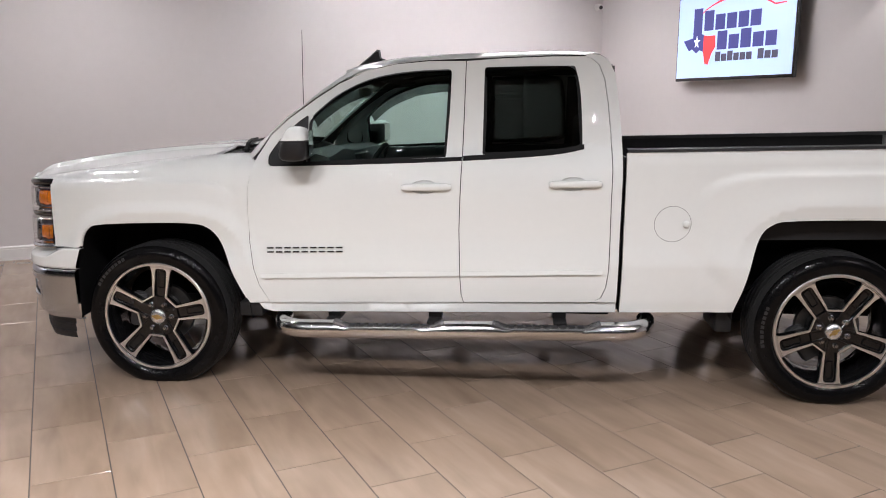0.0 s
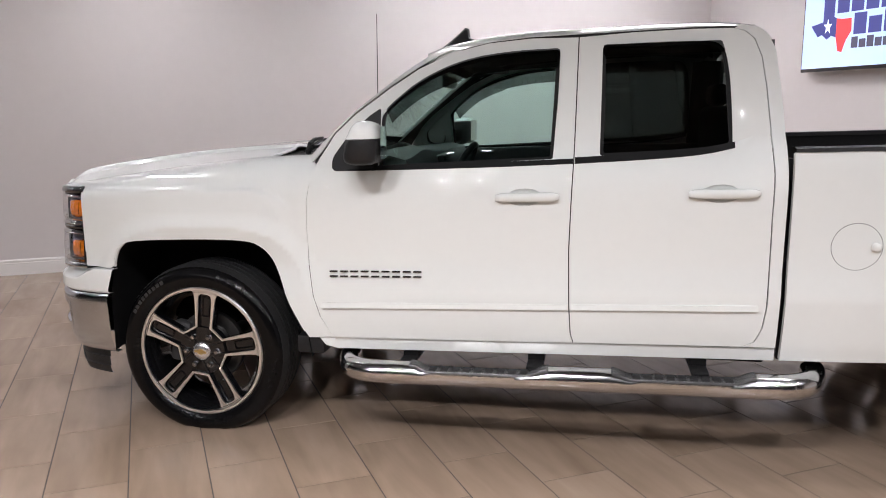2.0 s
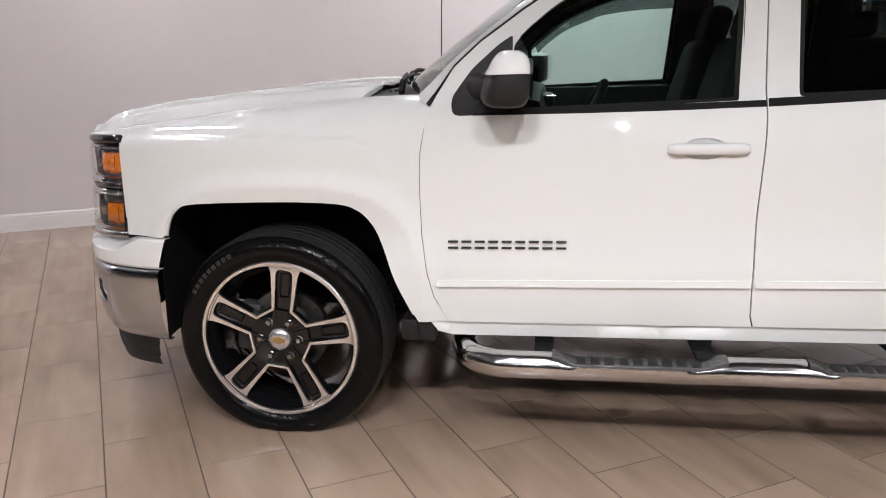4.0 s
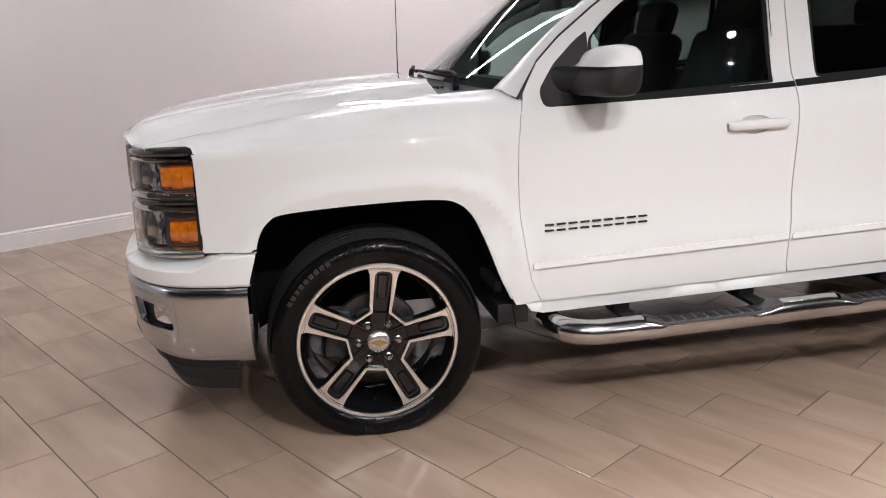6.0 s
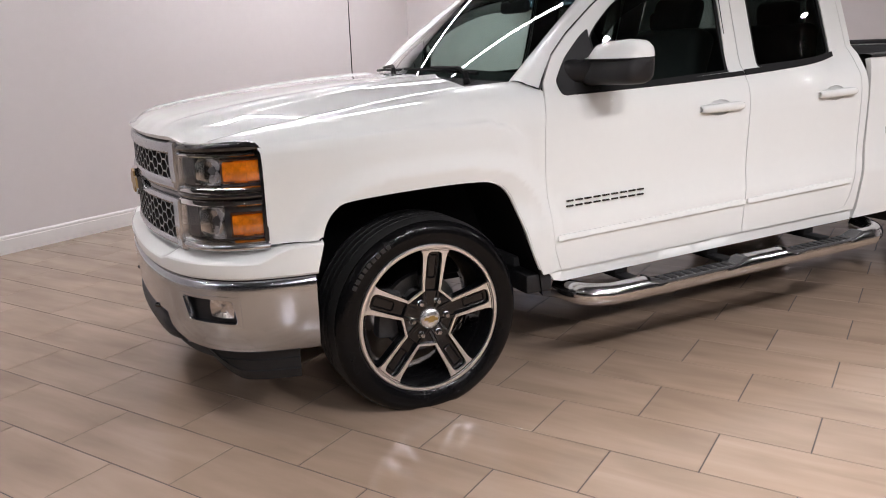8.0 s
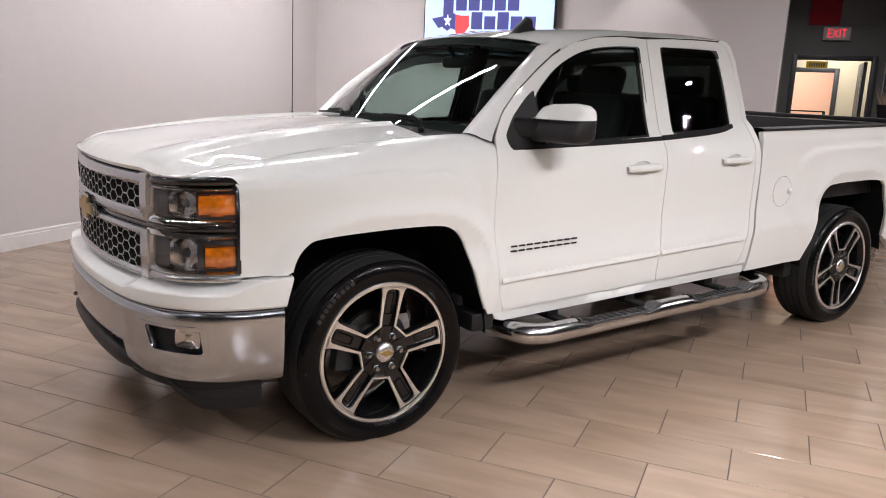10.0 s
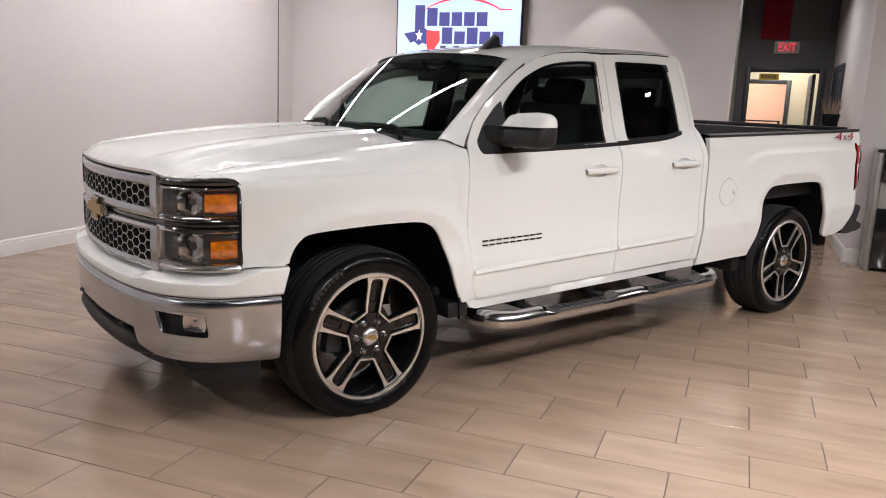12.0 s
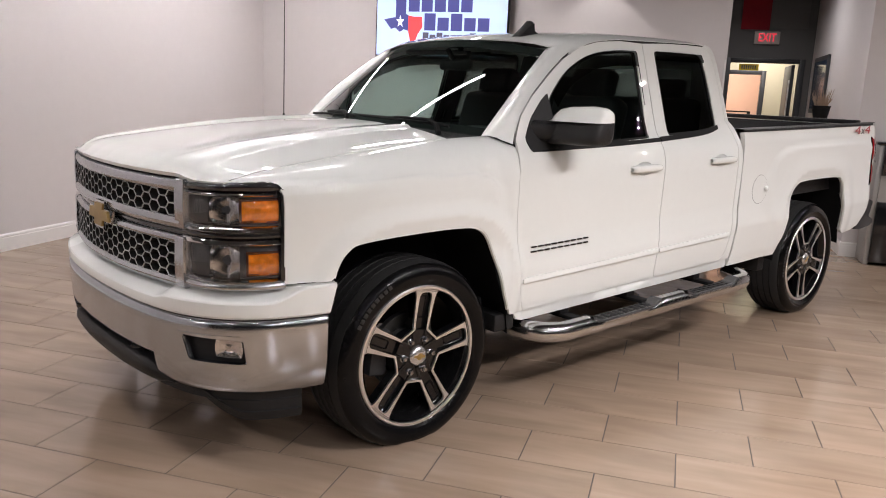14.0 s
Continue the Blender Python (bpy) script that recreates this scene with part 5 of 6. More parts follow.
corner_in = lambda k: ease((abs(k) - 0.86) / 0.10)
face_z = lambda k: 0.708 - 0.014 * ease((0.52 - abs(k)) / 0.05) + 0.050 * corner_in(k)
shelf_z = lambda k: 0.752 - 0.028 * ease((0.52 - abs(k)) / 0.05) + 0.014 * corner_in(k)
cover_rows = band_rows([(0.650, 0.03), (0.651, 0.004), (0.660, -0.004), (0.675, -0.006), (face_z, -0.004), (lambda k: face_z(k) + 0.006, lambda k: 0.001), (lambda k: 0.5 * (face_z(k) + shelf_z(k)), lambda k: 0.036 - 0.035 * corner_in(k)), (shelf_z, lambda k: 0.080 - 0.078 * corner_in(k)), (lambda k: shelf_z(k) + 0.001, lambda k: 0.14 - 0.10 * corner_in(k))])
for r in cover_rows:
    for at, end in ((0, r[0]), (len(r) + 1, r[-1])):
        r.insert(at, (end[0] + 0.010 + 0.028 * ease((end[2] - 0.65) / 0.11), end[1] * 1.001, end[2]))
cover = loft("bumper_cover", cover_rows, PAINT, truck, "white upper bumper cover", sharp=24)
loft("bumper_gap", band_rows([(0.636, 0.010), (0.656, 0.010)]), BLACK_GAP, cover)
in_fog = lambda k: 0.574 < abs(k) < 0.813
ZF0, ZF1 = 0.468, 0.588
chrome_prof = [(0.645, 0.035), (0.647, 0.012), (0.640, 0.002), (0.625, -0.003), (0.60, -0.004), (ZF1, -0.003), (ZF0, 0.004), (0.43, 0.010), (0.39, 0.020), (0.365, 0.032), (0.352, 0.045), (0.356, 0.07)]
chrome_rows = band_rows(chrome_prof)


def square_up(bm):
    """Pulls round rings out towards a rounded square."""
    for v in bm.verts:
        r = math.hypot(v.co.x, v.co.y)
        if r > 1e-4:
            m = max(abs(v.co.x), abs(v.co.y)) / r
            v.co.x, v.co.y = v.co.x * m ** -0.7, v.co.y * m ** -0.7


def lower_skip(i, j):
    k = 0.5 * (KS[j] + KS[j + 1])
    if chrome_prof[i][0] == ZF1 and in_fog(k):
        return True
    return abs(k) < (0.44 if i == 6 else 0.46) and i >= 6


bumper = loft("chrome_bumper", chrome_rows, BUMPER_CHROME, truck, "chromed front bumper with fog lamp pockets", skip=lower_skip, sharp=45)
for sgn in (-1, 1):
    ids = [i for i, k in enumerate(KS) if in_fog(k) and k * sgn > 0 ]
    pocket = [[(SMOOTH[i][0] - NORM[i][0] * (d if e == 0 else 0.075), SMOOTH[i][1] - NORM[i][1] * (d if e == 0 else 0.075), z) for i, e in [(ids[0], 1), *[(q, 0) for q in ids], (ids[-1], 1)]] for z, d in ((ZF1, -0.003), (ZF1 - 0.012, 0.03), (ZF1 - 0.015, 0.075), (ZF0 + 0.012, 0.075), (ZF0 + 0.008, 0.03), (ZF0, 0.004))]
    loft("fog_pocket", pocket, PLASTIC, bumper, "black fog lamp pocket", sharp=40)
    wide = [i for i, k in enumerate(KS) if 0.56 < abs(k) < 0.825 and k * sgn > 0]
    loft("pocket_back", [[(SMOOTH[i][0] - NORM[i][0] * 0.036, SMOOTH[i][1] - NORM[i][1] * 0.036, z) for i in wide] for z in (ZF0 - 0.012, ZF1 + 0.012)], PLASTIC, bumper)
    # bright surround whose opening is a slanted four-sided shape with round corners
    hole = round_corners([(0.594, 0.578), (0.803, 0.573), (0.808, 0.478), (0.618, 0.482)], [0.010, 0.012, 0.012, 0.016], 5)
    rect = [(0.572, ZF1 + 0.002), (0.815, ZF1 + 0.002), (0.815, ZF0 - 0.003), (0.572, ZF0 - 0.003)]
    mid_k, mid_z = 0.700, 0.528

    def toward(loop, t):
        """Where a line from the opening's middle at the angle t meets a loop round it."""
        best = 1.0
        for (a, b), (c, d) in zip(loop, loop[1:] + loop[:1]):
            ex, ez, px, pz = c - a, d - b, a - mid_k, b - mid_z
            det = math.cos(t) * ez - math.sin(t) * ex
            if abs(det) > 1e-9:
                r, s = (px * ez - pz * ex) / det, (px * math.sin(t) - pz * math.cos(t)) / det
                if r > 0 and -1e-6 <= s <= 1 + 1e-6:
                    best = min(best, r)
        return mid_k + best * math.cos(t), mid_z + best * math.sin(t)

    turns = sorted([math.atan2(b - mid_z, a - mid_k) for a, b in rect + hole] + [math.pi * (q / 20 - 1) for q in range(40)])
    bm = bmesh.new()
    rings = []
    for loop, d, in_by in ((rect, 0.004, 0.0), (rect, -0.001, 0.0), (rect, -0.0015, 0.25), (hole, -0.0005, 0.0), (hole, 0.003, -0.02), (hole, 0.024, -0.03)):
        ring = []
        for t in turns:
            a, b = toward(loop, t)
            c, g = toward(hole, t)
            w = in_by if in_by > 0 else 0.0
            s = 1 + min(in_by, 0.0)
            ring.append(bm.verts.new((mid_k + (a + (c - a) * w - mid_k) * s, mid_z + (b + (g - b) * w - mid_z) * s, d)))
        rings.append(ring)
    for p, q in zip(rings, rings[1:]):
        for r in range(len(p)):
            bm.faces.new((p[r], p[(r + 1) % len(p)], q[(r + 1) % len(p)], q[r]))
    if sgn > 0:
        bmesh.ops.reverse_faces(bm, faces=bm.faces[:])
    for v in bm.verts:
        k, z, d = sgn * v.co.x, v.co.y, v.co.z
        d += -0.003 + 0.007 * (ZF1 - z) / (ZF1 - ZF0)
        x_, y_ = (float(np.interp(k, KS, [q[c] for q in SMOOTH])) for c in (0, 1))
        nx_, ny_ = (float(np.interp(k, KS, [q[c] for q in NORM])) for c in (0, 1))
        v.co = sheared((x_ - nx_ * d, y_ - ny_ * d, z))
    part("fog_surround", bm, BUMPER_CHROME, bumper, "", 30)
    i = min(ids, key=lambda q: abs(abs(KS[q]) - 0.748))
    p = Vector((SMOOTH[i][0] - NORM[i][0] * 0.030, SMOOTH[i][1] - NORM[i][1] * 0.030, 0.533))
    turn = Vector((NORM[i][0], NORM[i][1], 0)).to_track_quat("Z", "Y").to_matrix().to_4x4()
    bm = bmesh.new()
    lathe(bm, [(0.001, 0.004), (0.014, 0.003), (0.020, 0.007), (0.030, 0.008), (0.036, 0.011), (0.037, 0.010), (0.037, -0.012)], 32, "z")
    square_up(bm)
    bmesh.ops.transform(bm, matrix=Matrix.Translation(sheared(p)) @ turn @ Matrix.Diagonal((1.45, 0.98, 1, 1)), verts=bm.verts)
    fog = part("fog_lamp", bm, FOG_BOWL, bumper)
    bm = bmesh.new()
    lathe(bm, [(0.001, 0.018), (0.02, 0.0165), (0.036, 0.010)], 32, "z")
    square_up(bm)
    bmesh.ops.transform(bm, matrix=Matrix.Translation(sheared(p)) @ turn @ Matrix.Diagonal((1.45, 0.98, 1, 1)), verts=bm.verts)
    part("lens", bm, LENS, fog)
# black lower intake, lip and corner dams
mid = [i for i, k in enumerate(KS) if abs(k) <= 0.48]
loft("lower_intake", [[(SMOOTH[i][0] - NORM[i][0] * d, SMOOTH[i][1], z) for i in mid] for z, d in ((0.49, 0.012), (0.47, 0.10), (0.34, 0.10))], LINER, truck, "black lower intake")
for y in (-0.36, -0.18, 0.0, 0.18, 0.36):
    boxed("intake_rib", (-0.925 + 0.2 * y * y, y - 0.006, 0.36), (-0.88 + 0.2 * y * y, y + 0.006, 0.46), PLASTIC, truck, 0.002)
lipk = [i for i, k in enumerate(KS) if abs(k) <= 0.54]
tuck = lambda i: ease((abs(KS[i]) - 0.37) / 0.16)
lip_rows = []
for z, d in ((0.425, 0.06), (0.424, 0.022), (0.410, 0.006), (0.380, 0.004), (0.345, 0.020), (0.315, 0.06), (0.300, 0.10), (0.300, 0.16)):
    row = []
    for i in lipk:
        t = tuck(i)
        zz, dd = z + (0.350 + 0.10 * (z - 0.36) - z) * t, d + (0.058 + 0.4 * (d - 0.06) - d) * t
        row.append((SMOOTH[i][0] - NORM[i][0] * dd, SMOOTH[i][1] - NORM[i][1] * dd, zz))
    lip_rows.append(row)
loft("front_lip", lip_rows, PLASTIC, truck, "black front lip", sharp=45)
for sgn in (-1, 1):
    ids = [i for i, k in enumerate(KS) if 0.40 <= abs(k) <= 0.965 and k * sgn > 0]
    loft("air_dam", [[(SMOOTH[i][0] - NORM[i][0] * d, SMOOTH[i][1] - NORM[i][1] * d, z + (0.11 * ease((0.80 - abs(KS[i])) / 0.26) if z < 0.3 else 0)) for i in ids] for z, d in ((0.365, 0.085), (0.360, 0.066), (0.315, 0.068), (0.312, 0.062), (0.270, 0.067), (0.267, 0.060), (0.230, 0.072), (0.226, 0.088))], PLASTIC, truck, "ribbed black air dam", sharp=30)
# tow hooks
for sgn in (-1, 1):
    bm = bmesh.new()
    tube(bm, [(-0.90, sgn * 0.33, 0.43), (-0.955, sgn * 0.335, 0.432), (-0.97, sgn * 0.352, 0.432), (-0.955, sgn * 0.37, 0.432), (-0.90, sgn * 0.375, 0.43)], 0.010, 10)
    part("tow_hook", bm, GLOSS_BLACK, truck)

# grille
def gx(y, out=0.0, z=1.0):
    """The grille's face in plan, a little further back towards the top."""
    return nose(y) - 0.006 - out + 0.045 * (z - 0.75) * 0.35


def curved_bar(name, y0, y1, zlo, zhi, out, thick, material, parent, label="", n=40, bev=0.006):
    rows = []
    for j in range(n + 1):
        y = y0 + (y1 - y0) * j / n
        a, b = (zlo(y), zhi(y)) if callable(zlo) else (zlo, zhi)
        x = gx(y, out, 0.5 * (a + b))
        rows.append([(x + thick, y, a), (x + bev, y, a), (x, y, a + bev), (x - 0.003, y, 0.5 * (a + b)), (x, y, b - bev), (x + bev, y, b), (x + thick, y, b)])
    rows = [[(gx(y0, out, p[2]) + thick, p[1], p[2]) for p in rows[0]], *rows, [(gx(y1, out, p[2]) + thick, p[1], p[2]) for p in rows[-1]]]
    return loft(name, rows, material, parent, label, sharp=50)


back = loft("grille", [[(gx(y, -0.055), y, z) for z in (0.72, 0.94, 1.15)] for y in [-0.62 + 1.24 * j / 24 for j in range(25)]], BLACK_GAP, truck, "silver honeycomb grille in bright frames")
curved_bar("top_frame", -0.615, 0.615, 1.098, 1.144, 0.004, 0.05, CHROME_SOFT, back)
curved_bar("middle_bar", -0.615, 0.615, 0.962, 1.006, 0.004, 0.05, CHROME_SOFT, back)
curved_bar("black_strip", -0.64, 0.64, 0.935, 0.961, -0.010, 0.04, GLOSS_BLACK, back)
curved_bar("lower_bar", -0.615, 0.615, 0.905, 0.934, 0.004, 0.05, CHROME_SOFT, back)
curved_bar("bottom_frame", -0.615, 0.615, 0.738, 0.772, 0.002, 0.05, CHROME_SOFT, back)
for sgn in (-1, 1):
    y0, y1 = sorted((sgn * 0.590, sgn * 0.643))
    curved_bar("end_frame", y0, y1, 0.962, 1.150, 0.006, 0.05, CHROME_SOFT, back, n=8)
    curved_bar("end_frame", y0, y1, 0.738, 0.934, 0.006, 0.05, CHROME_SOFT, back, n=8)


def honeycomb(name, z0, z1, across, tall, parent):
    """Open six-sided cells in staggered columns between two heights, bent along the nose."""
    bm = bmesh.new()
    six = ((-0.5, 0.0), (-0.25, -0.5), (0.25, -0.5), (0.5, 0.0), (0.25, 0.5), (-0.25, 0.5))
    for c in range(-14, 15):
        for r in range(-1, round((z1 - z0) / tall) + 1):
            cy, cz = c * 0.75 * across, z0 + (r + 0.5 + 0.5 * (c % 2)) * tall
            if abs(cy) > 0.62 or cz > z1 + 0.45 * tall:
                continue
            rings = []
            for s, d in ((1.0, -0.008), (0.95, -0.010), (0.875, -0.009), (0.85, 0.036)):
                ring = []
                for a, b in six:
                    y = max(-0.606, min(0.606, cy + a * across * s))
                    z = max(z0 - 0.006, min(z1 + 0.006, cz + b * tall * s))
                    ring.append(bm.verts.new(sheared((gx(y, -0.012, z) + d, y, z))))
                rings.append(ring)
            for p, q in zip(rings, rings[1:]):
                for k in range(6):
                    bm.faces.new((p[k], p[(k + 1) % 6], q[(k + 1) % 6], q[k])).material_index = 1 if q is rings[-1] else 0
    me = bpy.data.meshes.new(name)
    bm.to_mesh(me)
    bm.free()
    me.materials.append(MESH_SILVER)
    me.materials.append(BLACK_GAP)
    return hang(name, me, parent, "satin silver honeycomb mesh")


honeycomb("honeycomb_mesh", 1.006, 1.098, 0.074, 0.046, back)
honeycomb("honeycomb_mesh", 0.772, 0.905, 0.074, 0.0443, back)
# emblem: a plain gold cross-bar shape with a bright rim
em = [(-0.135, -0.022), (-0.055, -0.022), (-0.045, -0.052), (0.060, -0.052), (0.050, -0.022), (0.135, -0.022), (0.118, 0.026), (0.045, 0.026), (0.036, 0.054), (-0.068, 0.054), (-0.058, 0.026), (-0.118, 0.026)]
for nm, sc, d0, d1, mt in (("emblem_rim", 1.02, -0.005, 0.014, CHROME), ("emblem", 0.90, 0.012, 0.020, GOLD)):
    bm = bmesh.new()
    prism(bm, [(a * sc, b * sc * (1.08 if nm == "emblem_rim" else 1)) for a, b in em], lambda a, b, d, d0=d0: sheared((gx(a, 0.008 + d0 + d, 0.94), a, 0.938 + b)), d1 - d0)
    part(nm, bm, mt, back)

# headlamps: two stacked lamps in a bright frame
def lamp_line(t):
    """Plan of the lamp face from the grille end (t 0) round to the wing (t 1)."""
    pts = ((-0.872, 0.622), (-0.866, 0.686), (-0.842, 0.755), (-0.796, 0.818), (-0.735, 0.868), (-0.664, 0.902), (-0.588, 0.920))
    n = len(pts) - 1
    q = t * n
    i = min(n - 1, int(q))
    f = q - i
    return pts[i][0] + (pts[i + 1][0] - pts[i][0]) * f, pts[i][1] + (pts[i + 1][1] - pts[i][1]) * f


def lamp_band(name, t0, t1, zlo, zhi, out, thick, material, parent, sgn, label="", n=18, lean=0.018, bev=0.004, tilt=0.0, bowl=0.0):
    rows, top = [], zhi
    for j in range(n + 1):
        t = t0 + (t1 - t0) * j / n
        zhi = top(t) if callable(top) else top
        x, y = lamp_line(t)
        a, b = lamp_line(min(1, t + 0.02)), lamp_line(max(0, t - 0.02))
        d = np.array((a[0] - b[0], a[1] - b[1]))
        nn = np.array((-d[1], d[0]))
        nn /= np.linalg.norm(nn)
        row = []
        deep = bowl * (1 - (2 * j / n - 1) ** 2)
        for z, o in ((zlo, -thick), (zlo, out - bev), (zlo + bev, out - 0.6 * deep), (0.5 * (zlo + zhi), out + 0.002 - 0.4 * tilt - deep), (zhi - bev, out - tilt - 0.6 * deep), (zhi, out - tilt - bev), (zhi, -thick)):
            ln = lean * (z - 0.76) / 0.36
            row.append((x + nn[0] * o + ln * 0.4, sgn * (y + nn[1] * o - ln), z))
        rows.append(row)
    return loft(name, rows, material, parent, label, flip=sgn > 0, sharp=45)


for sgn in (-1, 1):
    hl = lamp_band("headlamp", 0.0, 1.0, 0.757, 1.140, -0.055, 0.09, LAMP_DARK, truck, sgn, "stacked headlamp with amber corner lenses")
    lamp_band("lamp_bezel", 0.0, 0.962, 1.1175, lambda t: 1.142 + 0.007 * ease((t - 0.3) / 0.4) - 0.028 * max(0.0, (t - 0.86) / 0.102) ** 2, 0.002, 0.055, GLOSS_BLACK, hl, sgn, bev=0.006)
    lamp_band("lamp_bezel", 0.05, 0.90, 1.0995, 1.117, 0.002, 0.05, CHROME, hl, sgn, tilt=0.011)
    lamp_band("lamp_bezel", 0.0, 0.93, 0.967, 0.989, 0.003, 0.055, CHROME, hl, sgn, tilt=0.013)
    lamp_band("lamp_bezel", 0.0, 0.966, 0.945, 0.9665, -0.004, 0.055, GLOSS_BLACK, hl, sgn)
    lamp_band("lamp_bezel", 0.0, 0.93, 0.921, 0.9445, 0.003, 0.055, CHROME, hl, sgn, tilt=0.013)
    lamp_band("lamp_bezel", 0.0, 0.93, 0.784, 0.794, 0.004, 0.055, CHROME, hl, sgn, tilt=0.006)
    lamp_band("lamp_bezel", 0.0, 0.966, 0.757, 0.7835, 0.002, 0.055, CHROME_SOFT, hl, sgn, tilt=0.004)
    lamp_band("end_bezel", 0.930, 0.962, 0.784, 1.1175, 0.0015, 0.06, GLOSS_BLACK, hl, sgn, n=4)
    for zlo, zhi, start, top in ((0.989, 1.0995, 0.60, 0.010), (0.794, 0.921, 0.655, 0.026)):
        lamp_band("lamp_bezel", 0.045, 0.085, zlo, zhi, 0.002, 0.055, CHROME, hl, sgn, n=4)
        lamp_band("dark_panel", 0.088, 0.33, zlo + 0.005, zhi - 0.005, -0.022, 0.05, LAMP_DARK, hl, sgn, n=8)
        lamp_band("reflector", 0.335, 0.60, zlo + 0.005, zhi - 0.006, -0.028, 0.02, LAMP_MIRROR, hl, sgn, "bright lamp reflector", n=12, bev=0.022, bowl=0.034)
        lamp_band("indicator_edge", 0.60, 0.925, zlo + 0.003, zhi - 0.003, -0.030, 0.02, LAMP_DARK, hl, sgn, n=8)
        amber = lamp_band("indicator_lens", start, 0.925, zlo + 0.010, zhi - top, -0.024, 0.04, AMBER_DIM, hl, sgn, "amber indicator lens", n=10)
        step = (0.922 - start - 0.025) / 3
        for t0, t1, out in ((start + 0.025, start + 0.025 + step, -0.018), (start + 0.025 + step, start + 0.025 + 2 * step, -0.014), (start + 0.025 + 2 * step, 0.922, -0.0165)):
            lamp_band("lens_facet", t0, t1, zlo + 0.015, zhi - top - 0.006, out, 0.012, AMBER, amber, sgn, n=5, bev=0.010)
        lamp_band("lens", 0.08, 0.93, zlo, zhi, 0.001, 0.004, LENS, hl, sgn, "clear lamp lens")

# ---- cab inside ----
def cushion(name, lo, hi, material, parent, bevel=0.05, m=None):
    return boxed(name, lo, hi, material, parent, bevel, m, seg=4)


for y in (-0.40, 0.40):
    seat = cushion("front_seat", (1.12, y - 0.25, 0.78), (1.66, y + 0.25, 0.96), CLOTH, truck, 0.06)
    lean = Matrix.Translation((1.575, y, 0.91)) @ Matrix.Rotation(radians(16), 4, "Y")
    cushion("backrest", (-0.07, -0.25, 0.0), (0.09, 0.25, 0.60), CLOTH, seat, 0.06, lean)
    cushion("headrest", (-0.055, -0.15, 0.585), (0.055, 0.15, 0.765), CLOTH, seat, 0.045, lean)
bench = cushion("rear_bench", (2.05, -0.70, 0.80), (2.42, 0.70, 0.98), CLOTH, truck, 0.05)
cushion("backrest", (2.38, -0.70, 0.95), (2.50, 0.70, 1.50), CLOTH, bench, 0.05)
for y in (-0.45, 0.45):
    cushion("headrest", (2.40, y - 0.13, 1.50), (2.49, y + 0.13, 1.62), CLOTH, bench, 0.035)
dash_rows = []
for j in range(21):
    y = -0.80 + 1.6 * j / 20
    hump = 0.03 * math.exp(-(((y + 0.40) / 0.22) ** 2))
    dash_rows.append([(0.52 + 0.08 * (y / 0.8) ** 2, y, 1.22), (0.70, y, 1.25 + 0.4 * hump), (0.88, y, 1.262 + hump), (0.955, y, 1.24 + hump), (0.985, y, 1.15), (0.96, y, 1.02), (0.90, y, 0.75)])
dash = loft("dashboard", dash_rows, DASH, truck, "dark grey moulded dashboard", sharp=50)
boxed("centre_stack", (0.955, -0.14, 0.95), (1.01, 0.16, 1.235), PLASTIC, dash, 0.02, Matrix.Translation((0, 0, 0.02)))
sw = Matrix.Translation((1.12, -0.40, 1.155)) @ Matrix.Rotation(radians(-62), 4, "Y")
bm = bmesh.new()
ring = [Vector((0.185 * math.cos(t), 0.185 * math.sin(t), 0)) for t in [2 * math.pi * k / 40 for k in range(41)]]
tube(bm, ring, 0.016, 10, False)
for t in (0.2, math.pi - 0.2, 1.5 * math.pi):
    tube(bm, [Vector((0.05 * math.cos(t), 0.05 * math.sin(t), -0.02)), Vector((0.18 * math.cos(t), 0.18 * math.sin(t), 0))], [0.026, 0.014], 8)
lathe(bm, [(0.001, 0.005), (0.06, 0.0), (0.07, -0.03), (0.04, -0.12)], 20, "z")
bmesh.ops.transform(bm, matrix=sw, verts=bm.verts)
part("steering_wheel", bm, TRIM_BLACK, dash)
for sgn in (-1, 1):
    for x0, x1 in ((0.70, 1.69), (1.72, 2.46)):
        loft("door_card", [[(x, sgn * 0.83, 0.55), (x, sgn * 0.80, 0.9), (x, sgn * 0.835, 1.1), (x, sgn * 0.865, 1.215), (x, sgn * 0.885, 1.22)] for x in (x0, 0.5 * (x0 + x1), x1)], DASH, truck, "dark grey inner door panel", flip=sgn > 0)
    # belts and inner pillars
    loft("inner_pillar", [[(x, sgn * (width(x, z) - 0.028), z) for x in (1.635, 1.70, 1.80)] for z in (1.2, 1.4, 1.6, 1.72)], DASH, truck, flip=sgn > 0)
    loft("inner_pillar", [[(x, sgn * (width(x, z) - 0.03), z) for x in (2.34, 2.42, 2.50)] for z in (1.2, 1.4, 1.6, 1.70)], DASH, truck, flip=sgn > 0)
loft("headliner", [[(x, y, z - 0.02 * (y / 0.66) ** 2) for y in (-0.68, -0.5, -0.25, 0, 0.25, 0.5, 0.68)] for x, z in ((1.02, 1.705), (1.2, 1.745), (1.6, 1.765), (2.1, 1.765), (2.40, 1.735))], HEADLINER, truck, "grey cab headliner")
for y in (-0.38, 0.38):
    cushion("sun_visor", (1.10, y - 0.2, 1.70), (1.26, y + 0.2, 1.722), HEADLINER, truck, 0.008, Matrix.Translation((0, 0, 0.0)))
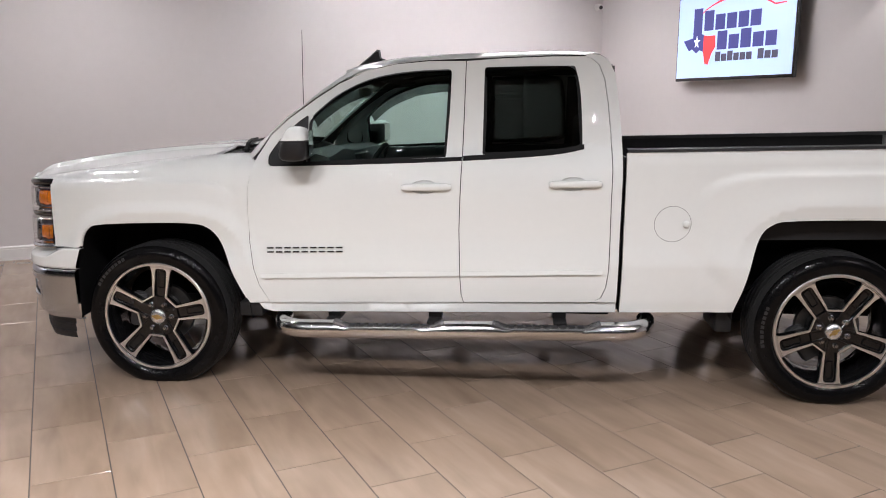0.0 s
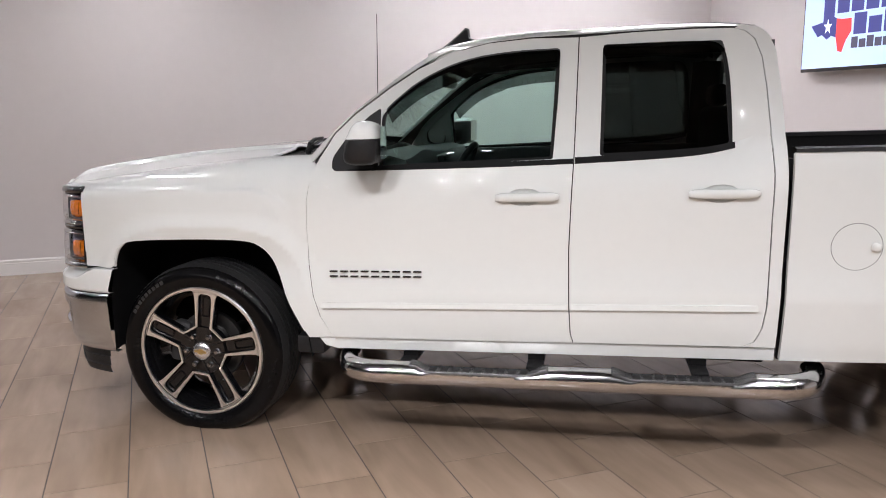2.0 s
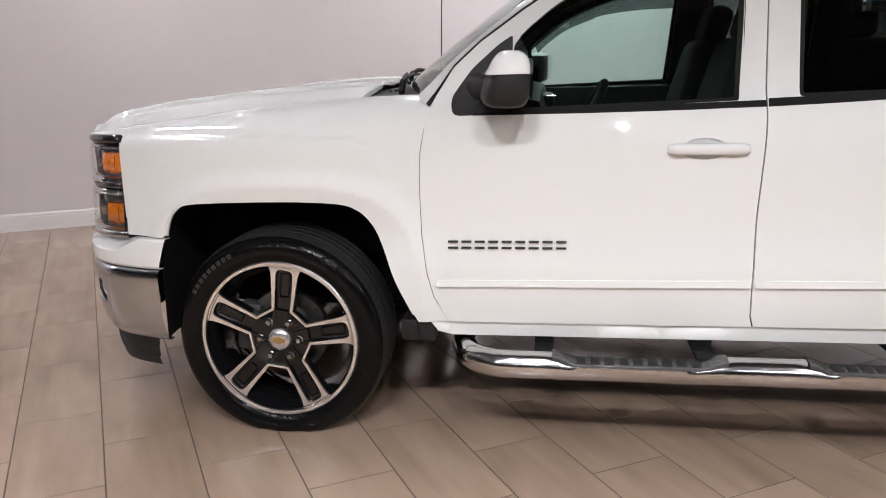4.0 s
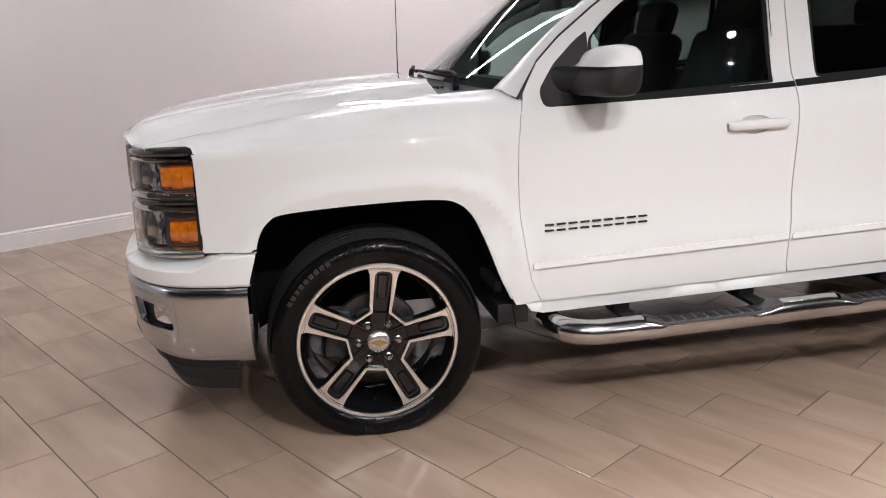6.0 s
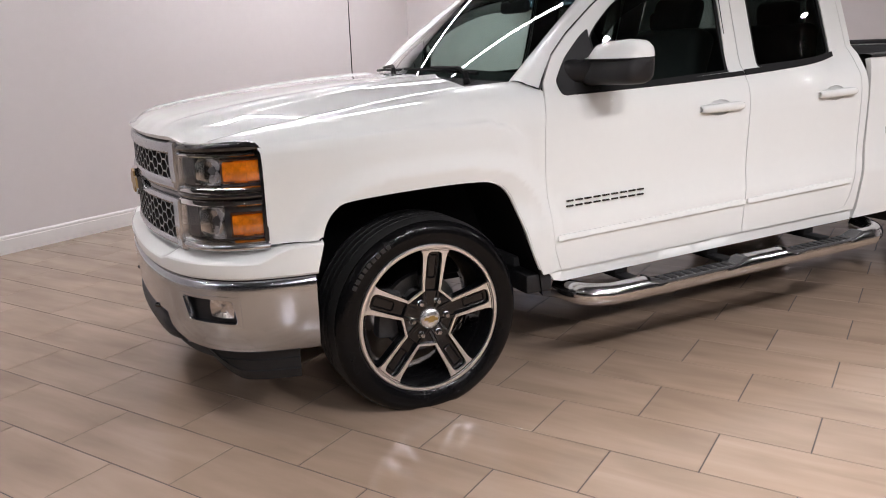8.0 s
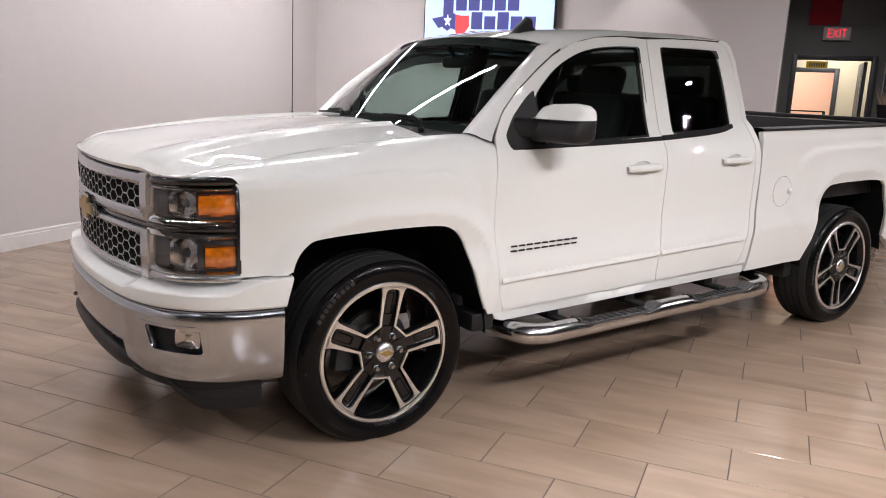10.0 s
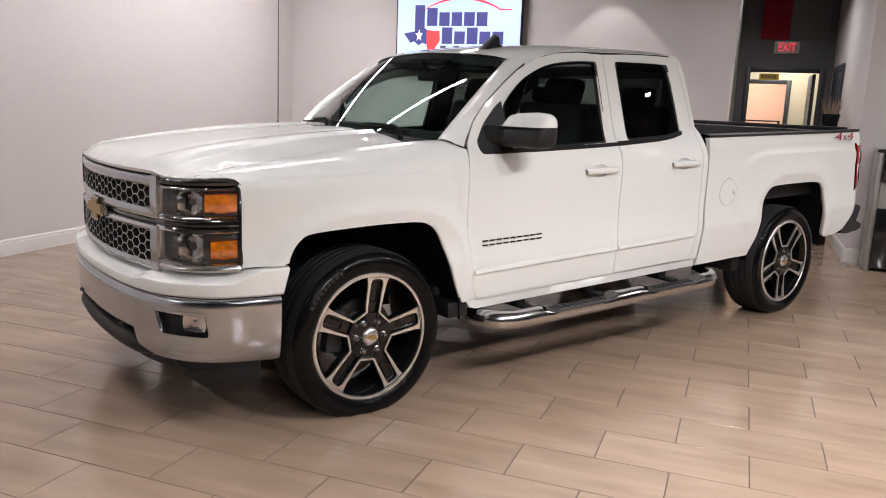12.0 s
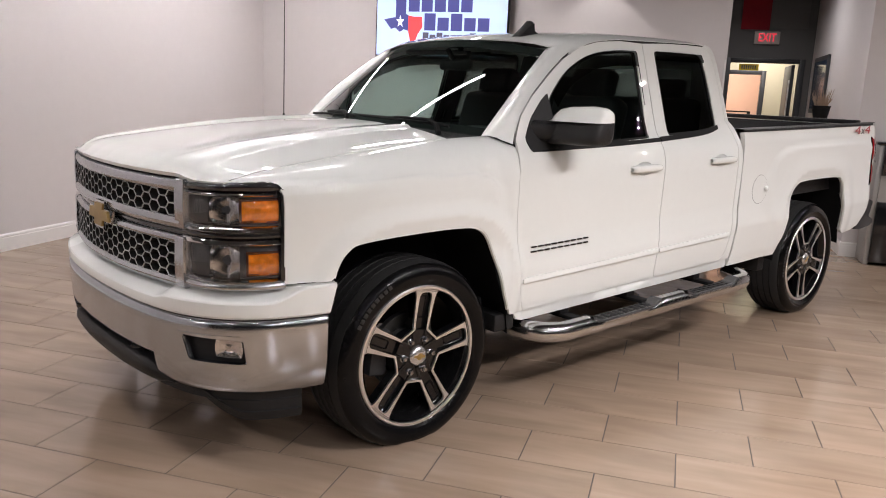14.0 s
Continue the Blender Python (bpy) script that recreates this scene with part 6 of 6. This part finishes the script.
# cab back with its window
bk = loft("cab_back", [[(2.49 + 0.035 * (1 - (z - 0.5) / 1.25), y if abs(y) < 0.7 else math.copysign(width(2.49, z) - 0.05, y), z) for z in (0.45, 0.9, 1.25, 1.26, 1.62, 1.63, 1.71)] for y in (-0.86, -0.60, -0.59, 0, 0.59, 0.60, 0.86)], PAINT, truck, "white cab rear panel", skip=lambda i, j: 2 <= i <= 3 and 3 <= j <= 3)
loft("rear_window", [[(2.512 + 0.03 * (1 - (z - 0.5) / 1.25), y, z) for z in (1.25, 1.45, 1.63)] for y in (-0.61, 0, 0.61)], PRIVACY, bk)
boxed("cab_floor", (0.5, -0.80, 0.47), (2.50, 0.80, 0.52), DASH, truck, 0.01)

# ---- cargo bed, tailgate, rear bumper ----
loft("bed_floor", [[(x, y, 0.80) for y in (-0.88, 0, 0.88)] for x in (2.56, 3.5, 4.6)], PLASTIC, truck, "black cargo bed liner", thick=0.02)
boxed("bed_bulkhead", (2.553, -0.87, 0.45), (2.575, 0.87, 1.285), PLASTIC, truck, 0.004)
gate = boxed("tailgate", (4.62, -0.80, 0.79), (4.69, 0.80, 1.36), PAINT, truck, 0.015)
boxed("gate_liner", (4.606, -0.78, 0.81), (4.619, 0.78, 1.355), PLASTIC, gate, 0.004)
boxed("gate_cap", (4.615, -0.80, 1.362), (4.695, 0.80, 1.395), PLASTIC, gate, 0.008)
rb = []
for j in range(41):
    k = -1 + 2 * j / 40
    y = 0.955 * math.copysign(abs(k) ** 0.95, k)
    e = ease((abs(k) - 0.86) / 0.14)
    d = 0.012 * e
    rb.append([(p + d, y * (1 - 0.012 * e * q), z) for p, z, q in ((4.60, 0.655, 1), (4.66, 0.662, 0.3), (4.745, 0.640, 0), (4.752, 0.618, 0), (4.70, 0.500, 0), (4.80, 0.485, 0), (4.80, 0.455, 0), (4.74, 0.435, 0), (4.56, 0.425, 0), (4.47, 0.435, 0.4), (4.50, 0.50, 1), (4.60, 0.655, 1))])
cap = lambda r: [tuple(np.mean(np.array(r), axis=0))] * len(r)
rb = [cap(rb[0]), *rb, cap(rb[-1])]
rbm = loft("rear_bumper", rb, BUMPER_BLACK, truck, "satin black rear step bumper", sharp=30)
boxed("step_pad", (4.70, -0.40, 0.615), (4.79, 0.40, 0.625), PLASTIC, rbm, 0.006, Matrix.Translation((0, 0, 0)))

# ---- underbody ----
boxed("underbody", (-0.60, -0.52, 0.40), (4.50, 0.52, 0.50), LINER, truck, 0.02)
for y in (-0.42, 0.42):
    boxed("frame_rail", (-0.75, y - 0.05, 0.36), (4.60, y + 0.05, 0.50), LINER, truck, 0.01)
boxed("inner_sill", (0.60, -0.90, 0.44), (2.50, 0.90, 0.47), LINER, truck, 0.01)
bm = bmesh.new()
tube(bm, [(3.645, -0.80, 0.397), (3.645, 0.80, 0.397)], 0.045, 14)
bmesh.ops.create_uvsphere(bm, u_segments=18, v_segments=12, radius=0.14, matrix=Matrix.Translation((3.66, 0.0, 0.397)))
part("rear_axle", bm, CAST, truck)
bm = bmesh.new()
tube(bm, [(0.0, -0.80, 0.38), (0.0, -0.35, 0.36), (0.0, 0.35, 0.36), (0.0, 0.80, 0.38)], 0.04, 12)
part("front_axle", bm, CAST, truck)
bm = bmesh.new()
tube(bm, [(0.9, 0.30, 0.38), (2.4, 0.30, 0.40), (3.0, 0.50, 0.42), (4.3, 0.62, 0.45), (4.62, 0.70, 0.47)], 0.035, 12)
part("exhaust_pipe", bm, STEEL, truck)

# ---- wheels ----


def make_wheel():
    bm = bmesh.new()
    lathe(bm, [(0.285, 0.03), (0.280, 0.018), (0.262, -0.02), (0.255, -0.10), (0.262, -0.20), (0.285, -0.235)], 72)
    w = part("wheel", bm, WHEEL_BLACK, truck, "black and machined five-spoke alloy wheel", 50)
    bm = bmesh.new()
    lathe(bm, [(0.2895, 0.018), (0.2905, 0.0285), (0.293, 0.0315), (0.304, 0.0315), (0.3085, 0.027), (0.309, 0.010)], 96)
    part("rim_edge", bm, MACHINED, w, "machined rim edge", 40)
    # tyre
    prof = [(0.300, 0.012), (0.309, 0.0255), (0.316, 0.030), (0.333, 0.0400), (0.356, 0.0420), (0.376, 0.0380), (0.391, 0.0270)]
    prof += [(0.4020, 0.012), (0.4080, -0.004)]
    for y0 in (-0.040, -0.085, -0.130, -0.175):
        prof += [(0.4120, y0 + 0.012), (0.4130, y0 + 0.005), (0.4050, y0 + 0.0035), (0.4050, y0 - 0.0035), (0.4130, y0 - 0.005)]
    prof += [(0.4090, -0.205), (0.4030, -0.218), (0.386, -0.240), (0.350, -0.248), (0.315, -0.240), (0.300, -0.225)]
    bm = bmesh.new()
    rings = lathe(bm, prof, 180)
    for i in range(180):
        for r in (7, 8, 9):
            if i % 2 == 0:
                v = rings[r][i]
                v.co.x *= 0.9955
                v.co.z *= 0.9955
        for r in (13, 14, 18, 19, 23, 24):
            if i % 3 == 0 and r < len(rings):
                v = rings[r][i]
                v.co.x *= 0.9935
                v.co.z *= 0.9935
    ty = part("tyre", bm, RUBBER, w, "black low-profile tyre with shiny sidewall", 30)
    me = ty.data
    me.materials.append(SIDEWALL)
    for p in me.polygons:
        c = p.center
        if math.hypot(c.x, c.z) < 0.396 and c.y > -0.02:
            p.material_index = 1
    bm = bmesh.new()
    for k in range(9):
        t = radians(23 + k * 4.0)
        m = Matrix.Rotation(-t, 4, "Y") @ Matrix.Translation((0.364, 0.0405, 0))
        box(bm, (-0.011, -0.002, -0.009), (0.011, 0.0012, 0.009), 0.0008, m)
    part("sidewall_bars", bm, RIBBON, ty)
    # spokes: a black channel with a machined face that runs round its pocket into the rim
    face_y = lambda r: float(np.interp(r, (0.05, 0.09, 0.14, 0.20, 0.26, 0.296), (0.0225, 0.0195, 0.0175, 0.0195, 0.0235, 0.0265)))
    OUTER = ((0.116, 0.0405), (0.150, 0.0435), (0.200, 0.0470), (0.245, 0.0505), (0.268, 0.0545), (0.281, 0.0615), (0.289, 0.0720), (0.2935, 0.0870))
    POCKET = ((0.113, 0.0305), (0.150, 0.0318), (0.200, 0.0328), (0.245, 0.0332), (0.258, 0.0325), (0.268, 0.0295), (0.274, 0.0230), (0.2765, 0.0135), (0.277, 0.0))
    for s in range(5):
        a0 = radians(90 + 72 * s)

        def at(r, off, y, a=a0):
            return Vector((r * math.cos(a) - off * math.sin(a), y, r * math.sin(a) + off * math.cos(a)))

        bm = bmesh.new()
        rows = []
        for r in (0.045, 0.09, 0.112, 0.116, 0.16, 0.21, 0.25, 0.268, 0.2768, 0.2795, 0.297):
            h = float(np.interp(r, (0.045, 0.116, 0.297), (0.033, 0.040, 0.054)))
            c = h - 0.0120
            y = face_y(r) - 0.0025
            deep = 0.017 if 0.115 < r < 0.277 else 0.004 if r < 0.115 else 0.0
            rows.append([at(r, -h, y - 0.05), at(r, -h, y - 0.003), at(r, -h + 0.003, y), at(r, -c, y), at(r, -c + 0.005, y - deep), at(r, c - 0.005, y - deep), at(r, c, y), at(r, h - 0.003, y), at(r, h, y - 0.003), at(r, h, y - 0.05)])
        grid = [[bm.verts.new(p) for p in row] for row in rows]
        for a, b in zip(grid, grid[1:]):
            for k in range(len(a) - 1):
                bm.faces.new((a[k], a[k + 1], b[k + 1], b[k]))
        sp = part("spoke", bm, WHEEL_BLACK, w, "", 35)
        # the raised edge of the slot in the channel's floor
        bm = bmesh.new()
        slot = round_corners([(0.165, -0.0165), (0.258, -0.0185), (0.258, 0.0185), (0.165, 0.0165)], 0.008, 4)
        tube(bm, [at(r, off, face_y(r) - 0.018) for r, off in slot + slot[:1]], 0.0032, 6, False)
        part("slot_edge", bm, WHEEL_BLACK, sp, "", 60)
        outline = [(r, -h) for r, h in OUTER] + [(r, h) for r, h in reversed(OUTER)] + [(r, h) for r, h in POCKET] + [(r, -h) for r, h in reversed(POCKET[:-1])]
        bm = bmesh.new()
        top = [bm.verts.new(at(r, h, face_y(math.hypot(r, h)))) for r, h in outline]
        rim = [bm.edges.new((top[k], top[(k + 1) % len(top)])) for k in range(len(top))]
        bmesh.ops.triangle_fill(bm, edges=rim, use_beauty=True)
        low = [bm.verts.new(v.co + Vector((0, -0.010, 0))) for v in top]
        for k in range(len(top)):
            j = (k + 1) % len(top)
            bm.faces.new((top[k], top[j], low[j], low[k]))
        # the short link at the hub to the next spoke's face
        a1 = a0 + radians(72)
        link = [at(0.116, 0.0405, face_y(0.116)), at(0.113, 0.0305, face_y(0.113)), at(0.113, -0.0305, face_y(0.113), a1), at(0.116, -0.0405, face_y(0.116), a1)]
        up = [bm.verts.new(p) for p in link]
        dn = [bm.verts.new(p + Vector((0, -0.010, 0))) for p in link]
        bm.faces.new(up)
        for k in (1, 3):
            j = (k + 1) % 4
            bm.faces.new((up[k], up[j], dn[j], dn[k]))
        part("machined_edge", bm, MACHINED, sp, "", 40)
    bm = bmesh.new()
    lathe(bm, [(0.001, 0.017), (0.045, 0.017), (0.060, 0.014), (0.098, 0.012), (0.112, 0.008), (0.118, -0.01), (0.12, -0.06)], 48)
    hub = part("hub", bm, WHEEL_BLACK, w, "", 40)
    for k in range(6):
        t = radians(53 + 60 * k)
        bm = bmesh.new()
        lathe(bm, [(0.001, 0.034), (0.009, 0.033), (0.0118, 0.028), (0.0118, 0.010)], 6)
        lathe(bm, [(0.0118, 0.018), (0.015, 0.016), (0.015, 0.008)], 16)
        bmesh.ops.translate(bm, verts=bm.verts, vec=(0.076 * math.cos(t), 0, 0.076 * math.sin(t)))
        part("lug_nut", bm, LUG, hub, "", 30)
    bm = bmesh.new()
    lathe(bm, [(0.001, 0.035), (0.024, 0.034), (0.039, 0.029), (0.0445, 0.020), (0.045, 0.012)], 36)
    cap = part("centre_cap", bm, CAP, hub, "silver centre cap with small gold emblem", 60)
    bm = bmesh.new()
    prism(bm, [(a * 0.23, b * 0.25) for a, b in em], lambda a, b, d: Vector((a, 0.0325 + d, b)), 0.0025)
    part("cap_emblem", bm, GOLD, cap)
    bm = bmesh.new()
    lathe(bm, [(0.06, -0.075), (0.165, -0.072), (0.168, -0.078), (0.168, -0.098), (0.06, -0.10)], 48)
    part("brake_disc", bm, STEEL, w)
    bm = bmesh.new()
    box(bm, (0.10, -0.115, -0.10), (0.195, -0.045, 0.10), 0.02)
    part("brake_caliper", bm, CAST, w)
    return w


wheel = make_wheel()
Y_HUB = 0.938
out_side = Matrix.Rotation(math.pi, 4, "Z")
wheel.matrix_basis = Matrix.Translation((0.0, -Y_HUB - 0.012, 0.377)) @ Matrix.Rotation(radians(7), 4, "Y") @ out_side


def copy_part(ob, m):
    made = {}
    for o in (ob, *ob.children_recursive):
        made[o] = o.copy()
        scene.collection.objects.link(made[o])
        made[o].parent = made.get(o.parent, o.parent)
    made[ob].matrix_basis = m
    return made[ob]


def settle(w, turn, low):
    """The tyre's foot, flattened on the floor under the turned wheel."""
    ty = next(c for c in w.children if c.name.startswith("tyre"))
    ty.data = ty.data.copy()
    back = turn.transposed()
    for v in ty.data.vertices:
        p = turn @ v.co
        if p.z < low:
            v.co = back @ Vector((p.x, p.y, low))


w2 = copy_part(wheel, Matrix.Translation((3.648, -Y_HUB, 0.397)) @ out_side @ Matrix.Rotation(radians(36), 4, "Y"))
w3 = copy_part(wheel, Matrix.Translation((0.0, Y_HUB, 0.377)) @ Matrix.Rotation(radians(20), 4, "Y"))
w4 = copy_part(wheel, Matrix.Translation((3.648, Y_HUB, 0.397)) @ Matrix.Rotation(radians(50), 4, "Y"))
for w in (wheel, w2, w3, w4):
    settle(w, w.matrix_basis.to_3x3(), -w.matrix_basis.translation.z)

# ---- chrome step bars ----
for sgn in (-1, 1):
    zc = lambda x: 0.345 + 0.0195 * (x - 0.74)
    path = [(0.70, 0.86, 0.36), (0.715, 0.93, 0.355), (0.75, 1.00, 0.352), (0.82, 1.042, 0.35), (0.92, 1.055, 0.35), (1.4, 1.055, 0.35), (2.0, 1.055, 0.35), (2.48, 1.055, 0.35), (2.58, 1.042, 0.35), (2.65, 1.00, 0.352), (2.685, 0.93, 0.355), (2.70, 0.86, 0.36)]
    sm = spline(path, 14)
    bm = bmesh.new()
    tube(bm, [(x, sgn * y, zc(x) + z - 0.35 + 0.012) for x, y, z in sm], 0.050, 20, True, (1.0, 1.0))
    for v in bm.verts:
        for x0, x1 in ((1.03, 1.62), (1.88, 2.44)):
            t = (v.co.x - x0) / (x1 - x0)
            if 0 < t < 1:
                dip = 0.036 * ease(t / 0.14) * ease((1 - t) / 0.14)
                top = zc(v.co.x) + 0.012 + 0.050 - dip
                v.co.z = min(v.co.z, top)
    bar = part("step_bar", bm, STAINLESS, truck, "polished chrome step bar with black treads", 60)
    for x0, x1 in ((1.03, 1.62), (1.88, 2.44)):
        rows = []
        for j in range(23):
            t = j / 22
            x = x0 + (x1 - x0) * t
            ends = ease(t / 0.14) * ease((1 - t) / 0.14)
            z = zc(x) + 0.012
            top = z + 0.050 - 0.036 * ends + 0.008 * ends
            ww = 0.040 + 0.007 * ends
            rows.append([(x, sgn * (1.055 + ww), top - 0.018), (x, sgn * (1.055 + ww), top - 0.008), (x, sgn * (1.055 + ww - 0.005), top), (x, sgn * 1.055, top + 0.001), (x, sgn * (1.055 - ww + 0.010), top), (x, sgn * (1.055 - ww), top - 0.020)])
        pad = loft("tread", rows, TREAD, bar, "dark grey rubber tread", flip=sgn > 0, sharp=40, shear=False)
        bm = bmesh.new()
        for k in range(9):
            x = x0 + 0.10 + (x1 - x0 - 0.2) * k / 8
            box(bm, (x - 0.016, min(sgn * 1.03, sgn * 1.085), zc(x) + 0.022), (x + 0.016, max(sgn * 1.03, sgn * 1.085), zc(x) + 0.0385), 0.003)
        part("tread_rib", bm, PLASTIC, pad)
    for x in (1.0, 1.56, 2.235):
        bm = bmesh.new()
        box(bm, (x - 0.035, min(sgn * 0.80, sgn * 1.03), zc(x) + 0.03), (x + 0.035, max(sgn * 0.80, sgn * 1.03), zc(x) + 0.05), 0.006)
        box(bm, (x - 0.035, min(sgn * 0.82, sgn * 0.93), zc(x) + 0.03), (x + 0.035, max(sgn * 0.82, sgn * 0.93), zc(x) + 0.13), 0.006)
        part("bracket", bm, TRIM_BLACK, bar)

# ---- floor tiles ----
rest = bmesh.new()
TURN_Z = Matrix.Rotation(ANG, 4, "Z")
k0, k1 = math.floor((U_NEAR - OU) / PU) - 1, math.ceil((U_HALL + 1.9 - OU) / PU) + 1
cells = []
for k in range(k0, k1):
    for h in range(-14, 32):
        if (h - k) % 2:
            continue
        a, b = (k + 0.5) * PU + OU, (h + 1) * PV + OV
        if not (U_NEAR - 0.1 < a < 10.5 and V_BACK - 0.3 < b < V_NEAR + 0.3):
            continue
        cells.append((a, b))
cells.sort(key=lambda c: (c[0] + 0.9) ** 2 + (c[1] - 2.2) ** 2)
for n, (a, b) in enumerate(cells):
    m = Matrix.Translation(room(a, b)) @ TURN_Z
    if n < 300:
        ob = new("tile", TILE_MESH)
        ob.parent = floor
        ob.matrix_basis = m
    else:
        tile_shape(rest, TURN_Z.inverted() @ m)
me = bpy.data.meshes.new("tile_field")
rest.to_mesh(me)
rest.free()
me.materials.append(TILE)
hang("tile_field", me, floor, kind="stuff").matrix_basis = TURN_Z
